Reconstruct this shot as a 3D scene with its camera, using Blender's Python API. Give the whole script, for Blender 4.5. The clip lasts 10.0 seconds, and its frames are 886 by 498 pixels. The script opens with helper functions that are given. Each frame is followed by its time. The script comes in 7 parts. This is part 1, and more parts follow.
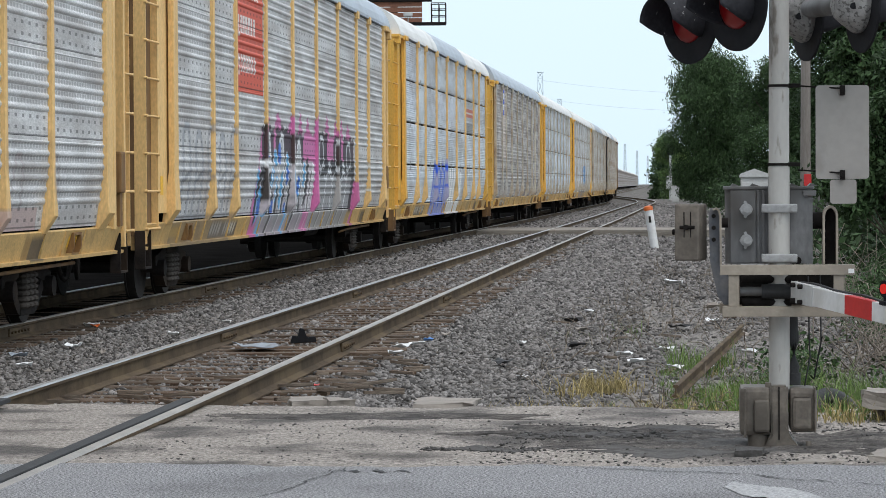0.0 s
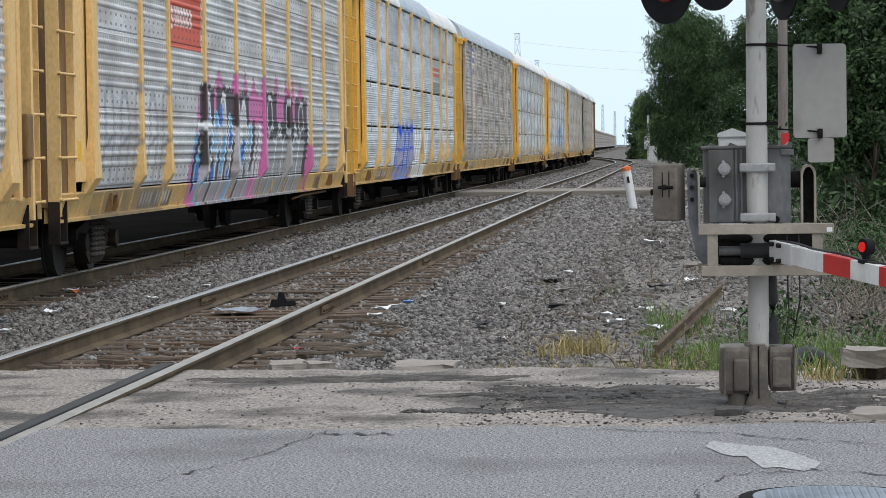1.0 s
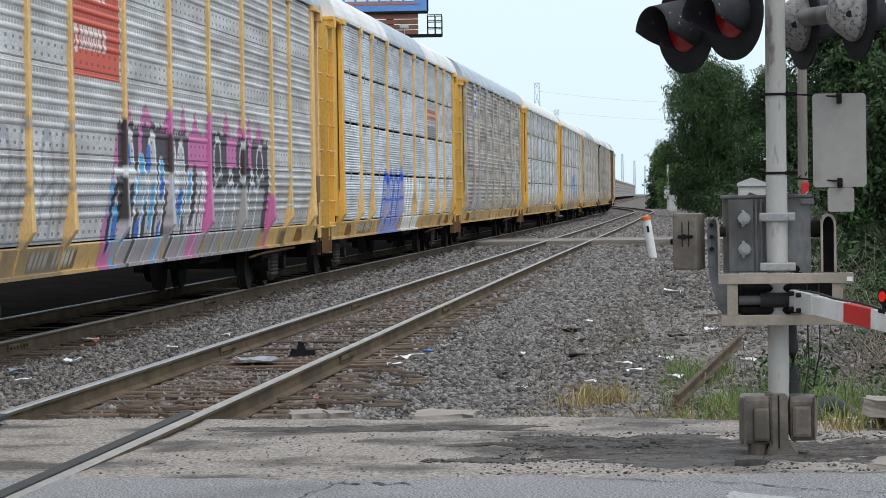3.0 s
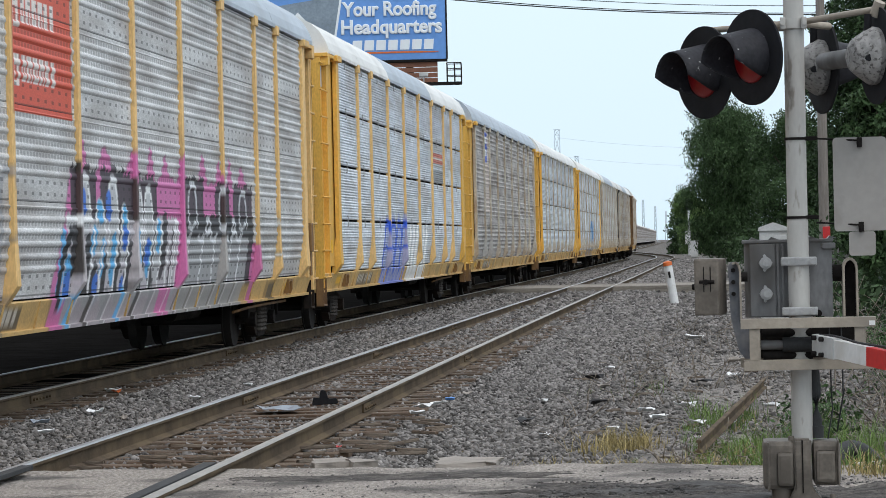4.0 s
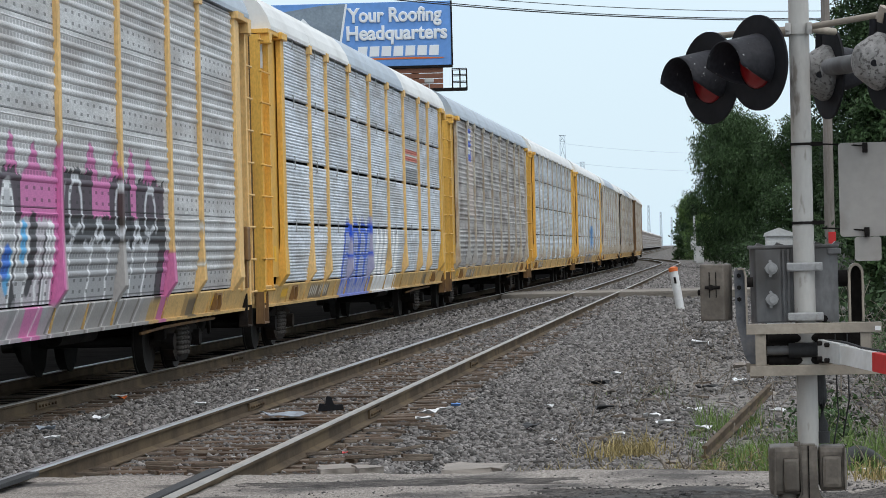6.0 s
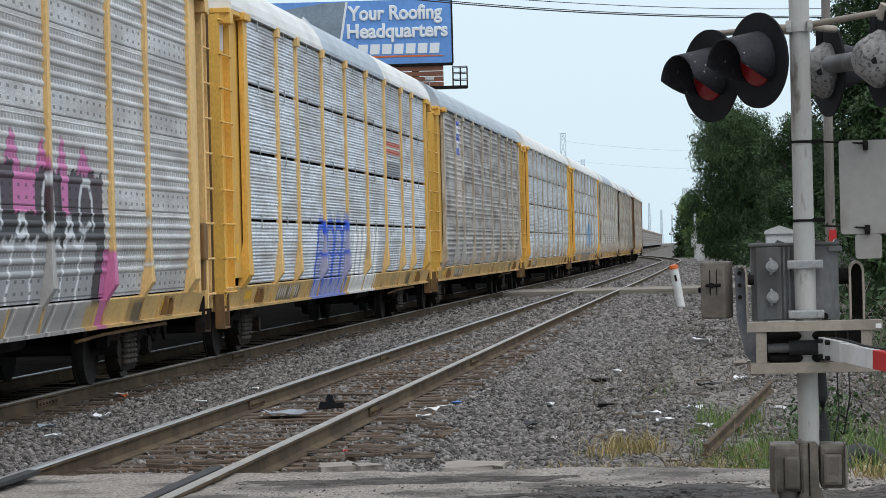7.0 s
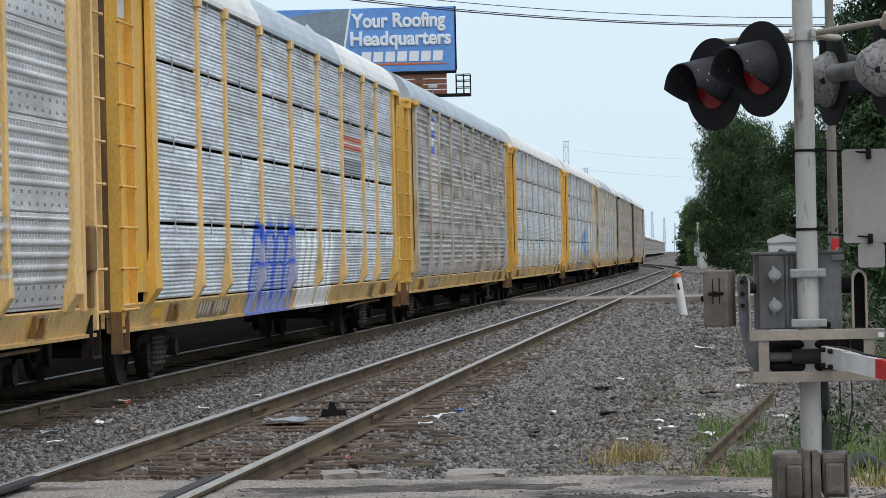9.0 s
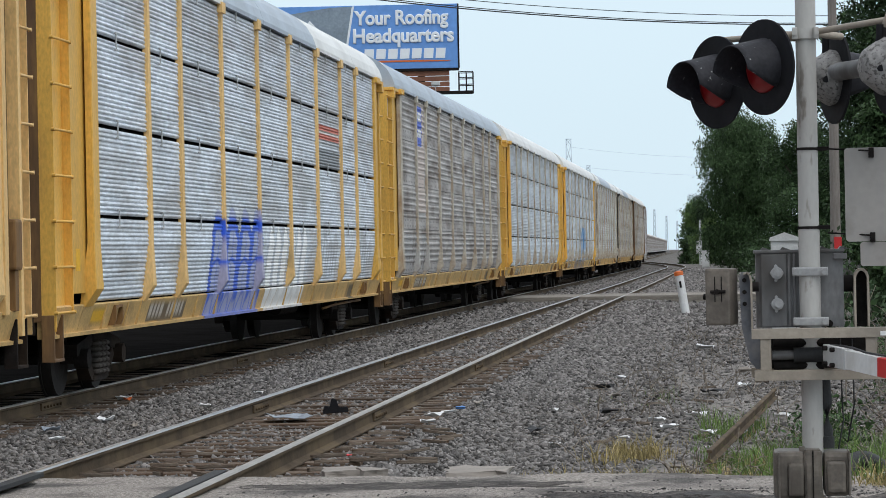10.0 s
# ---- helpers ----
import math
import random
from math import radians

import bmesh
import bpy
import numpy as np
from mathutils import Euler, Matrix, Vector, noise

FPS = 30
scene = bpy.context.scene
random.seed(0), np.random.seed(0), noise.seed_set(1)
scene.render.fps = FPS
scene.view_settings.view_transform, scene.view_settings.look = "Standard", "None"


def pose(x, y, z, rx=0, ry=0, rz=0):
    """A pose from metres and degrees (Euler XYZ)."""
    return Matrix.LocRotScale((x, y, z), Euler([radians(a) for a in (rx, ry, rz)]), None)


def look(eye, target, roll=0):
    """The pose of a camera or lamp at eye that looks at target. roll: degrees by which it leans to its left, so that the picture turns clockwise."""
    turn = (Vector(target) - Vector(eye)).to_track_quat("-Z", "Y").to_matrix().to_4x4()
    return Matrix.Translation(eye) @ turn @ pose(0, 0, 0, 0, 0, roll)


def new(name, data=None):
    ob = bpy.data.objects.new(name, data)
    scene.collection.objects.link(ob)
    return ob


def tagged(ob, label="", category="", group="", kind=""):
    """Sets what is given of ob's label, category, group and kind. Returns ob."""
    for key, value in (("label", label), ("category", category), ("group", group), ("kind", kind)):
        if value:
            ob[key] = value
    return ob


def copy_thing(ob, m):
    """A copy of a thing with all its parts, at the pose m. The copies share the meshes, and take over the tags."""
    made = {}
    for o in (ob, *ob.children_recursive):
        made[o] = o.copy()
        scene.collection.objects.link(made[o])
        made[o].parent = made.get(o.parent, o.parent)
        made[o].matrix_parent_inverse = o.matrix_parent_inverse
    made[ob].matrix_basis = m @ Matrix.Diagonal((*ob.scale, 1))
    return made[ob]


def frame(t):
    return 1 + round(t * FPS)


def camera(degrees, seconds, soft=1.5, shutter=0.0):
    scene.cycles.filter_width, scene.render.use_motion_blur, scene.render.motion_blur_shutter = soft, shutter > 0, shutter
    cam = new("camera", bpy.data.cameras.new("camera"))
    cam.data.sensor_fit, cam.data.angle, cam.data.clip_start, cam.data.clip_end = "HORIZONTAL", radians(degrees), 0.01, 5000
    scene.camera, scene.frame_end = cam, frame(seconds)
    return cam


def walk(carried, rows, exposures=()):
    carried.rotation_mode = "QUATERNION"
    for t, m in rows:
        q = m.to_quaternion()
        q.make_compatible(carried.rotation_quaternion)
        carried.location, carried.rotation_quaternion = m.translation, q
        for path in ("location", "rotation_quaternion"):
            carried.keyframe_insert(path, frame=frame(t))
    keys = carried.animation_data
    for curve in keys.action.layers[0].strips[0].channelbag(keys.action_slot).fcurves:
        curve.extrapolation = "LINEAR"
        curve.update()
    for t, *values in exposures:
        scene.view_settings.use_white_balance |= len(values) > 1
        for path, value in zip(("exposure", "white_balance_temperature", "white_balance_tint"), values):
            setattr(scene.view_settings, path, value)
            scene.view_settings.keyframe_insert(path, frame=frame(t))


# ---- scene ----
EYE = (0.0, 0.0, 1.535)
cam = camera(18.15, 10.0, soft=0.8)


def gaze(yaw, pitch, roll):
    m = Matrix.Translation(EYE)
    for angle, axis in ((yaw, "Z"), (pitch, "X"), (roll, "Y"), (90, "X")):
        m = m @ Matrix.Rotation(radians(angle), 4, axis)
    return m


# seconds, yaw, pitch, roll of the fixed camera as it is panned and tilted
PATH = [(0.0, 5.211, -1.333, 0.295), (0.1, 5.02, -1.46, 0.40), (0.2, 4.73, -1.82, 0.60), (0.3, 4.50, -2.10, 0.80), (0.5, 4.450, -2.203, 0.896),
        (1.0, 4.780, -2.118, 0.819), (1.5, 4.877, -2.113, 0.701), (2.0, 4.836, -2.203, 0.560), (2.2, 4.82, -1.80, 0.50),
        (2.5, 4.902, -1.459, 0.488), (2.7, 4.99, -1.40, 0.58), (3.2, 5.30, -0.80, 1.00), (3.8, 5.57, -0.17, 1.34), (4.0, 5.594, -0.102, 1.342), (4.5, 5.616, 0.136, 1.150),
        (5.0, 5.751, 0.055, 1.204), (5.2, 5.91, -0.05, 1.25), (5.7, 5.82, -0.03, 1.36), (6.3, 5.64, 0.06, 1.44), (6.5, 5.656, 0.041, 1.442), (7.0, 5.719, -0.020, 1.455),
        (7.5, 5.716, -0.066, 1.497), (8.0, 5.598, -0.148, 1.565), (8.5, 5.669, 0.133, 1.534), (9.0, 5.773, 0.140, 1.289),
        (9.5, 5.946, 0.181, 1.301), (10.0, 5.820, 0.086, 1.133)]
walk(cam, [(t, gaze(y, p, r)) for t, y, p, r in PATH],
     exposures=[(0.0, 0.0), (2.5, 0.0), (4.0, -0.04), (5.0, -0.09), (6.5, -0.14), (10.0, -0.17)])

# ---- light: bright thin overcast ----
world = bpy.data.worlds.new("sky")
scene.world = world
world.use_nodes = True
wt = world.node_tree
sky = wt.nodes.new("ShaderNodeTexSky")
sky.sky_type = "NISHITA"
sky.sun_disc = False
sky.sun_elevation, sky.sun_rotation = radians(58), radians(150)
sky.air_density, sky.dust_density = 1.0, 2.0
haze = wt.nodes.new("ShaderNodeMix")
haze.data_type = "RGBA"
haze.inputs[0].default_value = 0.88
sky_gain = wt.nodes.new("ShaderNodeMix")
sky_gain.data_type, sky_gain.blend_type = "RGBA", "MULTIPLY"
sky_gain.inputs[0].default_value = 1.0
sky_gain.inputs[7].default_value = (0.09, 0.09, 0.09, 1)
wt.links.new(sky.outputs[0], sky_gain.inputs[6])
wt.links.new(sky_gain.outputs[2], haze.inputs[6])
# thin cloud: pale blue low down, brighter and whiter towards the zenith
geo = wt.nodes.new("ShaderNodeTexCoord")
sep = wt.nodes.new("ShaderNodeSeparateXYZ")
ramp = wt.nodes.new("ShaderNodeValToRGB")
ramp.color_ramp.elements[0].color = (0.85, 1.045, 1.17, 1)
ramp.color_ramp.elements[1].color = (1.36, 1.44, 1.57, 1)
ramp.color_ramp.elements[0].position, ramp.color_ramp.elements[1].position = 0.05, 0.9
wt.links.new(geo.outputs["Generated"], sep.inputs[0])
wt.links.new(sep.outputs[2], ramp.inputs[0])
wt.links.new(ramp.outputs[0], haze.inputs[7])
wt.links.new(haze.outputs[2], wt.nodes["Background"].inputs[0])
wt.nodes["Background"].inputs[1].default_value = 1.0
sun = new("sun", bpy.data.lights.new("sun", "SUN"))
sun.data.energy, sun.data.angle, sun.data.color = 1.15, radians(40), (1.0, 0.975, 0.945)
sun.matrix_world = look((44, -46, 92), (0, 0, 0))


# ---- materials ----
def mat(name, base, rough=0.8, metal=0.0, vary=0.25, scale=6.0, fine=60.0, bump=0.3, dist=0.01, dirt=None, dirt_amt=0.0, dirt_scale=1.5, paint=False, rnd=0.0, stretch=None, lo=0.45, hi=0.65, spec=0.5):
    """Principled surface with variation at two scales, relief, stains, optional painted attribute."""
    m = bpy.data.materials.new(name)
    m.use_nodes = True
    t = m.node_tree
    N, L = t.nodes, t.links
    b = N["Principled BSDF"]
    b.inputs["Roughness"].default_value, b.inputs["Metallic"].default_value = rough, metal
    co = N.new("ShaderNodeTexCoord")
    src = co.outputs["Object"]
    if stretch:
        mp = N.new("ShaderNodeMapping")
        mp.inputs["Scale"].default_value = stretch
        L.new(src, mp.inputs[0])
        src = mp.outputs[0]

    def nz(sc, detail=4.0):
        n = N.new("ShaderNodeTexNoise")
        n.inputs["Scale"].default_value, n.inputs["Detail"].default_value = sc, detail
        L.new(src, n.inputs["Vector"])
        return n.outputs["Fac"]

    def mult(col, fac, lo, hi):
        r = N.new("ShaderNodeMapRange")
        r.inputs[1].default_value, r.inputs[2].default_value = 0.3, 0.7
        r.inputs[3].default_value, r.inputs[4].default_value = lo, hi
        L.new(fac, r.inputs[0])
        x = N.new("ShaderNodeVectorMath")
        x.operation = "SCALE"
        L.new(col, x.inputs[0])
        L.new(r.outputs[0], x.inputs["Scale"])
        return x.outputs[0]

    rgb = N.new("ShaderNodeRGB")
    rgb.outputs[0].default_value = (*base, 1)
    col = mult(rgb.outputs[0], nz(scale), 1 - vary, 1 + vary)
    f2 = nz(fine, 6.0)
    col = mult(col, f2, 1 - vary * 0.7, 1 + vary * 0.7)
    if rnd:
        oi = N.new("ShaderNodeObjectInfo")
        r = N.new("ShaderNodeMapRange")
        r.inputs[3].default_value, r.inputs[4].default_value = 1 - rnd, 1 + rnd
        L.new(oi.outputs["Random"], r.inputs[0])
        x = N.new("ShaderNodeVectorMath")
        x.operation = "SCALE"
        L.new(col, x.inputs[0])
        L.new(r.outputs[0], x.inputs["Scale"])
        col = x.outputs[0]
    if dirt:
        d = nz(dirt_scale, 8.0)
        r = N.new("ShaderNodeMapRange")
        r.inputs[1].default_value, r.inputs[2].default_value = lo, hi
        r.inputs[4].default_value = dirt_amt
        L.new(d, r.inputs[0])
        mx = N.new("ShaderNodeMix")
        mx.data_type = "RGBA"
        L.new(r.outputs[0], mx.inputs[0])
        L.new(col, mx.inputs[6])
        mx.inputs[7].default_value = (*dirt, 1)
        col = mx.outputs[2]
    if paint:
        a = N.new("ShaderNodeAttribute")
        a.attribute_name = "paint"
        c = N.new("ShaderNodeAttribute")
        c.attribute_name = "cover"
        mx = N.new("ShaderNodeMix")
        mx.data_type = "RGBA"
        L.new(c.outputs["Fac"], mx.inputs[0])
        L.new(col, mx.inputs[6])
        L.new(a.outputs["Color"], mx.inputs[7])
        col = mult(mx.outputs[2], f2, 0.9, 1.1)
    L.new(col, b.inputs["Base Color"])
    if bump:
        bp = N.new("ShaderNodeBump")
        bp.inputs["Strength"].default_value, bp.inputs["Distance"].default_value = bump, dist
        L.new(f2, bp.inputs["Height"])
        L.new(bp.outputs[0], b.inputs["Normal"])
    b.inputs["Specular IOR Level"].default_value = spec
    return m


def island(m, amount):
    """Vary a material's base colour from one joined piece to the next."""
    t = m.node_tree
    b = t.nodes["Principled BSDF"]
    s = b.inputs["Base Color"].links[0].from_socket
    g = t.nodes.new("ShaderNodeNewGeometry")
    r = t.nodes.new("ShaderNodeMapRange")
    r.inputs[3].default_value, r.inputs[4].default_value = 1 - amount, 1 + amount
    t.links.new(g.outputs["Random Per Island"], r.inputs[0])
    x = t.nodes.new("ShaderNodeVectorMath")
    x.operation = "SCALE"
    t.links.new(s, x.inputs[0])
    t.links.new(r.outputs[0], x.inputs["Scale"])
    t.links.new(x.outputs[0], b.inputs["Base Color"])
    return m


def glow(name, base, power):
    m = mat(name, base, 0.3, vary=0.1, bump=0.0)
    b = m.node_tree.nodes["Principled BSDF"]
    b.inputs["Emission Color"].default_value = (*base, 1)
    b.inputs["Emission Strength"].default_value = power
    return m


M = {}
M["asphalt"] = mat("asphalt", (0.355, 0.350, 0.356), 0.9, vary=0.85, scale=70, fine=190, bump=1.0, dist=0.02, dirt=(0.10, 0.098, 0.096), dirt_amt=0.55, dirt_scale=0.7, lo=0.52, hi=0.75)
M["old_asphalt"] = mat("old_asphalt", (0.36, 0.322, 0.288), 0.95, vary=0.55, scale=40, fine=120, bump=1.0, dist=0.02, dirt=(0.075, 0.07, 0.068), dirt_amt=0.8, dirt_scale=1.1, lo=0.50, hi=0.64)
M["tar"] = mat("tar", (0.035, 0.034, 0.034), 0.75, vary=0.4, scale=5, fine=60, bump=0.5)
M["patch"] = mat("patch", (0.345, 0.345, 0.345), 0.9, vary=0.4, scale=50, fine=120, bump=0.6)
M["ground"] = mat("ground", (0.125, 0.115, 0.106), 0.95, vary=0.5, scale=2.2, fine=12, bump=0.8, dist=0.03, dirt=(0.10, 0.085, 0.07), dirt_amt=0.8, dirt_scale=0.5)
M["stone"] = island(mat("stone", (0.170, 0.158, 0.149), 0.9, vary=0.25, scale=9, fine=60, bump=0.3), 0.70)
M["tie"] = mat("tie", (0.085, 0.056, 0.038), 0.9, vary=0.35, scale=5, fine=30, bump=0.8, stretch=(1.2, 9, 6), rnd=0.35, dirt=(0.26, 0.22, 0.18), dirt_amt=0.6)
M["rail_side"] = mat("rail_side", (0.082, 0.058, 0.037), 0.9, metal=0.0, vary=0.25, scale=3, fine=40, bump=0.4, dist=0.004, dirt=(0.14, 0.10, 0.058), dirt_amt=0.7, spec=0.2)
M["rail_top"] = mat("rail_top", (0.42, 0.41, 0.41), 0.38, metal=0.9, vary=0.12, scale=2, fine=40, bump=0.05)
M["rail_dull"] = mat("rail_dull", (0.34, 0.31, 0.28), 0.45, metal=0.5, vary=0.2, scale=2, fine=40, bump=0.1)
# dark steel of real fittings, also stands in for shade inside things
M["dark"] = mat("dark_steel_and_shade", (0.016, 0.014, 0.013), 0.9, spec=0.1, vary=0.4, scale=4, fine=30, bump=0.3)
M["truck"] = mat("truck_steel", (0.016, 0.013, 0.012), 0.9, spec=0.15, vary=0.4, scale=4, fine=30, bump=0.4, dirt=(0.045, 0.03, 0.02), dirt_amt=0.6)
M["wheel_steel"] = mat("wheel_steel", (0.018, 0.014, 0.012), 0.8, metal=0.1, vary=0.3, scale=4, fine=30)
M["galv"] = mat("galvanised", (0.66, 0.70, 0.75), 0.5, metal=0.2, rnd=0.10, vary=0.13, scale=1.3, fine=9, bump=0.03, dist=0.004, dirt=(0.34, 0.31, 0.28), dirt_amt=0.5, dirt_scale=1.0, paint=True, stretch=(1, 0.6, 2.5))
M["galv_old"] = mat("weathered_galvanised", (0.60, 0.592, 0.588), 0.55, rnd=0.06, metal=0.15, vary=0.18, scale=1.2, fine=25, bump=0.12, dist=0.004, dirt=(0.34, 0.30, 0.28), dirt_amt=0.6, dirt_scale=1.1, paint=True, stretch=(1, 0.6, 2.5))
M["galv_brown"] = mat("stained_galvanised", (0.47, 0.44, 0.42), 0.6, metal=0.15, vary=0.2, scale=1.2, fine=25, bump=0.12, dist=0.004, dirt=(0.15, 0.11, 0.085), dirt_amt=0.7, dirt_scale=1.1, paint=True, stretch=(1, 0.6, 2.5))
M["yellow"] = mat("yellow_paint", (0.76, 0.43, 0.082), 0.5, vary=0.05, scale=1.5, fine=30, bump=0.06, dirt=(0.42, 0.22, 0.06), dirt_amt=0.45, dirt_scale=2.4, lo=0.56, hi=0.72, paint=True, stretch=(1.2, 1.2, 0.5), rnd=0.08)
M["tan"] = mat("faded_yellow_paint", (0.78, 0.50, 0.20), 0.6, vary=0.06, scale=1.5, fine=30, bump=0.06, dirt=(0.40, 0.25, 0.11), dirt_amt=0.5, dirt_scale=2.6, lo=0.55, hi=0.72, paint=True, stretch=(1.2, 1.2, 0.5), rnd=0.06)
M["cream"] = mat("cream_paint", (0.52, 0.47, 0.39), 0.6, vary=0.13, scale=2, fine=20, bump=0.1, dirt=(0.30, 0.19, 0.10), dirt_amt=0.6, dirt_scale=2.2, paint=True, rnd=0.06)
M["roof_white"] = mat("roof_white", (0.74, 0.74, 0.72), 0.6, vary=0.06, scale=1.0, fine=14, bump=0.1, dirt=(0.45, 0.44, 0.42), dirt_amt=0.35, dirt_scale=0.8)
M["roof_grey"] = mat("roof_grey", (0.42, 0.47, 0.53), 0.5, metal=0.2, vary=0.08, scale=1.0, fine=14, bump=0.1, dirt=(0.28, 0.30, 0.33), dirt_amt=0.5, dirt_scale=0.8)
M["mast"] = mat("aluminium_paint", (0.42, 0.405, 0.38), 0.6, metal=0.05, vary=0.07, scale=7, fine=45, bump=0.2, dist=0.004, dirt=(0.16, 0.135, 0.11), dirt_amt=0.75, dirt_scale=16, stretch=(1, 1, 0.35), lo=0.58, hi=0.68)
M["cast"] = mat("cast_grey", (0.175, 0.172, 0.172), 0.55, metal=0.3, vary=0.25, scale=4, fine=40, bump=0.3, dist=0.004, dirt=(0.06, 0.052, 0.045), dirt_amt=0.8, dirt_scale=5, stretch=(1, 1, 0.45))
M["cast_brown"] = mat("cast_brown", (0.165, 0.14, 0.115), 0.6, metal=0.15, vary=0.25, scale=5, fine=40, bump=0.3, dist=0.004, dirt=(0.07, 0.058, 0.047), dirt_amt=0.7, dirt_scale=4)
M["beam"] = mat("channel_steel", (0.32, 0.275, 0.22), 0.6, vary=0.15, scale=4, fine=40, bump=0.2, dirt=(0.2, 0.17, 0.14), dirt_amt=0.7, dirt_scale=3)
M["black"] = mat("black_enamel", (0.010, 0.010, 0.012), 0.7, vary=0.3, scale=3, fine=25, bump=0.1, dirt=(0.02, 0.02, 0.022), dirt_amt=0.5, dirt_scale=4, spec=0.15)
M["hood"] = mat("hood_paint", (0.022, 0.022, 0.026), 0.6, vary=0.3, scale=5, fine=40, bump=0.2, dirt=(0.35, 0.35, 0.35), dirt_amt=0.9, dirt_scale=22, lo=0.66, hi=0.69, spec=0.2)
M["flaked"] = mat("flaked_aluminium", (0.24, 0.23, 0.22), 0.6, metal=0.1, vary=0.3, scale=9, fine=30, bump=0.6, dirt=(0.06, 0.055, 0.05), dirt_amt=0.85, dirt_scale=45, lo=0.55, hi=0.62)
M["signback"] = mat("sign_back", (0.29, 0.27, 0.25), 0.55, metal=0.1, vary=0.07, scale=2, fine=20, bump=0.05, dirt=(0.20, 0.18, 0.16), dirt_amt=0.5, dirt_scale=4.5, lo=0.55, hi=0.66)
M["lens"] = glow("red_lens", (0.16, 0.004, 0.005), 0.05)
M["lens_small"] = glow("red_lamp", (0.5, 0.012, 0.008), 0.5)
M["white_paint"] = mat("white_paint", (0.72, 0.72, 0.71), 0.5, vary=0.08, scale=4, fine=30, bump=0.1, dirt=(0.4, 0.38, 0.34), dirt_amt=0.5, dirt_scale=4)
M["red_paint"] = mat("red_reflective", (0.52, 0.02, 0.02), 0.45, vary=0.12, scale=4, fine=30, bump=0.05)
M["orange"] = mat("orange_paint", (0.62, 0.14, 0.03), 0.55, vary=0.15, scale=4, fine=30, bump=0.1)
M["rubber"] = mat("rubber", (0.022, 0.022, 0.023), 0.75, vary=0.3, scale=4, fine=40, bump=0.3)
M["bark"] = mat("bark", (0.085, 0.068, 0.052), 0.95, vary=0.3, scale=4, fine=20, bump=0.9, stretch=(3, 3, 0.5))
M["pole_wood"] = mat("pole_wood", (0.19, 0.165, 0.145), 0.9, vary=0.2, scale=3, fine=20, bump=0.5, stretch=(5, 5, 0.4))
M["leaf"] = island(mat("leaf", (0.046, 0.080, 0.031), 0.65, vary=0.3, scale=0.5, fine=4, bump=0.0), 0.5)
M["leaf_light"] = island(mat("leaf_light", (0.10, 0.16, 0.048), 0.55, vary=0.3, scale=0.5, fine=4, bump=0.0), 0.5)
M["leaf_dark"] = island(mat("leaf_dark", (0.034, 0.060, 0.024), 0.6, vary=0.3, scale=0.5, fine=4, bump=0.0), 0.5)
M["grass"] = island(mat("grass", (0.115, 0.175, 0.05), 0.7, vary=0.2, scale=2, fine=9, bump=0.0), 0.5)
M["dry_grass"] = island(mat("dry_grass", (0.30, 0.24, 0.11), 0.8, vary=0.2, scale=2, fine=9, bump=0.0), 0.5)
M["twig"] = mat("twig", (0.20, 0.17, 0.14), 0.9, vary=0.3, scale=4, fine=20, bump=0.3)
M["wood"] = mat("timber", (0.22, 0.195, 0.165), 0.9, vary=0.25, scale=3, fine=20, bump=0.5, stretch=(0.6, 6, 6), rnd=0.2)
M["concrete"] = mat("concrete", (0.27, 0.24, 0.21), 0.9, vary=0.18, scale=4, fine=40, bump=0.5, dirt=(0.24, 0.21, 0.18), dirt_amt=0.6)
M["bb_blue"] = mat("billboard_blue", (0.13, 0.30, 0.66), 0.6, vary=0.1, scale=0.2, fine=3, bump=0.0)
M["bb_roof"] = mat("shingle_print", (0.22, 0.27, 0.32), 0.7, vary=0.2, scale=0.6, fine=6, bump=0.0)
M["bb_white"] = mat("white_print", (0.78, 0.80, 0.82), 0.6, vary=0.03, scale=1, fine=6, bump=0.0)
M["bb_brown"] = mat("brown_board", (0.20, 0.085, 0.05), 0.8, vary=0.2, scale=0.8, fine=8, bump=0.2, rnd=0.2)
M["lattice"] = mat("pale_galvanised_lattice", (0.47, 0.55, 0.61), 0.7, vary=0.1, scale=0.3, fine=2, bump=0.0)
M["litter"] = mat("litter_white", (0.72, 0.72, 0.72), 0.6, vary=0.12, scale=9, fine=60, bump=0.3)
M["plastic"] = mat("grey_plastic", (0.22, 0.25, 0.29), 0.45, vary=0.2, scale=5, fine=40, bump=0.1)
M["cabinet"] = mat("cabinet_grey", (0.50, 0.50, 0.49), 0.6, vary=0.1, scale=3, fine=30, bump=0.1, dirt=(0.3, 0.28, 0.25), dirt_amt=0.5)


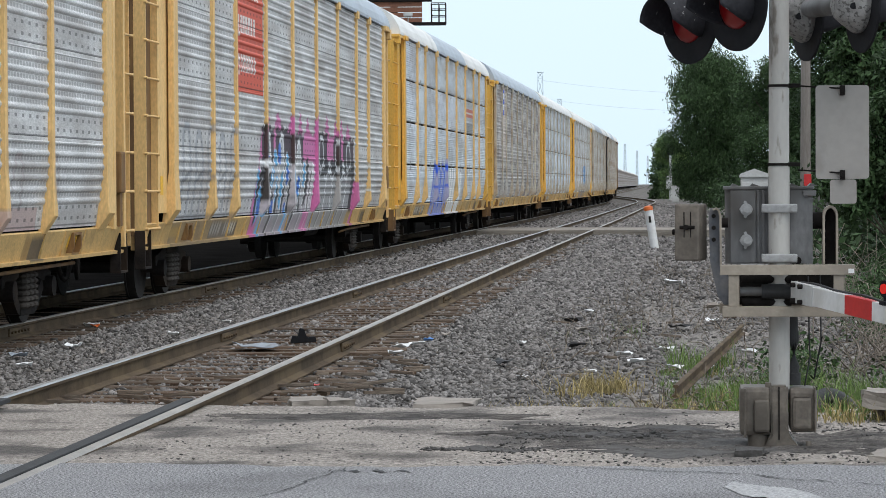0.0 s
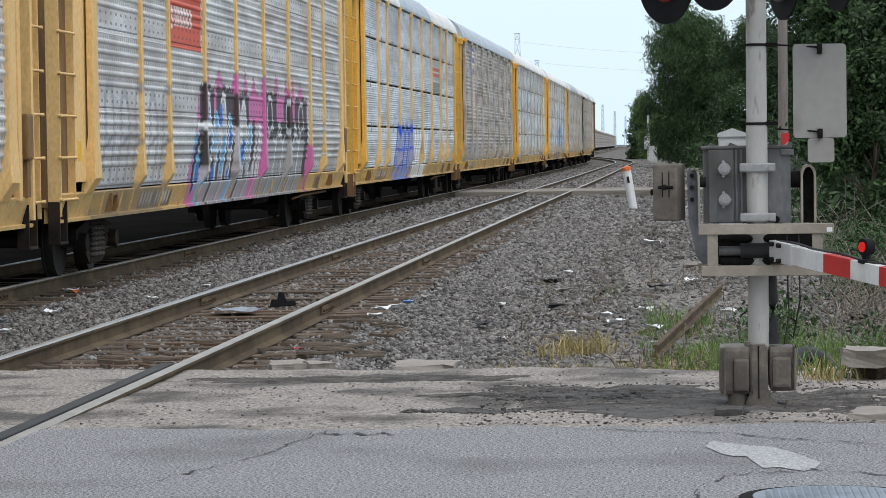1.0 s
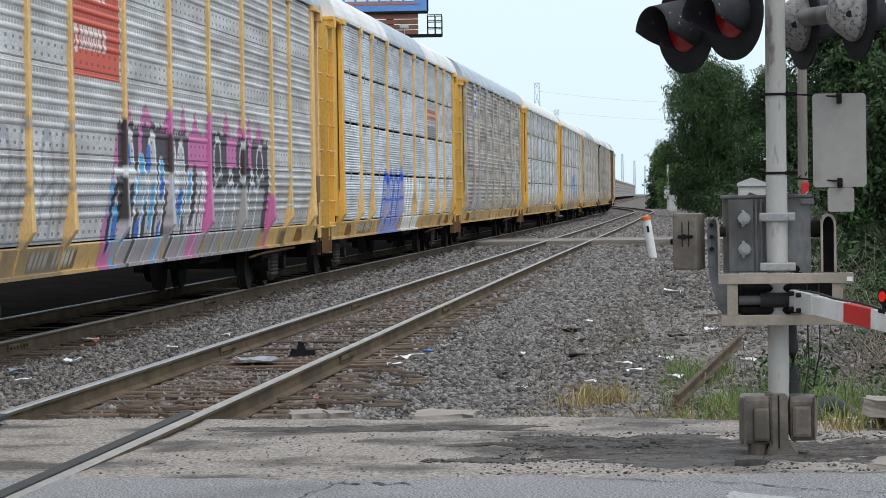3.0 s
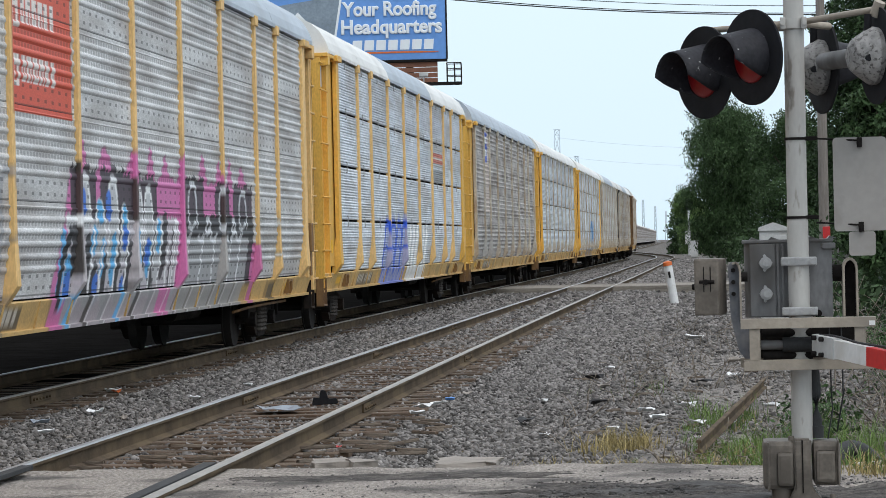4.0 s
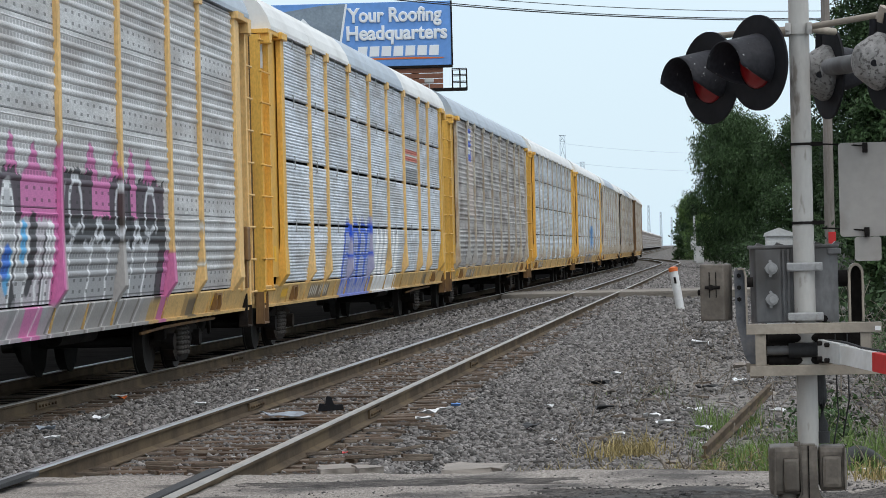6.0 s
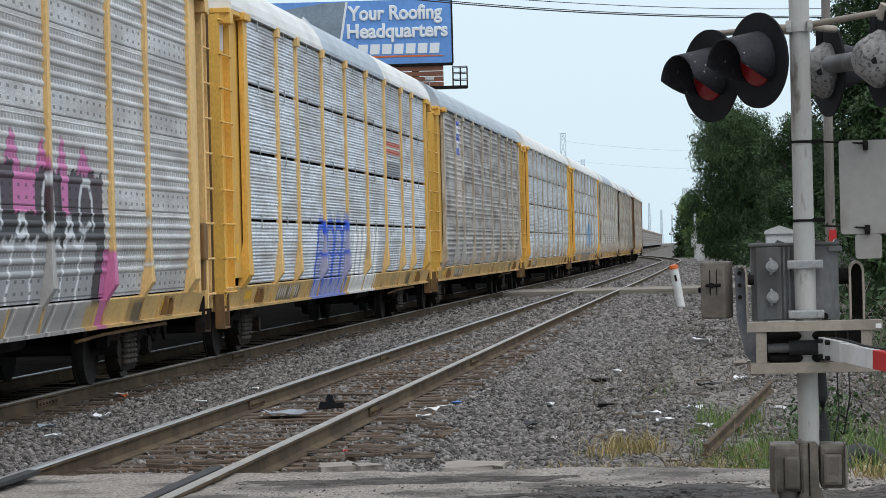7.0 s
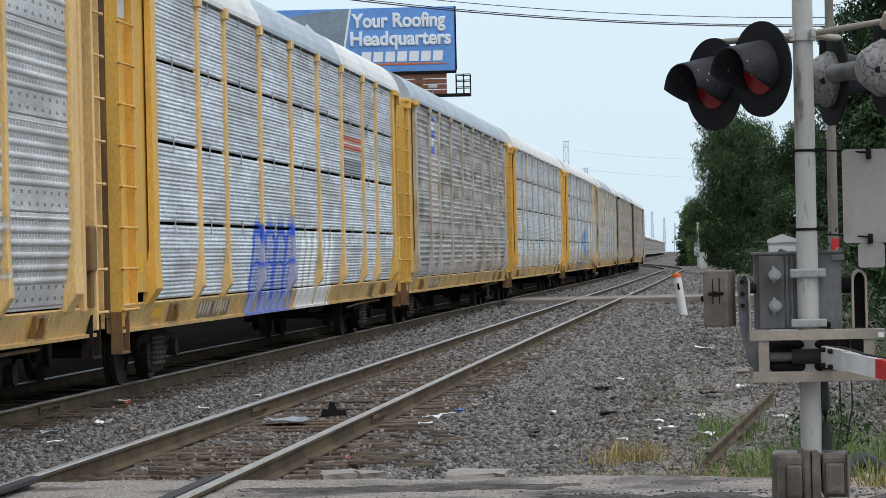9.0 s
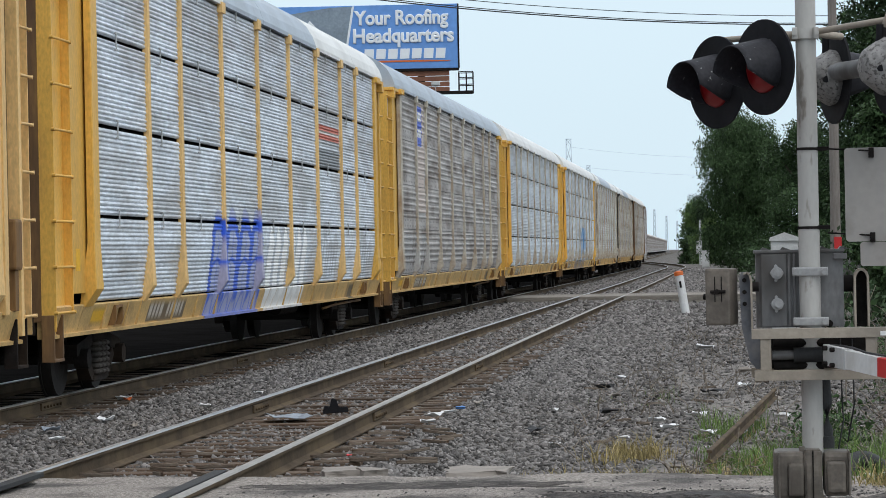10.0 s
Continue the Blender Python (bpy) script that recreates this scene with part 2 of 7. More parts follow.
def rivets(m, amount=0.6):
    """Two rows of dark rivets along the flat band of every tier."""
    t = m.node_tree
    N, L = t.nodes, t.links
    b = N["Principled BSDF"]
    src = b.inputs["Base Color"].links[0].from_socket
    sep = N.new("ShaderNodeSeparateXYZ")
    L.new(N.new("ShaderNodeTexCoord").outputs["Object"], sep.inputs[0])

    def op(kind, a, c):
        n = N.new("ShaderNodeMath")
        n.operation = kind
        for k, q in enumerate((a, c)):
            if isinstance(q, (int, float)):
                n.inputs[k].default_value = q
            else:
                L.new(q, n.inputs[k])
        return n.outputs[0]

    yy = op("ABSOLUTE", op("SUBTRACT", op("FLOORED_MODULO", sep.outputs[1], 0.31), 0.155), 0)
    zt = op("FLOORED_MODULO", op("SUBTRACT", sep.outputs[2], 1.10), 0.96)
    z1 = op("ABSOLUTE", op("SUBTRACT", zt, 0.085), 0)
    z2 = op("ABSOLUTE", op("SUBTRACT", zt, 0.205), 0)
    near = op("MINIMUM", z1, z2)
    hit = op("MULTIPLY", op("LESS_THAN", yy, 0.05), op("LESS_THAN", near, 0.018))
    seam = op("LESS_THAN", op("ABSOLUTE", op("SUBTRACT", zt, 0.012), 0), 0.009)
    # rows of small holes between the ribs
    ph = op("FLOORED_MODULO", op("SUBTRACT", zt, 0.26), 0.128)
    row = op("MULTIPLY", op("GREATER_THAN", ph, 0.068), op("LESS_THAN", ph, 0.120))
    row = op("MULTIPLY", row, op("MULTIPLY", op("GREATER_THAN", zt, 0.27), op("GREATER_THAN", op("FLOORED_MODULO", sep.outputs[1], 0.13), 0.045)))
    k = op("SUBTRACT", 1.0, op("MAXIMUM", op("MULTIPLY", op("MAXIMUM", hit, seam), amount), op("MULTIPLY", row, 0.30)))
    x = N.new("ShaderNodeVectorMath")
    x.operation = "SCALE"
    L.new(src, x.inputs[0])
    L.new(k, x.inputs["Scale"])
    L.new(x.outputs[0], b.inputs["Base Color"])


rivets(M["galv_old"])
rivets(M["galv_brown"])
M["bank"] = mat("dark_bank", (0.035, 0.033, 0.028), 0.95, vary=0.3, scale=1.5, fine=12, bump=0.5)
# near-black colour that stands in for the shade under the train
M["train_shade"] = mat("train_shade_black", (0.010, 0.0095, 0.009), 0.95, vary=0.3, scale=1.5, fine=12, bump=0.5)
for key in ("train_shade", "bank", "ground", "stone", "asphalt", "old_asphalt", "tie", "leaf", "leaf_dark", "leaf_light", "grass", "dry_grass", "bark", "twig"):
    M[key].node_tree.nodes["Principled BSDF"].inputs["Specular IOR Level"].default_value = 0.0 if key == "train_shade" else 0.18
M["dirt"] = mat("dry_dirt", (0.225, 0.205, 0.185), 0.95, vary=0.3, scale=14, fine=70, bump=0.8, dist=0.02, dirt=(0.085, 0.077, 0.07), dirt_amt=0.7, dirt_scale=1.6, spec=0.15)
M["yoke_paint"] = mat("yoke_paint", (0.12, 0.125, 0.14), 0.6, metal=0.1, vary=0.2, scale=6, fine=40, bump=0.2, dirt=(0.22, 0.20, 0.18), dirt_amt=0.5, dirt_scale=6)
# real rust on fittings, also yellow paint darkened to stand for shaded recesses
M["rust_shade"] = mat("rusty_and_shaded_yellow", (0.20, 0.105, 0.035), 0.75, vary=0.25, scale=3, fine=25, bump=0.3, dirt=(0.09, 0.05, 0.03), dirt_amt=0.7, dirt_scale=2.0, stretch=(1.5, 1.5, 0.3))
M["sill"] = mat("sill_paint", (0.62, 0.40, 0.15), 0.6, vary=0.10, scale=1.2, fine=30, bump=0.12, dirt=(0.30, 0.18, 0.08), dirt_amt=0.5, dirt_scale=3.5, lo=0.48, hi=0.70, paint=True, rnd=0.06)


M["hook_steel"] = mat("zinc_hook", (0.50, 0.50, 0.50), 0.5, metal=0.3, vary=0.2, scale=5, fine=40, bump=0.1)
M["orange_tape"] = mat("orange_sticker", (0.82, 0.45, 0.01), 0.5, vary=0.1, scale=5, fine=40, bump=0.0)
M["spring_steel"] = mat("dusty_spring_steel", (0.055, 0.045, 0.038), 0.8, vary=0.3, scale=5, fine=40, bump=0.2)


# ---- building helpers ----
def part(name, bm, material, parent=None, label="", smooth=False):
    me = bpy.data.meshes.new(name)
    if isinstance(bm, tuple):
        me.from_pydata(bm[0], [], bm[1])
    else:
        bm.to_mesh(me)
        bm.free()
    for m in material if isinstance(material, (list, tuple)) else (material,):
        me.materials.append(m)
    if smooth:
        me.polygons.foreach_set("use_smooth", [True] * len(me.polygons))
    ob = new(name, me)
    ob.parent = parent
    return tagged(ob, label)


def again(ob, m, parent=None):
    """A further piece on the same mesh."""
    o = ob.copy()
    scene.collection.objects.link(o)
    o.parent = parent if parent else ob.parent
    o.matrix_basis = m
    return o


def thing(name, m, label, category, group="", kind=""):
    e = new(name)
    e.matrix_basis = m
    e.empty_display_size = 0.2
    return tagged(e, label, category, group, kind)


def box(bm, x0, x1, y0, y1, z0, z1, bev=0.0, mi=0, m=None):
    r = bmesh.ops.create_cube(bm, size=1.0)
    v = r["verts"]
    for q in v:
        q.co = Vector((x0 + (q.co.x + 0.5) * (x1 - x0), y0 + (q.co.y + 0.5) * (y1 - y0), z0 + (q.co.z + 0.5) * (z1 - z0)))
        if m:
            q.co = m @ q.co
    fs = {f for q in v for f in q.link_faces}
    for f in fs:
        f.material_index = mi
    if bev:
        es = list({e for q in v for e in q.link_edges})
        r = bmesh.ops.bevel(bm, geom=es, offset=bev, segments=2, affect="EDGES", profile=0.6)
        for f in r["faces"]:
            f.material_index = mi
    return bm


def rod(bm, a, b, r, seg=10, r2=None, mi=0):
    a, b = Vector(a), Vector(b)
    d = b - a
    m = Matrix.Translation((a + b) / 2) @ d.to_track_quat("Z", "Y").to_matrix().to_4x4()
    g = bmesh.ops.create_cone(bm, cap_ends=True, segments=seg, radius1=r, radius2=r if r2 is None else r2, depth=d.length, matrix=m)
    for f in {f for q in g["verts"] for f in q.link_faces}:
        f.material_index = mi
        f.smooth = len(f.verts) == 4
        if seg > 4 and not f.smooth:
            for e in f.edges:
                e.smooth = False
    return bm


def prism(bm, outline, axis, a, b, mi=0):
    """Extrude a 2D outline along an axis from a to b; the outline gives the other two coordinates in order."""
    def pt(u, v, w):
        return (w, u, v) if axis == "x" else (u, w, v) if axis == "y" else (u, v, w)
    va = [bm.verts.new(pt(u, v, a)) for u, v in outline]
    vb = [bm.verts.new(pt(u, v, b)) for u, v in outline]
    n = len(outline)
    fs = [bm.faces.new(va), bm.faces.new(vb[::-1])]
    fs += [bm.faces.new((va[i], vb[i], vb[(i + 1) % n], va[(i + 1) % n])) for i in range(n)]
    for f in fs:
        f.material_index = mi
    bmesh.ops.recalc_face_normals(bm, faces=fs)
    return bm


def tube(bm, pts, r, seg=8):
    """One bent tube along points."""
    pts = [Vector(p) for p in pts]
    rows = []
    for i, p in enumerate(pts):
        d = (pts[min(i + 1, len(pts) - 1)] - pts[max(i - 1, 0)]).normalized()
        q = d.to_track_quat("Z", "Y").to_matrix()
        rows.append([bm.verts.new(p + q @ Vector((r * math.cos(2 * math.pi * k / seg), r * math.sin(2 * math.pi * k / seg), 0))) for k in range(seg)])
    for a, b in zip(rows[:-1], rows[1:]):
        for k in range(seg):
            bm.faces.new((a[k], a[(k + 1) % seg], b[(k + 1) % seg], b[k])).smooth = True
    bm.faces.new(rows[0][::-1])
    bm.faces.new(rows[-1])
    return bm


def smooth01(x):
    x = min(1.0, max(0.0, x))
    return x * x * (3 - 2 * x)


def bend(y):
    """Sideways shift of the railway where it swings away in the distance."""
    s = 0.26 * smooth01((y - 35) / 115) - 9.0 * smooth01((y - 222) / 190)
    return s - 0.012 * max(0.0, y - 400)


NEAR_X, FAR_X = -4.30, -8.36


# ---- ground, road, tracks ----
def ground_z(x, y):
    z = -0.30 + 0.03 * noise.noise((x * 0.7, y * 0.25, 0.0))
    for cx in (NEAR_X, FAR_X):
        d = abs(x - cx - bend(y))
        z = max(z, -0.193 - 0.10 * max(0.0, d - 1.5) ** 1.2)
    if -8.4 < x - bend(y) < -4.3:
        z = max(z, -0.215)
    if x > 2.2:
        z += 0.35 * smooth01((x - 2.2) / 3.0) * smooth01((y - 16) / 6)
    # the apron of the road holds the ground up beside it
    return z + (-0.07 - z) * (1 - smooth01((y - 18.6) / 3.2))


def make_ground():
    xs = sorted({*np.linspace(-3000, -60, 12), *np.linspace(-60, -12, 13), *np.linspace(-12, 8, 61), *np.linspace(8, 60, 14), *np.linspace(60, 3000, 12)})
    ys = sorted({*np.linspace(-600, -20, 8), *np.linspace(-20, 14, 8), *np.linspace(14, 45, 63), *np.linspace(45, 120, 40), *np.linspace(120, 460, 50), *np.linspace(460, 4800, 20)})
    v = [(x, y, ground_z(x, y)) for y in ys for x in xs]
    n = len(xs)
    f = [(j * n + i, j * n + i + 1, (j + 1) * n + i + 1, (j + 1) * n + i) for j in range(len(ys) - 1) for i in range(n - 1)]
    g = part("ground", (v, f), M["ground"], smooth=True)
    tagged(g, "dusty grey-brown gravel ground beside the railway", "ground", kind="structure")


make_ground()
# black sheet: the deep shade under and beyond the train, put in as colour
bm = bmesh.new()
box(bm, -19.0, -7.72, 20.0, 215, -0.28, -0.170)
tagged(part("cinder_bed", bm, M["train_shade"]), "black sheet standing in for the shade under and beyond the train", "track bed", kind="structure")


def ragged_sheet(name, x0, x1, y0, edge, top, material, label, step=0.12, fr=None):
    """A paved sheet whose far edge is broken; edge(x) and top(x, y) shape it."""
    xs = np.unique(np.concatenate([np.linspace(x0, -9, 10), np.arange(-9, 4, step), np.linspace(4, x1, 8)]))
    fr = fr or [0, 0.3, 0.6, 0.72, 0.8, 0.86, 0.91, 0.95, 0.975, 0.99, 1.0]
    v, f = [], []
    for x in xs:
        e = edge(x)
        for q in fr:
            y = y0 + (e - y0) * q
            v.append((x, y, top(x, y)))
        v.append((x, e + 0.05, top(x, e) - 0.10))
    n = len(fr) + 1
    for i in range(len(xs) - 1):
        for j in range(n - 1):
            f.append((i * n + j, (i + 1) * n + j, (i + 1) * n + j + 1, i * n + j + 1))
    o = part(name, (v, f), material, smooth=False)
    return tagged(o, label, "road", kind="structure")


def apron_z(x, y):
    """Old asphalt: sinks towards the ballast, rutted and broken in a dark band."""
    z = -0.012 - 0.045 * smooth01((y - 15.2) / 4.2)
    k = smooth01((y - 14.9) / 0.5)
    z += k * 0.014 * noise.noise((x * 1.1, y * 1.1, 4)) + k * 0.008 * noise.noise((x * 6, y * 6, 1))
    band = smooth01((x + 1.6) / 0.6) * smooth01((y - 15.3) / 0.5) * (1 - smooth01((y - 18.0) / 0.8))
    return z + band * (0.022 * noise.noise((x * 3.0, y * 2.2, 8)) + 0.014 * noise.noise((x * 9, y * 7, 2)))


def wob(x, seed, s=1.0):
    return noise.noise((x * 0.8 * s, seed, 0)) * 0.5 + noise.noise((x * 4.1 * s, seed, 3)) * 0.18 + noise.noise((x * 13 * s, seed, 5)) * 0.07


ragged_sheet("road", -60, 60, -14, lambda x: 15.05 + 0.55 * wob(x, 1.0), lambda x, y: 0.001 * noise.noise((x * 0.6, y * 0.6, 2)), M["asphalt"],
             "worn light grey asphalt road with cracks and patches")
ragged_sheet("road_apron", -60, 30, 14.0, lambda x: 19.75 - 0.05 * min(0, x + 2) + 0.35 * wob(x, 7.0) - 0.3 * smooth01((x + 0.4) / 1.2) * 1.5,
             apron_z, M["old_asphalt"],
             "old broken brown-grey asphalt at the edge of the road", 0.06, list(np.linspace(0, 1, 70)))


def stones(name, count, region, size, material, label, seed, flat=0.75, floor=ground_z):
    """Scattered crushed stones, joined. region(rng, n) gives x, y; size(y, rng) the radius."""
    rng = np.random.default_rng(seed)
    x, y = region(rng, count)
    n = len(x)
    z = np.array([floor(a, b) for a, b in zip(x, y)])
    r = size(y, rng)
    octa = np.array([(1, 0, 0), (-1, 0, 0), (0, 1, 0), (0, -1, 0), (0, 0, 1), (0, 0, -1)], float)
    p = octa[None] + rng.uniform(-0.45, 0.45, (n, 6, 3))
    p *= rng.uniform(0.6, 1.35, (n, 1, 3))
    q = rng.normal(size=(n, 4))
    q /= np.linalg.norm(q, axis=1, keepdims=True)
    w, a, b, c = q.T
    rot = np.stack([np.stack([1 - 2 * (b * b + c * c), 2 * (a * b - w * c), 2 * (a * c + w * b)], -1),
                    np.stack([2 * (a * b + w * c), 1 - 2 * (a * a + c * c), 2 * (b * c - w * a)], -1),
                    np.stack([2 * (a * c - w * b), 2 * (b * c + w * a), 1 - 2 * (a * a + b * b)], -1)], 1)
    p = np.einsum("nij,nkj->nki", rot, p) * r[:, None, None]
    p[:, :, 2] *= flat
    p += np.stack([x, y, z + r * 0.25], -1)[:, None]
    tris = np.array([(0, 2, 4), (2, 1, 4), (1, 3, 4), (3, 0, 4), (2, 0, 5), (1, 2, 5), (3, 1, 5), (0, 3, 5)])
    f = (tris[None] + 6 * np.arange(n)[:, None, None]).reshape(-1)
    me = bpy.data.meshes.new(name)
    me.vertices.add(n * 6)
    me.vertices.foreach_set("co", p.reshape(-1))
    me.loops.add(n * 24)
    me.loops.foreach_set("vertex_index", f.astype(np.int32))
    me.polygons.add(n * 8)
    me.polygons.foreach_set("loop_start", np.arange(0, n * 24, 3, dtype=np.int32))
    me.update(calc_edges=True)
    me.materials.append(material)
    return tagged(new(name, me), label, "gravel", kind="stuff")


def ballast_zone(rng, n):
    y = 20.0 * (240 / 20.0) ** rng.uniform(0, 1, n)
    x = rng.uniform(-7.9, 2.2, n)
    keep = rng.uniform(0, 1, n) < np.where(x < -1.1, 1.0, 0.36)
    on_near = np.abs(x - NEAR_X) < 0.72
    keep &= ~(on_near & (rng.uniform(0, 1, n) < 0.42))
    # the ends of the ties lie bare beside the rails
    for cx in (NEAR_X, FAR_X):
        d = x - cx
        keep &= ~((d > 0.84) & (d < 1.34) & (rng.uniform(0, 1, n) < 0.72))
        keep &= ~((d < -0.84) & (d > -1.30) & (rng.uniform(0, 1, n) < 0.35))
    keep &= ~((np.abs(x - NEAR_X + 0.7525) < 0.085) | (np.abs(x - NEAR_X - 0.7525) < 0.085))
    keep &= y > 19.9 + 0.6 * rng.uniform(0, 1, n)
    return x[keep], y[keep]


stones("ballast", 300000, ballast_zone, lambda y, rng: (0.015 + 0.022 * rng.uniform(0, 1, len(y)) ** 2.0) * np.clip(y / 32, 1.0, 2.6), M["stone"],
       "crushed grey stone ballast round the tracks", 5)

def dirt_sheet(name, cx, cy, rx, ry, seed, label):
    """A patch of bare dirt laid over the gravel, fading under it at its ragged rim."""
    v, f, n = [], [], 60
    rings = [0.0, 0.3, 0.55, 0.75, 0.9, 1.0]
    for r in rings:
        for k in range(n):
            a = 2 * math.pi * k / n
            q = r * (1 + 0.45 * noise.noise((math.cos(a) * 1.7, math.sin(a) * 1.7, seed)) + 0.2 * noise.noise((math.cos(a) * 6, math.sin(a) * 6, seed)))
            x, y = cx + rx * q * math.cos(a), cy + ry * q * math.sin(a)
            v.append((x, y, ground_z(x, y) + (0.010 if r < 1 else -0.02) + 0.008 * noise.noise((x * 4, y * 4, seed))))
    for j in range(len(rings) - 1):
        for k in range(n):
            f.append((j * n + k, j * n + (k + 1) % n, (j + 1) * n + (k + 1) % n, (j + 1) * n + k))
    o = part(name, (v, f), M["dirt"], smooth=True)
    tagged(o, label, "dirt", kind="structure")


dirt_sheet("dirt_patch", 0.0, 23.5, 0.75, 3.2, 3.0, "bare grey-brown dirt between the weeds")
dirt_sheet("dirt_patch", 0.9, 21.0, 1.2, 1.7, 5.0, "bare grey-brown dirt beside the road")
dirt_sheet("dirt_patch", -0.9, 20.9, 0.9, 0.8, 7.0, "bare grey-brown dirt at the edge of the asphalt")
dirt_sheet("dirt_patch", 0.4, 31.0, 0.7, 4.0, 9.0, "bare grey-brown dirt between the weeds")
dirt_sheet("dirt_patch", -0.2, 40.0, 0.7, 5.0, 11.0, "bare grey-brown dirt beside the gravel")

RAIL = [(-0.070, -0.172), (0.070, -0.172), (0.070, -0.160), (0.012, -0.135), (0.009, -0.045), (0.036, -0.034), (0.037, -0.012), (0.028, 0.0), (-0.028, 0.0), (-0.037, -0.012), (-0.036, -0.034), (-0.009, -0.045), (-0.012, -0.135), (-0.070, -0.160)]


def make_rail(parent, cx, offset, top, y0=-30.0, lift=0.0):
    ys = list(np.linspace(y0, 210, 50)) + list(np.linspace(214, 440, 70)) + list(np.linspace(460, 1700, 30))
    v, f, mi = [], [], []
    n = len(RAIL)
    for y in ys:
        for u, w in RAIL:
            v.append((cx + offset + bend(y) + u, y, w + lift))
    for i in range(len(ys) - 1):
        for j in range(n):
            f.append((i * n + j, i * n + (j + 1) % n, (i + 1) * n + (j + 1) % n, (i + 1) * n + j))
            mi.append(1 if j in (6, 7, 8) else 0)
    o = part("rail", (v, f), (M["rail_side"], top), parent)
    o.data.polygons.foreach_set("material_index", mi)
    return o


def make_track(cx, tops, label, y_tie):
    t = thing("railway_track", Matrix(), label, "railway track", kind="structure")
    rails = [make_rail(t, cx, s * 0.7525, top, lift=0.004) for s, top in zip((-1, 1), tops)]
    bm = bmesh.new()
    box(bm, -1.28, 1.28, -0.115, 0.115, -0.19, 0.0, 0.012)
    tie = part("tie", bm, M["tie"], t)
    rng = random.Random(int(-cx * 10))
    y, first = y_tie, True
    count = 0
    while y < 165:
        m = Matrix.Translation((cx + rng.uniform(-0.06, 0.06), y, -0.166 + rng.uniform(-0.012, 0.008))) @ pose(0, 0, 0, 0, rng.uniform(-0.6, 0.6), rng.uniform(-1.2, 1.2))
        if first:
            tie.matrix_basis, first = m, False
        else:
            again(tie, m)
        y += 0.52 + rng.uniform(-0.05, 0.05)
        count += 1
    return t


near_track = make_track(NEAR_X, (M["rail_top"], M["rail_dull"]), "brown rusty rails on weathered wooden ties", 20.1)
far_track = make_track(FAR_X, (M["rail_top"], M["rail_dull"]), "rusty rails on wooden ties under the train", 20.3)


def add_joint_bars(t, cx, spots):
    for s, y in spots:
        bm = bmesh.new()
        for side in (-1, 1):
            box(bm, side * 0.010, side * 0.032, -0.45, 0.45, -0.128, -0.045, 0.004)
            for k in range(6):
                rod(bm, (side * 0.03, -0.37 + 0.148 * k, -0.088), (side * 0.055, -0.37 + 0.148 * k, -0.088), 0.016, 6)
        o = part("joint_bar", bm, M["rail_side"], t)
        o.location = (cx + s * 0.7525, y, 0.0)


add_joint_bars(near_track, NEAR_X, [(-1, 29.6), (1, 27.9), (-1, 41.0), (1, 39.2), (-1, 53.0)])
add_joint_bars(far_track, FAR_X, [(1, 30.6), (1, 43.0)])


# ---- the train ----
POSTS = [-12.2, -9.27, -7.28, -4.40, -1.47, 1.47, 4.42, 7.33, 9.36, 12.2]
SIDE_X, SILL_X, KNEE = 1.53, 1.44, 1.72


def lean(z):
    """Half width of the car side at height z: the foot leans in to the flatcar."""
    return SIDE_X - (SIDE_X - SILL_X) * min(1.0, max(0.0, (KNEE - z) / 0.68))


def seg_dist(py, pz, a, b):
    ay, az, by, bz = *a, *b
    dy, dz = by - ay, bz - az
    k = np.clip(((py - ay) * dy + (pz - az) * dz) / (dy * dy + dz * dz + 1e-9), 0, 1)
    return np.hypot(py - ay - k * dy, pz - az - k * dz)


def stroke(c, a, y, z, line, w, col, strength=1.0):
    d = np.full_like(y, 9.0)
    for p, q in zip(line[:-1], line[1:]):
        d = np.minimum(d, seg_dist(y, z, p, q))
    k = np.clip((w - d) / 0.03, 0, 1) * strength
    c[:] = c * (1 - k[:, None]) + np.array(col) * k[:, None]
    np.maximum(a, k, out=a)


def fill(c, a, y, z, y0, y1, z0, z1, col, strength=1.0, rough=0.0):
    n = rough * np.sin(y * 9.1 + 1.3 * np.sin(y * 23)) if rough else 0.0
    k = ((y > y0) & (y < y1) & (z > z0) & (z < z1 + n)) * strength
    c[:] = c * (1 - k[:, None]) + np.array(col) * k[:, None]
    np.maximum(a, k, out=a)


PINK, BLACK, SILVER, SKYBLUE, WHITE, RED, BLUE = (0.66, 0.17, 0.42), (0.02, 0.02, 0.025), (0.52, 0.52, 0.54), (0.10, 0.45, 0.80), (0.86, 0.86, 0.86), (0.66, 0.10, 0.055), (0.04, 0.13, 0.66)


def arch(y, z0, z1, w):
    """A tall narrow rounded letter stroke."""
    return [(y - w, z0), (y - w * 0.9, z1 - 0.18), (y - w * 0.45, z1), (y + w * 0.45, z1), (y + w * 0.9, z1 - 0.18), (y + w, z0)]


def wavy(x, z0, z1, k):
    """An upright painted line that wobbles a little."""
    return [(x + 0.045 * math.sin(k * 2.1 + 3.1 * i), z0 + (z1 - z0) * i / 5) for i in range(6)]


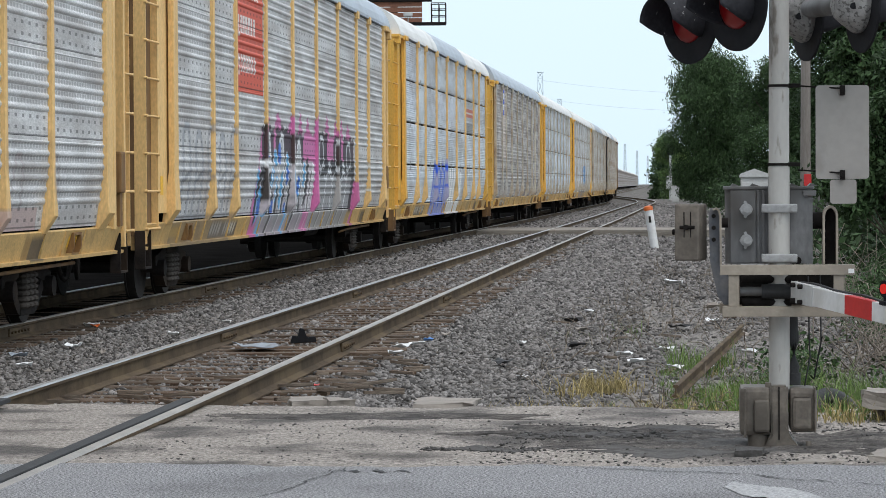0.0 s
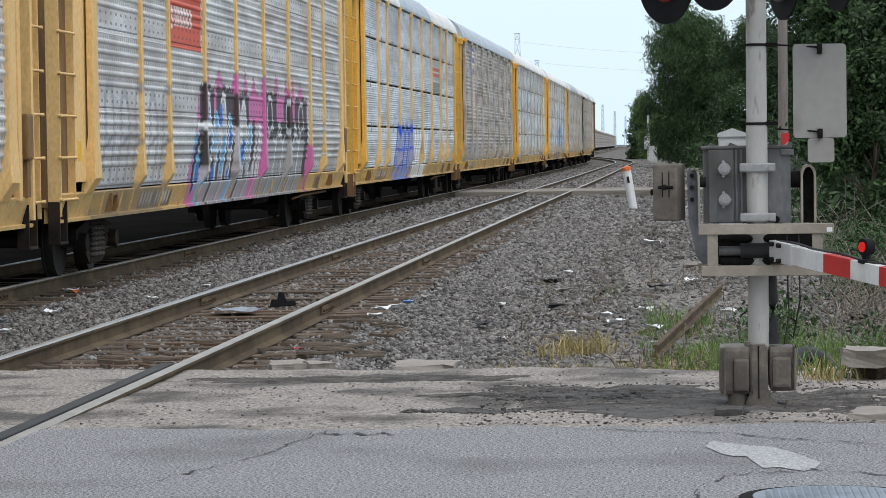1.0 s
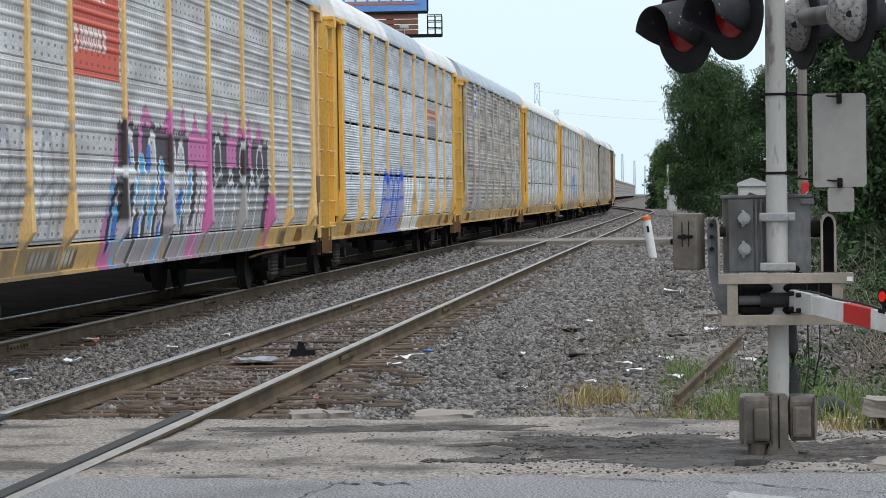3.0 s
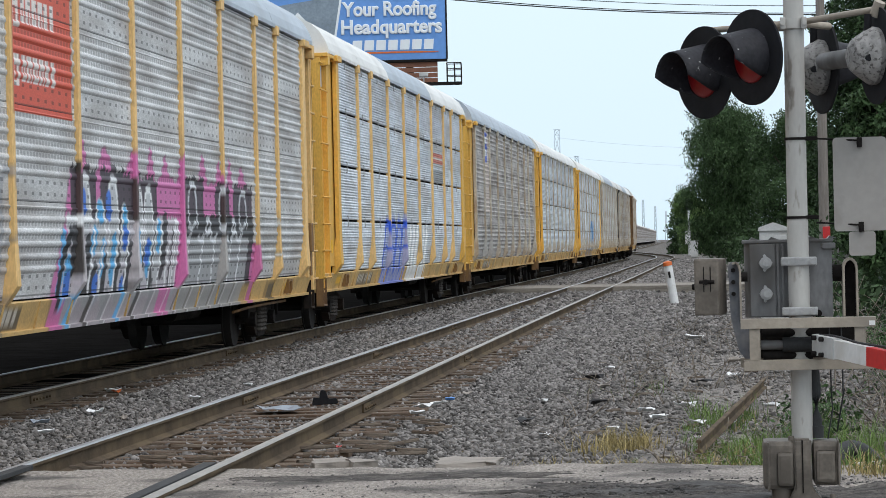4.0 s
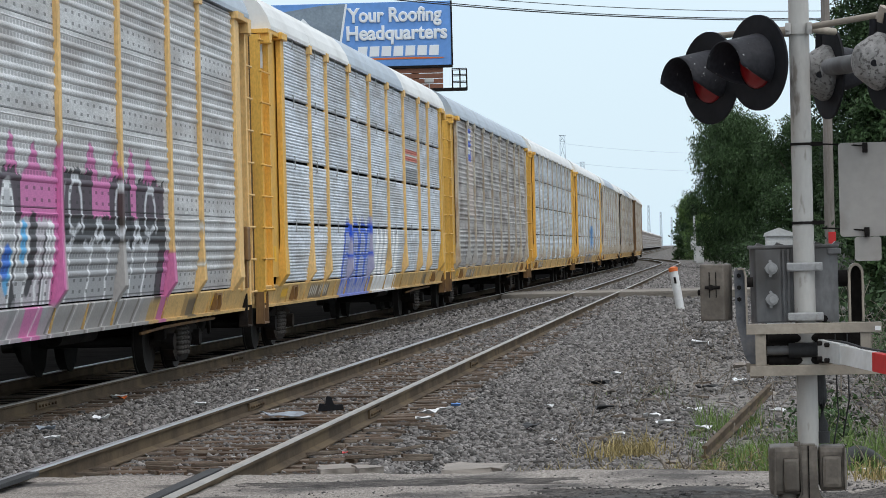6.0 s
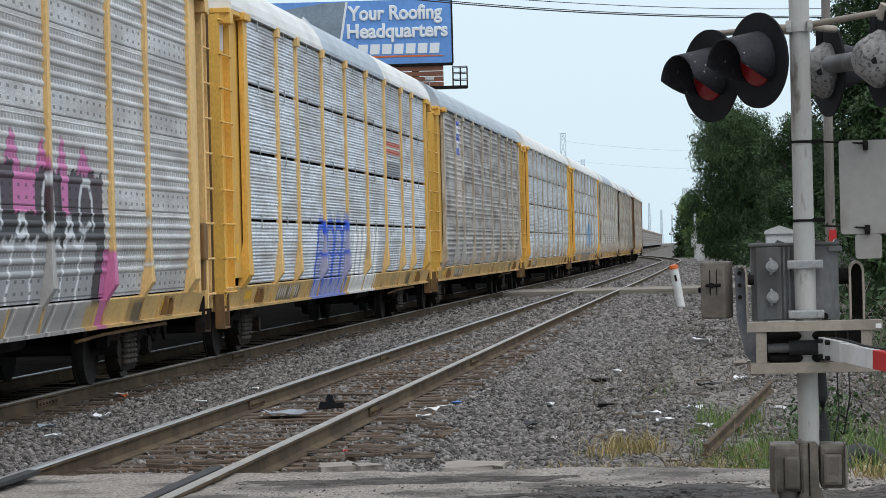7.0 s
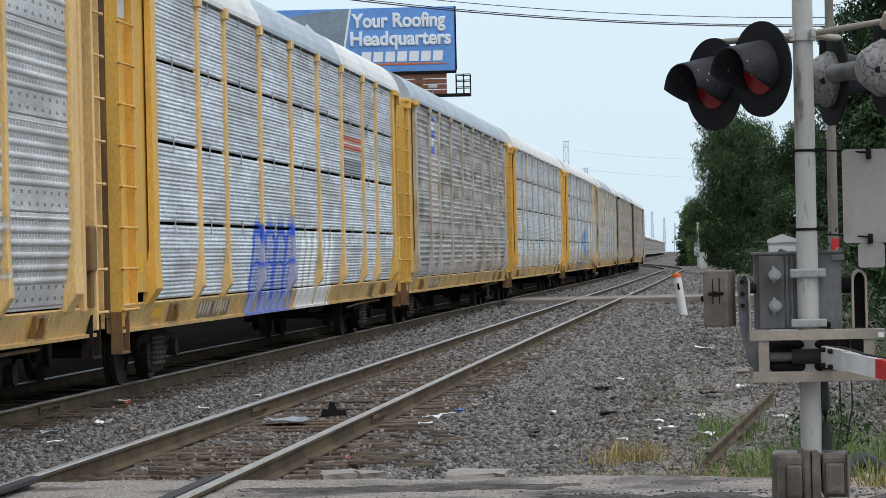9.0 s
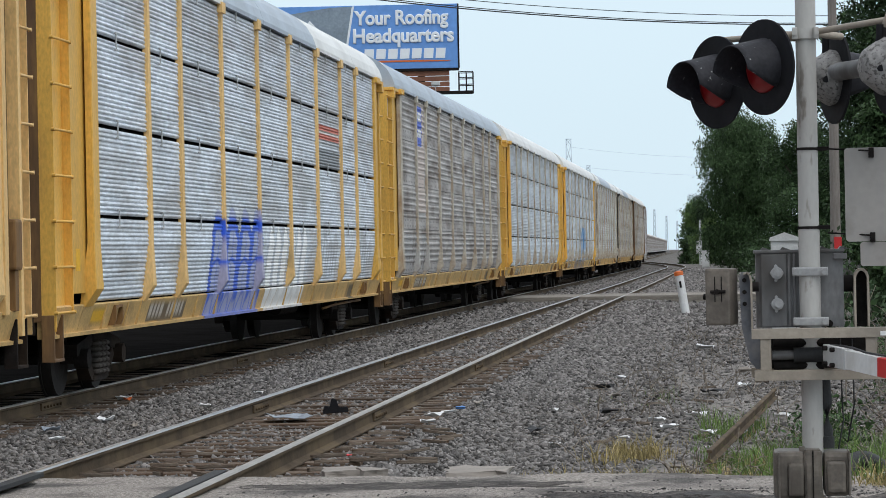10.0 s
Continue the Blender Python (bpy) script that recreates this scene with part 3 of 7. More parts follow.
def graffiti_pink(y, z):
    """A big pink, black, silver and blue tag over the lower half, and a red enamel board."""
    c, a = np.zeros((len(y), 3)), np.zeros(len(y))
    pale, grey, deep = (0.66, 0.67, 0.69), (0.36, 0.36, 0.37), (0.03, 0.16, 0.62)
    # faint old tag
    for k in range(5):
        stroke(c, a, y, z, arch(-11.2 + k * 0.95, 1.15, 2.35 - 0.1 * (k % 2), 0.27), 0.075, (0.42, 0.45, 0.52), 0.6)
        stroke(c, a, y, z, [(-11.4 + k * 0.95, 1.6), (-10.9 + k * 0.95, 1.75)], 0.05, (0.20, 0.22, 0.28), 0.55)
    fill(c, a, y, z, -11.9, -7.3, 0.72, 1.14, (0.26, 0.28, 0.33), 0.5)
    # pink cloud that ends in spikes
    spikes = np.abs(np.sin(y * 2.75 + 0.6 * np.sin(y * 1.3))) ** 5.0
    top = 2.44 + 0.36 * spikes + 0.05 * np.sin(y * 9)
    k = np.clip((top - z) / 0.05, 0, 1) * np.clip((y + 5.45 - 0.55 * np.clip(z - 1.2, 0, 2)) / 0.08, 0, 1) * np.clip((7.0 - y) / 0.08, 0, 1) * (z > 0.70)
    k = k * np.where(z > 1.95, 1.0, np.clip((1.6 - y) / 0.1, 0, 1)) * 0.95
    c[:] = c * (1 - k[:, None]) + np.array(PINK) * k[:, None]
    np.maximum(a, k, out=a)
    # first word: black shadow, silver letters, white edges, blue lights
    silver = (0.54, 0.54, 0.55)
    fill(c, a, y, z, -4.95, 0.95, 1.02, 1.95, silver, 0.92, 0.03)
    for y0, w, zt in ((-4.10, 0.62, 2.47), (-2.62, 0.62, 2.49), (-1.05, 0.95, 2.43)):
        fill(c, a, y, z, y0 - w, y0 + w, 1.9, zt, BLACK, 0.95, 0.05)
    for j, (y0, w, z0, z1) in enumerate(((-4.55, 0.15, 1.40, 1.78), (-3.86, 0.15, 1.02, 1.62), (-3.48, 0.12, 1.02, 1.34), (-2.95, 0.13, 1.02, 1.42), (-2.28, 0.12, 1.02, 1.86), (-1.72, 0.15, 1.02, 1.55),
                                         (-0.98, 0.16, 1.02, 1.52), (-0.30, 0.16, 1.10, 1.66), (0.34, 0.15, 1.30, 1.90), (0.90, 0.12, 1.02, 1.72))):
        stroke(c, a, y, z, wavy(y0, z0, z1, j), w, BLACK, 0.96)
    for y0, w, z0, z1 in ((-4.05, 0.27, 1.98, 2.34), (-2.62, 0.27, 1.5, 2.34), (-1.16, 0.20, 1.1, 2.27), (-0.62, 0.25, 1.6, 2.27), (-3.30, 0.26, 1.70, 2.06), (-2.02, 0.20, 1.60, 2.04), (-0.05, 0.22, 1.35, 1.88), (1.08, 0.18, 1.1, 1.90)):
        stroke(c, a, y, z, [(y0, z0), (y0, z1 - w * 0.6)], w, silver)
        stroke(c, a, y, z, arch(y0, z0, z1, w), 0.05, WHITE, 1.0)
    for j, (y0, z0, z1, col) in enumerate(((-4.10, 2.02, 2.14, deep), (-3.30, 1.95, 2.02, SKYBLUE), (-2.85, 1.98, 2.14, deep), (-2.0, 1.78, 1.98, SKYBLUE), (-1.98, 1.64, 1.74, deep), (-1.32, 1.5, 1.78, SKYBLUE),
                                           (-1.20, 1.42, 1.54, deep), (-0.55, 1.30, 1.58, SKYBLUE), (-0.66, 1.45, 1.60, deep), (-0.02, 1.60, 1.84, SKYBLUE), (-4.74, 1.05, 1.42, SKYBLUE), (-4.72, 1.08, 1.24, deep),
                                           (-3.12, 1.34, 1.60, SKYBLUE), (-2.55, 1.24, 1.66, SKYBLUE), (-3.35, 1.05, 1.2, deep), (-1.95, 1.05, 1.15, deep), (-5.05, 1.0, 1.7, SKYBLUE), (-3.62, 1.58, 1.74, SKYBLUE))):
        stroke(c, a, y, z, wavy(y0, z0, z1, j), 0.12, col, 0.97)
    for j, y0 in enumerate((-4.16, -3.64, -3.14, -2.40, -1.80, -1.10, -0.42, 0.16, 0.62, 1.05)):
        stroke(c, a, y, z, wavy(y0, 1.02, 1.62 + 0.22 * (j % 2), j), 0.055, WHITE, 1.0)
    stroke(c, a, y, z, [(-4.95, 1.88), (-3.75, 1.90)], 0.06, WHITE, 1.0)
    stroke(c, a, y, z, [(-5.1, 1.0), (-5.0, 1.5), (-4.75, 1.75)], 0.10, BLACK)
    # second word: black letters edged in white over a silver ground
    fill(c, a, y, z, 1.45, 6.95, 1.02, 1.78, (0.42, 0.42, 0.43), 0.9, 0.0)
    fill(c, a, y, z, 1.55, 6.95, 1.70, 2.0, BLACK, 0.95, 0.03)
    for y0, w, zt in ((2.25, 0.78, 2.49), (4.45, 0.55, 2.44), (6.15, 0.80, 2.44)):
        fill(c, a, y, z, y0 - w, y0 + w, 1.8, zt, BLACK, 0.95, 0.04)
    for j, (y0, w, z0, zt) in enumerate(((2.25, 0.30, 1.86, 2.40), (4.45, 0.24, 1.86, 2.36), (6.15, 0.32, 1.86, 2.34), (3.35, 0.20, 1.78, 1.95), (5.35, 0.16, 1.78, 1.94))):
        stroke(c, a, y, z, arch(y0, z0, zt, w), 0.06, pale, 1.0)
        stroke(c, a, y, z, [(y0 - w, z0), (y0 - w * 0.4, z0 - 0.04), (y0 + 0.5 * w, z0 + 0.03)], 0.055, pale, 1.0)
    for j, y0 in enumerate((1.95, 2.95, 3.85, 5.15, 5.90)):
        stroke(c, a, y, z, wavy(y0, 1.02, 1.72, j), 0.055, WHITE, 1.0)
        stroke(c, a, y, z, [(y0 - 0.34, 1.70), (y0 - 0.12, 1.64), (y0 + 0.1, 1.72)], 0.06, pale, 1.0)
    stroke(c, a, y, z, [(1.6, 2.0), (1.75, 2.3)], 0.07, grey)
    stroke(c, a, y, z, [(5.02, 1.7), (4.95, 2.35)], 0.09, BLACK)
    fill(c, a, y, z, 6.62, 7.02, 1.0, 2.0, BLACK, 0.95)
    fill(c, a, y, z, 7.02, 7.5, 0.70, 1.62, PINK, 0.9)
    # painted sill
    fill(c, a, y, z, -4.8, 6.4, 0.6, 1.06, (0.38, 0.38, 0.39), 0.9)
    fill(c, a, y, z, 0.25, 0.95, 0.6, 1.06, PINK, 0.9)
    for k in range(13):
        y0 = -4.6 + 0.84 * k
        if k != 6:
            stroke(c, a, y, z, [(y0, 0.72), (y0 + 0.22, 1.06)], 0.10 if k < 6 else 0.05, (SKYBLUE, BLACK, (0.30, 0.30, 0.31))[k % 3] if k < 6 else (0.12, 0.12, 0.12), 0.9)
        stroke(c, a, y, z, [(y0 + 0.14, 0.72), (y0 + 0.38, 1.06)], 0.032, WHITE, 0.9)
    # thin scribbles near the end
    for k in range(5):
        stroke(c, a, y, z, arch(7.75 + k * 0.72, 1.25, 1.98 + 0.12 * (k % 2), 0.2), 0.04, (0.74, 0.74, 0.71), 0.95)
        stroke(c, a, y, z, [(7.6 + k * 0.72, 1.62), (7.9 + k * 0.72, 1.40), (8.1 + k * 0.72, 1.58)], 0.04, (0.74, 0.74, 0.71), 0.95)
    # red board with three rows of pale block marks
    fill(c, a, y, z, -7.25, -4.55, 2.95, 4.98, RED, 1.0)
    for zr, count in ((4.40, 8), (3.85, 7), (3.26, 7)):
        for k in range(count):
            ya = -7.08 + k * 0.25 + (0.10 if k else 0.0)
            fill(c, a, y, z, ya, ya + (0.26 if k == 0 else 0.17), zr - (0.05 if k == 0 else 0.0), zr + 0.27, (0.80, 0.76, 0.72), 0.95)
            fill(c, a, y, z, ya + 0.075, ya + (0.16 if k == 0 else 0.115), zr + 0.07 * (k % 2), zr + 0.15, RED, 0.95)
    return c, a


def graffiti_blue(y, z):
    c, a = np.zeros((len(y), 3)), np.zeros(len(y))
    lilac, chalk = (0.42, 0.47, 0.74), (0.96, 0.96, 0.95)
    fill(c, a, y, z, -5.25, -1.05, 0.72, 1.06, lilac, 0.9)
    for y0, w in ((-4.72, 0.36), (-3.62, 0.40), (-2.58, 0.40), (-1.62, 0.40)):
        stroke(c, a, y, z, [(y0, 1.08), (y0, 1.85)], w, lilac, 0.8)
        stroke(c, a, y, z, arch(y0, 1.02, 2.0, w + 0.06), 0.11, BLUE)
        stroke(c, a, y, z, [(y0 - w, 1.42), (y0, 1.52), (y0 + w, 1.44)], 0.05, BLUE)
        stroke(c, a, y, z, wavy(y0, 1.05, 1.85, y0), 0.035, BLUE, 0.9)
    for k in range(7):
        stroke(c, a, y, z, arch(-4.95 + k * 0.60, 0.76, 1.03, 0.24), 0.04, BLUE)
    stroke(c, a, y, z, [(-5.3, 0.74), (-1.2, 0.74)], 0.035, BLUE)
    fill(c, a, y, z, -0.55, 3.3, 0.72, 1.06, chalk, 0.9)
    for k in range(6):
        stroke(c, a, y, z, [(-0.3 + k * 0.6, 0.72), (-0.05 + k * 0.6, 1.05)], 0.03, (0.62, 0.42, 0.2), 0.8)
    for i, y0 in enumerate((-0.35, 0.30, 0.98, 1.72, 2.35, 2.98)):
        stroke(c, a, y, z, [(y0, 1.1), (y0 - 0.03, 1.5), (y0 + 0.05, 1.72)], 0.25, chalk, 0.95)
        stroke(c, a, y, z, [(y0, 1.7), (y0 + 0.03, 1.97)], 0.11, chalk, 0.95)
        stroke(c, a, y, z, [(y0 - 0.31, 1.35), (y0 - 0.33, 1.9)], 0.022, (0.42, 0.33, 0.16), 0.7)
    for i, y0 in enumerate((4.75, 5.35, 5.95, 6.6, 9.8, 10.5, 11.2)):
        stroke(c, a, y, z, arch(y0, 1.2, 1.72 + 0.14 * (i % 2), 0.2), 0.07, (0.64, 0.65, 0.67), 0.7)
    fill(c, a, y, z, 4.62, 7.2, 3.42, 3.95, (0.60, 0.61, 0.62), 0.8)
    fill(c, a, y, z, 4.62, 7.2, 3.52, 3.78, (0.60, 0.12, 0.06), 0.95)
    fill(c, a, y, z, 4.62, 7.2, 3.62, 3.68, (0.74, 0.70, 0.64), 0.95)
    fill(c, a, y, z, 4.62, 7.2, 3.04, 3.36, (0.25, 0.26, 0.27), 0.8)
    return c, a


def graffiti_board(y, z):
    """A pale board with a blue shield near the end, and a dim white tag."""
    c, a = np.zeros((len(y), 3)), np.zeros(len(y))
    fill(c, a, y, z, -9.3, -7.48, 2.45, 4.95, (0.62, 0.53, 0.48), 1.0)
    fill(c, a, y, z, -8.85, -7.95, 3.95, 4.85, BLUE, 0.9)
    fill(c, a, y, z, -8.75, -8.05, 4.5, 4.72, WHITE, 0.9)
    fill(c, a, y, z, -8.75, -8.05, 4.15, 4.33, WHITE, 0.9)
    for i, y0 in enumerate((-11.1, -10.4, -9.6, -8.0, -7.6)):
        stroke(c, a, y, z, arch(y0, 1.2, 1.9, 0.22), 0.09, (0.6, 0.6, 0.6), 0.7)
    return c, a


def graffiti_cyan(y, z):
    c, a = np.zeros((len(y), 3)), np.zeros(len(y))
    for i, y0 in enumerate((0.0, 1.2, 2.3, 3.3)):
        stroke(c, a, y, z, arch(y0, 1.15, 2.2 + 0.2 * (i % 2), 0.4), 0.2, (0.08, 0.30, 0.62), 0.85)
    fill(c, a, y, z, -4.0, 4.0, 0.7, 1.1, (0.35, 0.40, 0.55), 0.6)
    return c, a


def graffiti_none(y, z):
    return np.zeros((len(y), 3)), np.zeros(len(y))


def graffiti_dim(y, z):
    c, a = np.zeros((len(y), 3)), np.zeros(len(y))
    for i, y0 in enumerate((4.6, 5.5, 6.4, 8.0, 9.6)):
        stroke(c, a, y, z, arch(y0, 1.35, 1.85, 0.22), 0.05, (0.60, 0.50, 0.50), 0.7)
    fill(c, a, y, z, 5.2, 9.0, 1.08, 1.32, (0.62, 0.45, 0.42), 0.8)
    return c, a


def set_paint(me, art, dy=0.0):
    n = len(me.vertices)
    co = np.empty(n * 3, np.float32)
    me.vertices.foreach_get("co", co)
    co = co.reshape(-1, 3).astype(float)
    c, a = art(co[:, 1] + dy, co[:, 2])
    p = me.attributes.new("paint", "FLOAT_COLOR", "POINT")
    p.data.foreach_set("color", np.concatenate([c, np.ones((n, 1))], 1).astype(np.float32).reshape(-1))
    q = me.attributes.new("cover", "FLOAT", "POINT")
    q.data.foreach_set("value", a.astype(np.float32))


def ribs_fine(z, z0, z1):
    """Even rounded corrugation, every fourth valley a little deeper."""
    u = (z - z0) / 0.0505
    return 0.020 * abs(math.sin(math.pi * u)) ** 0.7 * (0.62 if int(u) % 4 == 3 else 1.0)


def ribs_bold(z, z0, z1):
    """Bold ribs in groups, with a flat riveted band low in every tier."""
    u = z - z0
    if u < 0.26 or z1 - z < 0.05:
        return 0.004
    ph = (u - 0.26) % 0.128
    return 0.004 + (0.017 * math.sin(math.pi * ph / 0.066) ** 0.6 if 0 < ph < 0.066 else 0.0)


def panel_mesh(y0, y1, z0, z1, ribs, dense):
    nz = max(4, int((z1 - z0) / 0.0126))
    ny = max(1, int((y1 - y0) / (0.032 if z0 < 2.5 else 0.05))) if dense else 1
    zs = np.linspace(z0, z1, nz + 1)
    ys = np.linspace(y0, y1, ny + 1)
    v = []
    for i, z in enumerate(zs):
        x = lean(z) + ribs(z, z0, z1) - 0.03
        v += [(x, y, z) for y in ys]
    n = ny + 1
    f = [(j * n + i, j * n + i + 1, (j + 1) * n + i + 1, (j + 1) * n + i) for j in range(nz) for i in range(ny)]
    k = len(v)
    v += [(lean(z0) - 0.06, y0, z0), (lean(z0) - 0.06, y1, z0), (lean(z1) - 0.06, y0, z1), (lean(z1) - 0.06, y1, z1)]
    f += [(0, k, k + 1, ny), (nz * n, nz * n + ny, k + 3, k + 2)]
    return v, f


def post_mesh(y, w=0.058, proud=0.035, foot=True):
    """A pressed side post: its face runs straight down past the leaning panel and is cut back to the sill on a slant."""
    bm = bmesh.new()
    zs = [1.03, 1.10, 1.16, 1.22] + list(np.linspace(1.28, KNEE, 10)) + list(np.linspace(1.8, 5.0, 56))
    rows = []
    for z in zs:
        k = min(1.0, max(0.0, (KNEE - z) / 0.5)) if foot else 0.0
        hw = w + 0.028 * k
        x = SIDE_X + proud + 0.02 * k
        if z < 1.22:
            x -= (x - lean(1.03) - 0.012) * (1.22 - z) / 0.19
        b = lean(z) - 0.05
        rows.append([bm.verts.new(p) for p in ((b, y - hw, z), (x - 0.010, y - hw, z), (x, y - hw + 0.012, z), (x, y + hw - 0.012, z), (x - 0.010, y + hw, z), (b, y + hw, z))])
    for r, s in zip(rows[:-1], rows[1:]):
        for i in range(5):
            bm.faces.new((r[i], r[i + 1], s[i + 1], s[i]))
    bm.faces.new(rows[0][::-1])
    bm.faces.new(rows[-1])
    return bm


SILL = [(SILL_X - 0.20, 0.72), (SILL_X - 0.045, 0.72), (SILL_X - 0.040, 0.757), (SILL_X - 0.085, 0.765), (SILL_X - 0.078, 0.79), (SILL_X - 0.055, 0.87), (SILL_X - 0.025, 0.96), (SILL_X, 1.045), (SILL_X - 0.02, 1.06), (SILL_X - 0.20, 1.06)]


def car_ends(car, ends, s, white_top, clean):
    """One end of the rack: plate, ladder in its channel, stirrup, strut, door darkened for the shade deep inside."""
    def side(name, boxes, material=None, parent=car, label=""):
        bm = bmesh.new()
        for x0, x1, y0, y1, z0, z1, bev in boxes:
            a, b = sorted((s * y0, s * y1))
            box(bm, x0, x1, a, b, z0, z1, bev)
        return part(name, bm, material or ends, parent, label)

    # near-black door stands in for the shade in the gap between cars
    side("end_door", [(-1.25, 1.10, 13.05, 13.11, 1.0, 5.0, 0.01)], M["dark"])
    # wing, flange, inner post and brown ladder backs carry recess shade in their colour
    side("end_wing", [(1.08, 1.12, 12.4, 13.62, 1.05, 4.95, 0.0)], M["rust_shade"])
    side("end_plate", [(1.395, 1.455, 12.15, 12.93, 1.18, 4.93, 0.006)])
    if s < 0:
        y0, y1, yr = 12.93, 13.72, 13.325
        lad = side("ladder", [(1.362, 1.455, y0, y0 + 0.016, 0.97, 4.90, 0.003), (1.30, 1.458, y1 - 0.02, y1, 0.80, 4.90, 0.004)])
        side("ladder_back", [(1.350, 1.362, y0, y1 - 0.02, 0.97, 4.90, 0.0)], ends if clean else M["rust_shade"], lad)
        side("end_flange", [(1.20, 1.36, y1 - 0.014, y1 - 0.004, 0.90, 4.88, 0.0)], M["rust_shade"], lad)
        half = 0.41
        side("sticker", [(1.455, 1.458, 12.62, 12.80, 1.42, 1.66, 0.0)], M["orange_tape"], label="orange sticker")
    else:
        y0, y1, yr = 13.50, 13.95, 13.73
        lad = side("ladder", [(1.350, 1.470, y0 - 0.10, y0, 0.80, 4.90, 0.006), (1.350, 1.43, y1 - 0.02, y1, 0.80, 4.90, 0.004)])
        side("ladder_back", [(1.340, 1.350, y0, y1 - 0.02, 0.97, 4.90, 0.0)], M["rust_shade"], lad)
        half = 0.24
        side("strut", [(1.40, 1.475, 12.78, 12.92, 1.02, 4.92, 0.008)])
        side("inner_post", [(1.20, 1.30, 13.96, 14.25, 1.0, 4.9, 0.006)], M["rust_shade"])
        side("brake_wheel_box", [(1.36, 1.50, 13.10, 13.36, 1.45, 1.95, 0.03), (1.40, 1.47, 13.16, 13.30, 1.05, 1.45, 0.01)], ends if white_top else M["rust_shade"])
    bm = bmesh.new()
    rod(bm, (1.462, s * yr - half, 0), (1.462, s * yr + half, 0), 0.015, 8)
    for q in (-half, half):
        rod(bm, (1.44, s * yr + q * 0.97, 0), (1.478, s * yr + q * 0.97, 0), 0.02, 6)
    rung = part("rung", bm, ends, lad)
    rung.location.z = 0.99
    for k in range(1, 9):
        again(rung, Matrix.Translation((0, 0, 0.99 + 0.478 * k)), lad)
    if white_top:
        side("top_plate", [(1.362, 1.372, y0 + 0.03, y1 - 0.03, 4.42, 4.88, 0.0)], M["white_paint"], label="white painted plate")
    side("roof_bracket", [(1.30, SIDE_X + 0.09, 12.02, 12.55, 4.90, 5.01, 0.012), (1.28, SIDE_X + 0.03, 12.55, 13.5, 4.93, 5.0, 0.01), (1.36, SIDE_X + 0.04, 13.2, 13.45, 4.78, 4.95, 0.01)])
    side("end_sill", [(-1.30, 1.22, 13.25, 13.72, 0.76, 0.98, 0.02)], M["truck"])
    stir = [(1.30, 1.435, 13.70, 13.735, 0.50, 0.97, 0.006), (1.30, 1.435, 13.32, 13.355, 0.50, 0.97, 0.006), (1.30, 1.44, 13.32, 13.735, 0.48, 0.51, 0.006)]
    side("stirrup", stir, M["rust_shade"] if white_top else M["truck"])
    bm = bmesh.new()
    rod(bm, (0, s * 13.6, 0.86), (0, s * 14.1, 0.86), 0.10, 10)
    box(bm, -0.18, 0.18, s * 14.1 - 0.22, s * 14.1 + 0.22, 0.70, 1.02, 0.04)
    part("coupler", bm, M["truck"], car)
    bm = bmesh.new()
    tube(bm, [(0.55 + 0.1 * k / 8, s * (13.6 + 0.65 * k / 8), 0.80 - 0.42 * math.sin(math.pi * k / 8)) for k in range(9)], 0.03, 7)
    part("air_hose", bm, M["dark"], car)
    bm = bmesh.new()
    a, b = sorted((s * 12.41, s * 13.68))
    prism(bm, [(x, z) for x, z in SILL], "y", a, b)
    part("sill_end", bm, M["sill"], car)


def coil():
    """A stout coil spring, one closed skin whose radius swells at every turn."""
    v, f, n = [], [], 10
    rows = [(0.0, 0.04)] + [(0.39 * k / 18, 0.088 if k % 3 else 0.058) for k in range(19)] + [(0.39, 0.04)]
    for z, r in rows:
        v += [(r * math.cos(2 * math.pi * k / n), r * math.sin(2 * math.pi * k / n), z) for k in range(n)]
    for i in range(len(rows) - 1):
        f += [(i * n + k, i * n + (k + 1) % n, (i + 1) * n + (k + 1) % n, (i + 1) * n + k) for k in range(n)]
    f += [tuple(range(n))[::-1], tuple(range(len(v) - n, len(v)))]
    return v, f


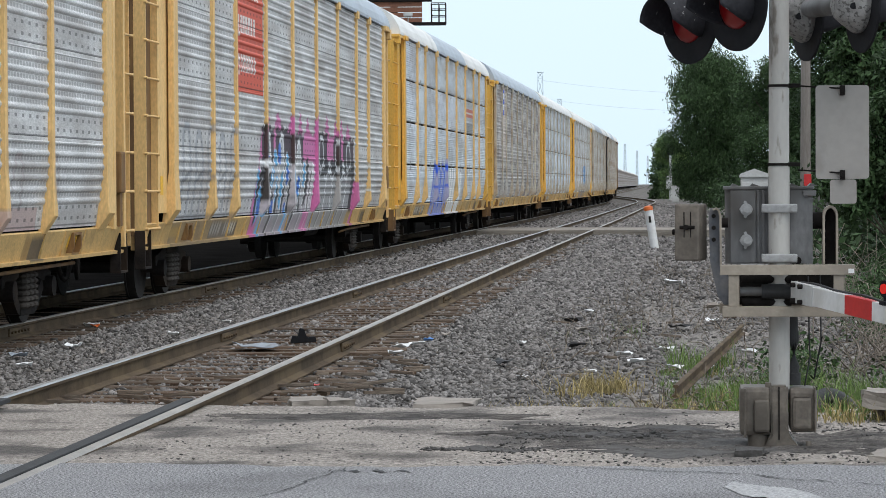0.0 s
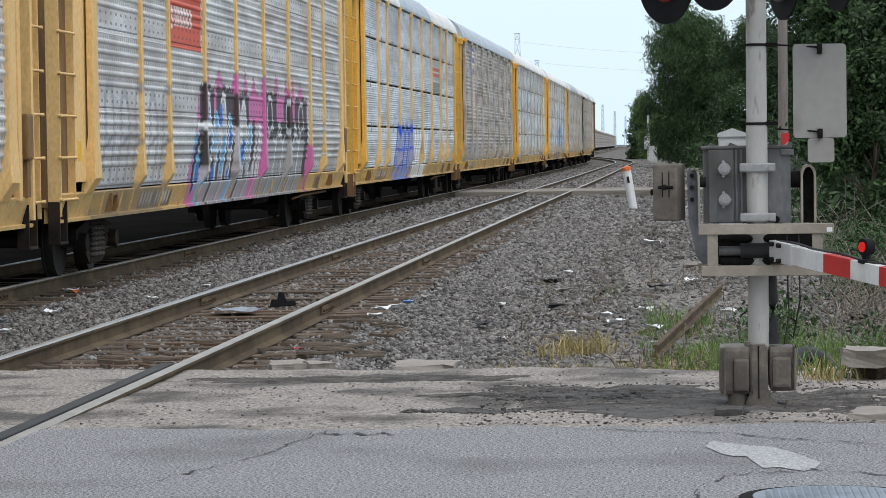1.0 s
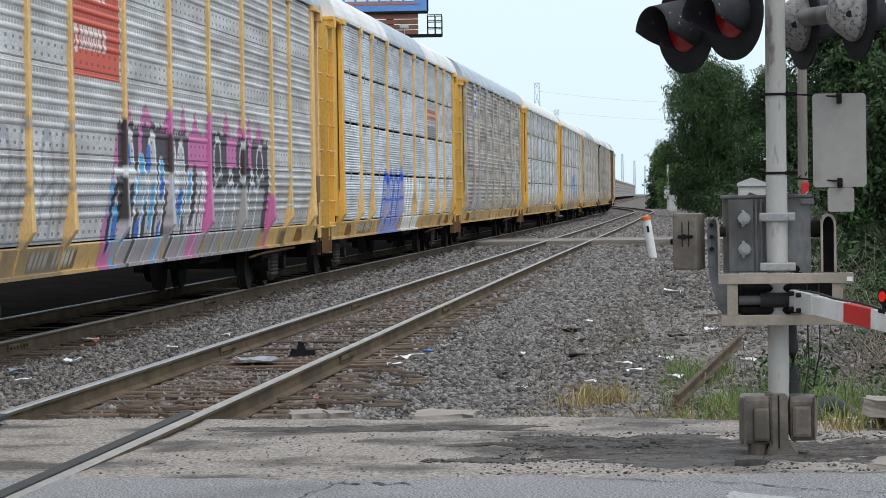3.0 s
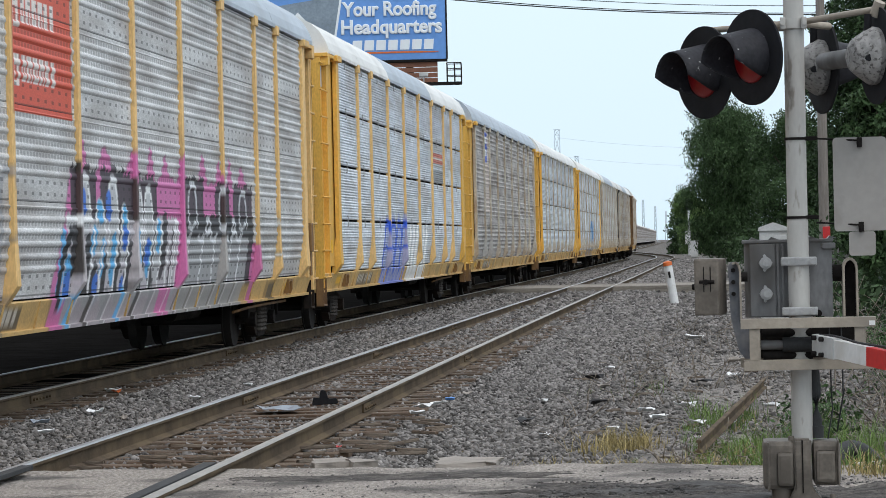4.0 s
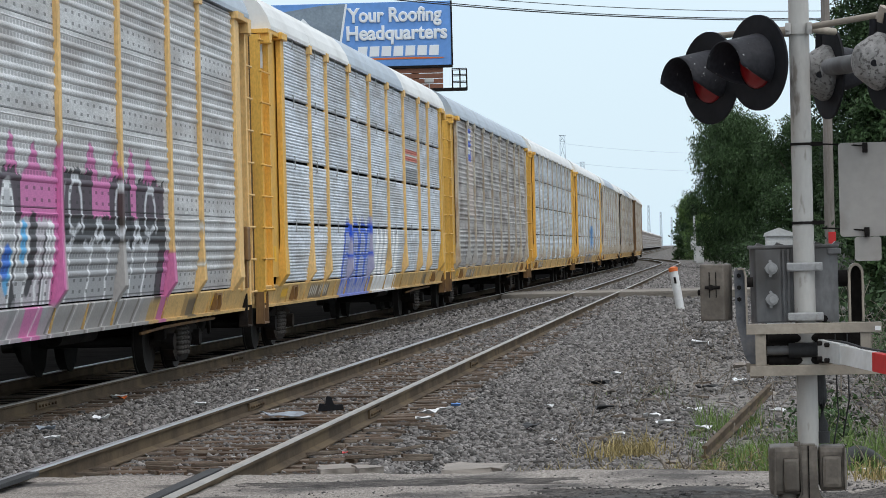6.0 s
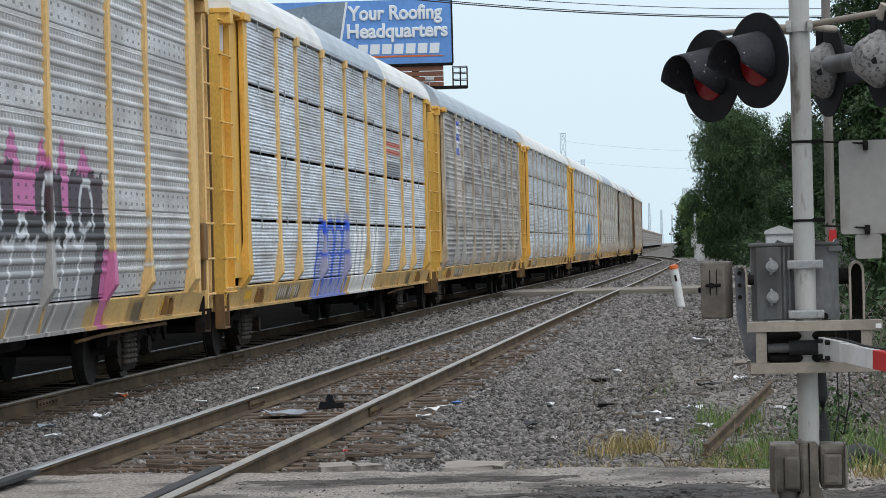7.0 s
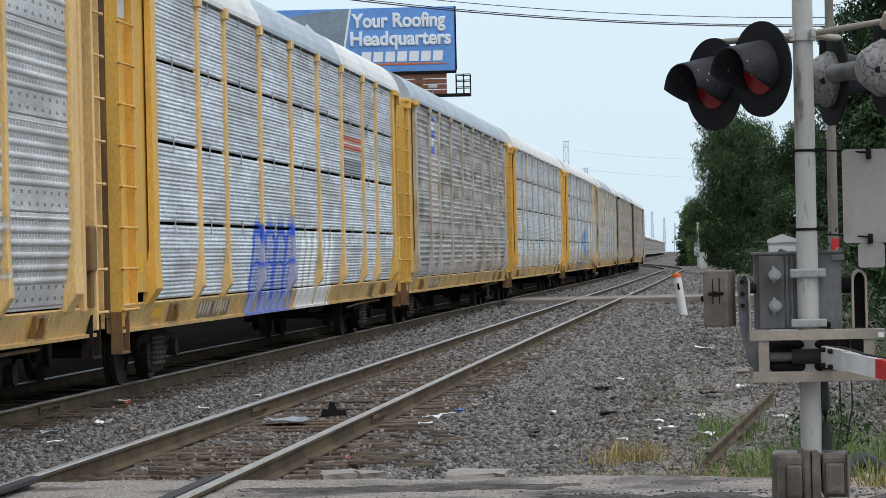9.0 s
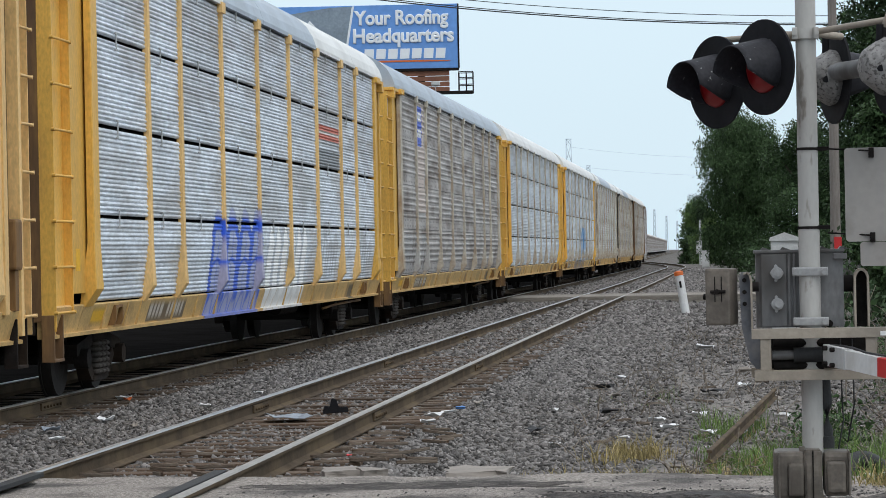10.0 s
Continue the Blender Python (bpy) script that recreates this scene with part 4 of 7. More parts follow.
def make_car(kind, art, skin, trim, ends, roofs, label):
    """A covered car carrier. kind: 'fine' even corrugation in four tiers with open slots; 'bold' ribbed tiers."""
    car = thing("autorack_car", Matrix(), label, "train car", "cars of the freight train")
    tiers = [(1.08, 1.995), (2.035, 3.0), (3.05, 3.995), (4.045, 4.965)] if kind == "fine" else [(1.08, 2.06), (2.065, 3.02), (3.025, 3.98), (3.985, 4.98)]
    ribs = ribs_fine if kind == "fine" else ribs_bold
    painted = art is not graffiti_none
    shared = {}
    for i in range(9):
        y0, y1 = POSTS[i] + (0.10 if i == 0 else 0.04), POSTS[i + 1] - (0.10 if i == 8 else 0.04)
        for k, (z0, z1) in enumerate(tiers):
            if painted:
                gy, gz = np.meshgrid(np.linspace(y0, y1, 40), np.linspace(z0, z1, 20))
                marked = art(gy.ravel(), gz.ravel())[1].max() > 0
                o = part("side_panel", panel_mesh(y0, y1, z0, z1, ribs, marked), skin, car)
                set_paint(o.data, art)
            else:
                key = (round(y1 - y0, 3), k)
                if key not in shared:
                    o = part("side_panel", panel_mesh(-(y1 - y0) / 2, (y1 - y0) / 2, z0, z1, ribs, False), skin, car)
                    shared[key] = o
                    o.location.y = (y0 + y1) / 2
                else:
                    again(shared[key], Matrix.Translation((0, (y0 + y1) / 2, 0)))
    for i, y in enumerate(POSTS):
        corner = i in (0, 9)
        o = part("post", post_mesh(y, 0.15 if corner else 0.055, 0.03, True), (ends if kind == "fine" else trim) if corner else trim, car)
        if painted and not corner:
            set_paint(o.data, art)
    if kind == "fine":
        # small hooks that hold the tiers together across the slots
        bm = bmesh.new()
        box(bm, SIDE_X + 0.0, SIDE_X + 0.014, -0.014, 0.014, -0.11, 0.09, 0.004)
        for z in (-0.11, 0.08):
            box(bm, SIDE_X - 0.01, SIDE_X + 0.016, -0.035, 0.035, z - 0.01, z + 0.012, 0.004)
        hook = part("hook", bm, M["hook_steel"], car)
        spots = [(0.5 * (POSTS[i] + POSTS[i + 1]) - 0.25, z) for i in range(9) for z in (2.015, 3.025, 4.02, 4.97)]
        hook.location = (0, *spots[0])
        for y, z in spots[1:]:
            again(hook, Matrix.Translation((0, y, z)))
    # brackets that cap the posts
    bm = bmesh.new()
    box(bm, SIDE_X - 0.02, SIDE_X + 0.06, -0.125, 0.125, 4.88, 5.03, 0.01)
    cap = part("post_cap", bm, trim, car)
    cap.location.y = POSTS[1]
    for y in POSTS[2:-1]:
        again(cap, Matrix.Translation((0, y, 0)))
    # core whose near-black colour stands in for shade behind the slots, with the plain far side
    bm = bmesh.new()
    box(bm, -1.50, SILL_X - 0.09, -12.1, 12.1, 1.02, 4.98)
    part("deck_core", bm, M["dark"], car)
    # side sill: plates that lean in above a rolled lip
    ys = np.linspace(-12.40, 12.40, 620)
    n = len(SILL)
    v = [(x, y, z) for y in ys for x, z in SILL]
    f = [(i * n + j, i * n + j + 1, (i + 1) * n + j + 1, (i + 1) * n + j) for i in range(len(ys) - 1) for j in range(n - 1)]
    f += [tuple(range(n))[::-1], tuple(range(len(v) - n, len(v)))]
    o = part("side_sill", (v, f), M["sill"], car)
    set_paint(o.data, lambda y, z: sill_art(y, z, art))
    bm = bmesh.new()
    prism(bm, [(SILL_X - 0.09, 0.765), (SILL_X - 0.062, 0.765), (SILL_X + 0.012, 1.045), (SILL_X - 0.02, 1.045)], "y", -0.018, 0.018)
    rib = part("sill_rib", bm, M["sill"], car)
    rib.location.y = -11.3
    for y in (-10.15, -9.43, -7.37, -5.9, -4.45, -1.49, 1.49, 3.0, 4.45, 7.37, 9.43, 10.4, 11.4):
        again(rib, Matrix.Translation((0, y, 0)))
    bm = bmesh.new()
    for y in (-0.19, 0.15):
        prism(bm, [(SILL_X - 0.10, 0.79), (SILL_X - 0.01, 0.79), (SILL_X + 0.02, 0.86), (SILL_X + 0.02, 1.02), (SILL_X - 0.03, 1.02)], "y", y, y + 0.04)
    box(bm, SILL_X - 0.02, SILL_X + 0.018, -0.15, 0.15, 0.99, 1.02)
    lug = part("jacking_lug", bm, M["rust_shade"], car, "rusty brown lug on the sill")
    lug.location.y = -10.72
    again(lug, Matrix.Translation((0, 10.9, 0)))
    # roof in sections
    rp = [(SIDE_X + 0.035, 5.00), (SIDE_X + 0.035, 5.06), (1.51, 5.22), (1.40, 5.40), (1.24, 5.55), (1.0, 5.68), (0.6, 5.79), (0.0, 5.83)]
    rp = rp + [(-x, z) for x, z in rp[-2::-1]]
    cuts = [-13.3, -9.2, -4.3, -1.0, 4.3, 9.0, 13.3]
    for (a, b), m in zip(zip(cuts[:-1], cuts[1:]), roofs):
        bm = bmesh.new()
        prism(bm, rp, "y", a, b - 0.012)
        part("roof_panel", bm, m, car)
    for s in (-1, 1):
        car_ends(car, ends, s, ends is M["yellow"], kind == "fine")
    # underframe
    bm = bmesh.new()
    box(bm, -0.30, 0.30, -13.3, 13.3, 0.62, 1.02, 0.02)
    for k in range(-5, 6):
        box(bm, -1.30, 1.26, k * 2.1 - 0.07, k * 2.1 + 0.07, 0.80, 1.02)
    box(bm, -1.30, 1.30, -13.2, 13.2, 0.98, 1.03)
    box(bm, -1.40, -1.28, -13.2, 13.2, 0.74, 1.04)
    rod(bm, (0.9, 3.6, 0.66), (0.9, 5.4, 0.66), 0.10, 12)
    part("underframe", bm, M["dark"], car)
    bm = bmesh.new()
    tube(bm, [(1.25, 6.6, 0.60), (1.26, 8.0, 0.64), (1.25, 9.5, 0.65), (1.25, 11.6, 0.66)], 0.022, 6)
    part("brake_rod", bm, M["rust_shade"], car)
    # trucks
    sets = []
    for s in (-10.1, 10.1):
        bm = bmesh.new()
        box(bm, -1.05, 1.05, s - 0.25, s + 0.25, 0.42, 0.68, 0.04)
        tr = part("truck", bm, M["truck"], car)
        for sx in (-1.0, 1.0):
            bm = bmesh.new()
            for q in (-1, 1):
                # two sloping arms to each axle box, with the window between them open
                prism(bm, [(s + q * 0.32, 0.70), (s + q * 0.62, 0.66), (s + q * 1.12, 0.58), (s + q * 1.12, 0.45), (s + q * 0.64, 0.50), (s + q * 0.36, 0.56)], "x", sx - 0.07, sx + 0.07)
                prism(bm, [(s + q * 0.30, 0.14), (s + q * 0.42, 0.16), (s + q * 0.76, 0.40), (s + q * 0.70, 0.52), (s + q * 0.60, 0.46), (s + q * 0.34, 0.27)], "x", sx - 0.07, sx + 0.07)
                rod(bm, (sx, s + q * 0.9, 0.42), (sx + math.copysign(0.16, sx), s + q * 0.9, 0.42), 0.115, 12)
            box(bm, sx - 0.08, sx + 0.08, s - 0.34, s + 0.34, 0.13, 0.21, 0.02)
            box(bm, sx - 0.08, sx + 0.08, s - 0.34, s + 0.34, 0.60, 0.71, 0.02)
            part("side_frame", bm, M["truck"], tr)
            for yy in (s - 0.2, s, s + 0.2):
                o = part("spring", coil(), M["spring_steel"], tr)
                o.location = (sx + math.copysign(0.06, sx), yy, 0.21)
        for yy in (s - 0.9, s + 0.9):
            bm = bmesh.new()
            rod(bm, (-1.0, 0, 0), (1.0, 0, 0), 0.07, 10)
            for sx in (-0.7525, 0.7525):
                rod(bm, (sx - 0.06, 0, 0), (sx + 0.06, 0, 0), 0.42, 28)
                rod(bm, (sx - math.copysign(0.08, sx), 0, 0), (sx - math.copysign(0.055, sx), 0, 0), 0.445, 28)
                rod(bm, (sx + math.copysign(0.055, sx), 0, 0), (sx + math.copysign(0.075, sx), 0, 0), 0.30, 20, 0.14)
                box(bm, sx - 0.09, sx + 0.09, 0.24, 0.32, -0.05, 0.05)
            w = part("wheelset", bm, M["wheel_steel"], car)
            w.location = (0, yy, 0.424)
            sets.append(w)
    return car, sets


def sill_art(y, z, art):
    """Stencils, grime and repair patches on the sill, under any tag."""
    c, a = np.zeros((len(y), 3)), np.zeros(len(y))
    for k, (y0, w) in enumerate(((-10.6, 0.6), (-8.2, 1.0), (-5.4, 0.5), (-2.0, 0.8), (2.6, 0.6), (6.0, 0.9), (8.6, 0.7), (11.0, 0.5))):
        fill(c, a, y, z, y0, y0 + w, 0.76, 1.03, ((0.42, 0.25, 0.09), (0.30, 0.19, 0.10), (0.56, 0.38, 0.16))[k % 3], 0.7)
    fill(c, a, y, z, 10.6, 11.2, 0.80, 1.0, (0.75, 0.42, 0.02), 1.0)
    fill(c, a, y, z, -11.9, -11.3, 0.80, 1.0, (0.75, 0.42, 0.02), 1.0)
    fill(c, a, y, z, 8.9, 9.5, 0.74, 1.03, (0.05, 0.05, 0.05), 0.85)
    fill(c, a, y, z, -8.9, -6.6, 0.78, 1.02, (0.06, 0.055, 0.05), 0.85)
    for k in range(10):
        if k != 4:
            fill(c, a, y, z, -8.8 + k * 0.21, -8.66 + k * 0.21, 0.81, 0.99, (0.7, 0.66, 0.6), 0.85)
    c2, a2 = art(y, z)
    k = a2[:, None]
    return c * (1 - k) + c2 * k, np.maximum(a, a2)


def rolled(t):
    """Distance that the train has come by t seconds."""
    return 3.66 * t - 0.016 * t * t


W, G = M["roof_white"], M["roof_grey"]
BASE0, PITCH = 48.3, 28.6
TAN, YEL, CRM = M["tan"], M["yellow"], M["cream"]
SPECS = [("bold", graffiti_none, M["galv_old"], TAN, TAN, (G, G, G, G, G, G), "faded tan and grey ribbed autorack car"),
         ("bold", graffiti_dim, M["galv_old"], TAN, TAN, (G, G, G, G, G, G), "tan and grey ribbed autorack car with faint pink tags"),
         ("bold", graffiti_pink, M["galv_old"], TAN, TAN, (G, G, G, G, G, G), "tan and grey autorack car with a large pink graffiti tag"),
         ("fine", graffiti_blue, M["galv"], TAN, YEL, (W, W, G, G, W, W), "yellow and silver corrugated autorack car with blue tags"),
         ("bold", graffiti_board, M["galv_brown"], CRM, YEL, (G, G, G, G, G, G), "brown-stained ribbed autorack car with a pale board"),
         ("fine", graffiti_none, M["galv"], CRM, YEL, (W, W, W, W, W, W), "pale silver corrugated autorack car with a cream sill"),
         ("fine", graffiti_cyan, M["galv"], CRM, YEL, (W, W, W, W, W, W), "silver corrugated autorack car with a small blue tag"),
         ("bold", graffiti_none, M["galv_old"], CRM, CRM, (W, G, G, G, W, W), "grey ribbed autorack car with cream posts"),
         ("bold", graffiti_none, M["galv_brown"], CRM, M["truck"], (W, W, G, G, W, W), "dark brown-grey ribbed autorack car"),
         ("fine", graffiti_none, M["galv_brown"], CRM, M["rust_shade"], (W, W, W, W, W, W), "weathered silver and yellow autorack car")]
CARS = []
for i, spec in enumerate(SPECS):
    car, sets = make_car(*spec)
    CARS.append((car, sets, BASE0 + (i - 2) * PITCH))


def far_car(roof, skin):
    """A car of the far end of the train, a few pieces only."""
    car = thing("autorack_car", Matrix(), "distant pale tan and grey autorack car", "train car", "cars of the freight train")
    bm = bmesh.new()
    box(bm, -1.5, 1.5, -13.1, 13.1, 1.05, 5.0)
    part("body", bm, skin, car)
    bm = bmesh.new()
    prism(bm, [(1.55, 5.0), (1.3, 5.3), (0.85, 5.56), (0, 5.67), (-0.85, 5.56), (-1.3, 5.3), (-1.55, 5.0)], "y", -13.2, 13.2)
    part("roof_panel", bm, roof, car)
    bm = bmesh.new()
    box(bm, -1.45, 1.45, -13.2, 13.2, 0.7, 1.05)
    part("side_sill", bm, M["galv_brown"], car)
    bm = bmesh.new()
    box(bm, 1.5, 1.56, -0.07, 0.07, 1.0, 5.0)
    p = part("post", bm, M["galv_brown"], car)
    p.location.y = POSTS[0]
    for y in POSTS[1:]:
        again(p, Matrix.Translation((0, y, 0)))
    for s in (-9.4, 9.4):
        bm = bmesh.new()
        box(bm, -1.0, 1.0, s - 1.3, s + 1.3, 0.02, 0.7)
        part("truck", bm, M["dark"], car)
    return car


models = [far_car(W, M["galv_old"]), far_car(W, M["galv_brown"]), far_car(G, M["galv"])]
n0 = len(CARS)
for i in range(34):
    c = models[i] if i < 3 else copy_thing(models[(i * 7 // 3) % 3], Matrix())
    CARS.append((c, [], BASE0 + (i + n0 - 2) * PITCH))


# ---- crossing signal with gate ----
MX, MY = 0.49, 16.5


def disc(bm, centre, n, r, thick, seg=40, mi=0):
    c, n = Vector(centre), Vector(n).normalized()
    return rod(bm, c - n * thick / 2, c + n * thick / 2, r, seg, mi=mi)


def round_rect(x0, x1, z0, z1, r):
    pts = []
    for cx, cz, a0 in ((x1 - r, z1 - r, 0), (x0 + r, z1 - r, 90), (x0 + r, z0 + r, 180), (x1 - r, z0 + r, 270)):
        pts += [(cx + r * math.cos(radians(a0 + k * 18)), cz + r * math.sin(radians(a0 + k * 18))) for k in range(6)]
    return pts


def lamp_unit(sig, p, n, front):
    """A flashing-light head: background disc, lens, hood, rear housing."""
    n = Vector(n).normalized()
    p = Vector(p)
    bm = bmesh.new()
    disc(bm, p, n, 0.280, 0.014, 48)
    bg = part("background_disc", bm, M["black"], sig, "round black enamel background")
    bm = bmesh.new()
    m = Matrix.Translation(p + n * 0.008) @ n.to_track_quat("Z", "Y").to_matrix().to_4x4() @ Matrix.Diagonal((0.152, 0.152, 0.045, 1))
    bmesh.ops.create_uvsphere(bm, u_segments=32, v_segments=16, radius=1.0, matrix=m)
    part("lens", bm, M["lens"], bg, "dim red glass lens", smooth=True)
    # hood: a long tube open below, its lower edge cut on a slant
    side = n.cross(Vector((0, 0, 1))).normalized()
    up = side.cross(n)
    bm = bmesh.new()
    rows = []
    for i in range(9):
        u = i / 8
        span = radians(272 - 110 * u ** 1.2)
        row = []
        for r in (0.172, 0.166):
            for k in range(25):
                a = -span / 2 + span * k / 24
                row.append(bm.verts.new(p + n * (0.005 + 0.245 * u) + side * (math.sin(a) * r) + up * (math.cos(a) * r - 0.045 * u)))
        rows.append(row)
    for a, b in zip(rows[:-1], rows[1:]):
        for k in range(24):
            bm.faces.new((a[k], a[k + 1], b[k + 1], b[k]))
            bm.faces.new((a[25 + k], b[25 + k], b[26 + k], a[26 + k]))
        bm.faces.new((a[0], b[0], b[25], a[25]))
        bm.faces.new((a[24], a[49], b[49], b[24]))
    for k in range(24):
        bm.faces.new((rows[-1][k], rows[-1][k + 1], rows[-1][26 + k], rows[-1][25 + k]))
    part("hood", bm, M["hood"], bg, "black hood with flaking edge", smooth=True)
    bm = bmesh.new()
    prof = [(0.0, 0.165), (0.03, 0.17), (0.05, 0.16), (0.11, 0.12), (0.15, 0.09), (0.17, 0.05)]
    for (d0, r0), (d1, r1) in zip(prof[:-1], prof[1:]):
        rod(bm, p - n * (0.008 + d0), p - n * (0.008 + d1), r0, 24, r1)
    part("housing", bm, M["flaked"], bg, "flaking silver lamp housing", smooth=True)
    bm = bmesh.new()
    disc(bm, p - n * 0.10 + side * 0.11 - up * 0.02, side, 0.02, 0.05, 10)
    part("gland", bm, M["black"], bg)
    bm = bmesh.new()
    rod(bm, p + up * 0.14 - n * 0.06, p + up * 0.24 - n * 0.06, 0.022, 10)
    part("bracket", bm, M["black"], bg)
    return bg


def make_signal():
    sig = thing("crossing_signal", pose(0, 0, 0), "grey railway crossing signal mast with lowered red and white gate", "crossing signal")
    bm = bmesh.new()
    rod(bm, (MX, MY, 0.25), (MX, MY, 1.63), 0.0625, 28)
    rod(bm, (MX, MY, 1.63), (MX + 0.008, MY, 4.3), 0.060, 28)
    part("mast", bm, M["mast"], sig, "worn aluminium-painted steel tube")
    for z in (2.107, 1.643):
        bm = bmesh.new()
        rod(bm, (MX, MY, z - 0.008), (MX, MY, z + 0.008), 0.066, 28)
        box(bm, MX + 0.05, MX + 0.125, MY - 0.03, MY + 0.012, z - 0.012, z + 0.012, 0.004)
        part("band", bm, M["dark"], sig)
    bm = bmesh.new()
    rod(bm, (MX, MY, 2.755), (MX, MY, 2.815), 0.072, 28)
    for s in (-1, 1):
        box(bm, MX + s * 0.062 - 0.016, MX + s * 0.062 + 0.016, MY - 0.09, MY - 0.05, 2.75, 2.82, 0.006)
        rod(bm, (MX + s * 0.066, MY - 0.105, 2.785), (MX + s * 0.066, MY - 0.085, 2.785), 0.014, 6)
    part("clamp", bm, M["mast"], sig)
    # cross arms
    bm = bmesh.new()
    rod(bm, (MX + 0.07, MY + 0.02, 2.80), (MX + 0.47, MY - 0.35, 2.83), 0.019, 12)
    rod(bm, (MX + 0.46, MY - 0.34, 2.79), (MX + 0.49, MY - 0.37, 2.87), 0.034, 12)
    rod(bm, (MX - 0.05, MY + 0.03, 2.79), (-0.06, MY + 0.42, 2.79), 0.019, 12)
    rod(bm, (MX - 0.05, MY + 0.03, 2.775), (0.28, MY - 0.06, 2.775), 0.03, 12)
    rod(bm, (MX + 0.05, MY + 0.03, 2.79), (MX + 0.22, MY + 0.2, 2.78), 0.022, 12)
    part("cross_arm", bm, M["beam"], sig)
    bm = bmesh.new()
    rod(bm, (MX + 0.17, MY + 0.25, 2.57), (MX + 0.40, MY - 0.25, 2.57), 0.055, 16)
    part("light_tube", bm, M["cast"], sig)
    for p in ((-0.035, 16.86, 2.535), (0.245, 16.33, 2.585)):
        lamp_unit(sig, p, (-0.80, -0.60, -0.02), True)
    for p in ((MX + 0.185, 16.85, 2.545), (MX + 0.47, 16.15, 2.56)):
        lamp_unit(sig, p, (0.955, 0.295, -0.02), False)
    # sign seen from behind
    bm = bmesh.new()
    prism(bm, round_rect(0.702, 1.013, 1.555, 2.105, 0.022), "y", 16.42, 16.426)
    sb = part("sign_plate", bm, M["signback"], sig, "dull grey back of a metal sign")
    bm = bmesh.new()
    prism(bm, round_rect(0.785, 0.94, 1.41, 1.552, 0.018), "y", 16.42, 16.426)
    part("small_plate", bm, M["signback"], sig, "small grey plate below the sign")
    for z in (2.085, 1.59):
        bm = bmesh.new()
        rod(bm, (MX + 0.11, MY - 0.02, z + 0.02), (0.86, 16.40, z), 0.005, 6)
        box(bm, 0.842, 0.872, 16.385, 16.419, z - 0.04, z + 0.018, 0.004)
        rod(bm, (0.857, 16.36, z - 0.01), (0.857, 16.39, z - 0.01), 0.012, 6)
        part("sign_bracket", bm, M["dark"], sig)
    # gate mechanism housing behind the mast
    bm = bmesh.new()
    x0, x1, y0, y1 = 0.175, 0.69, MY + 0.07, MY + 0.42
    prism(bm, [(x0, y0 + 0.05), (x0 + 0.03, y0), (x1, y0), (x1, y1), (x0, y1)], "z", 1.055, 1.50)
    part("mechanism_case", bm, M["cast"], sig, "grey cast mechanism case")
    bm = bmesh.new()
    box(bm, x0 - 0.012, x1 + 0.008, y0 - 0.012, y1 + 0.01, 1.495, 1.515, 0.006)
    for k in range(5):
        xx = x0 + 0.03 + k * 0.115
        prism(bm, [(xx, 1.515), (xx + 0.06, 1.515), (xx + 0.015, 1.532)], "y", y0, y0 + 0.2)
    box(bm, x1 - 0.06, x1 + 0.02, y0 - 0.03, y0 + 0.05, 1.455, 1.49, 0.006)
    part("case_lid", bm, M["cast"], sig)
    bm = bmesh.new()
    for xx in (x0 + 0.195, x0 + 0.225):
        box(bm, xx - 0.007, xx + 0.007, y0 - 0.022, y0 + 0.0, 1.06, 1.49, 0.003)
    box(bm, x0 + 0.03, x0 + 0.18, y0 - 0.008, y0 + 0.0, 1.06, 1.49, 0.004)
    part("case_flange", bm, M["cast"], sig)
    for z in (1.378, 1.195):
        bm = bmesh.new()
        m = Matrix.Translation((0.298, y0 - 0.018, z)) @ Matrix.Rotation(radians(45), 4, "Y")
        box(bm, -0.032, 0.032, -0.012, 0.012, -0.032, 0.032, 0.012, m=m)
        rod(bm, (0.298, y0 - 0.02, z), (0.298, y0 - 0.065, z), 0.036, 18)
        rod(bm, (0.302, y0 - 0.06, z), (0.302, y0 - 0.10, z), 0.022, 6)
        for dz in (-0.042, 0.042):
            rod(bm, (0.292, y0 - 0.02, z + dz), (0.292, y0 - 0.045, z + dz), 0.010, 6)
        part("hub", bm, M["galv_bolt"], sig, "bolted galvanised steel hub")
    for z in (1.384, 1.09):
        bm = bmesh.new()
        box(bm, MX - 0.105, MX + 0.105, MY - 0.075, MY - 0.058, z - 0.026, z + 0.026, 0.008)
        box(bm, MX - 0.075, MX + 0.075, MY - 0.058, MY - 0.03, z - 0.022, z + 0.022, 0.004)
        for s in (-1, 1):
            rod(bm, (MX + s * 0.083, MY - 0.10, z), (MX + s * 0.083, MY - 0.06, z), 0.021, 6)
            rod(bm, (MX + s * 0.083, MY - 0.08, z), (MX + s * 0.083, MY + 0.09, z), 0.011, 8)
        part("mast_clamp", bm, M["galv_bolt"], sig, "galvanised clamp round the mast")
    bm = bmesh.new()
    rod(bm, (0.60, MY - 0.01, 1.075), (0.60, MY + 0.08, 1.075), 0.022, 8)
    part("bolt", bm, M["dark"], sig)
    # frame beams and uprights
    for z0, z1, xa, xb in ((0.996, 1.054, 0.140, 0.925), (0.752, 0.811, 0.155, 0.925)):
        bm = bmesh.new()
        box(bm, xa, xb, MY - 0.19, MY - 0.182, z0, z1, 0.002)
        box(bm, xa, xb, MY - 0.182, MY - 0.10, z1 - 0.008, z1, 0.002)
        box(bm, xa, xb, MY - 0.182, MY - 0.10, z0, z0 + 0.008, 0.002)
        part("beam", bm, M["beam"], sig, "dusty steel channel")
    bm = bmesh.new()
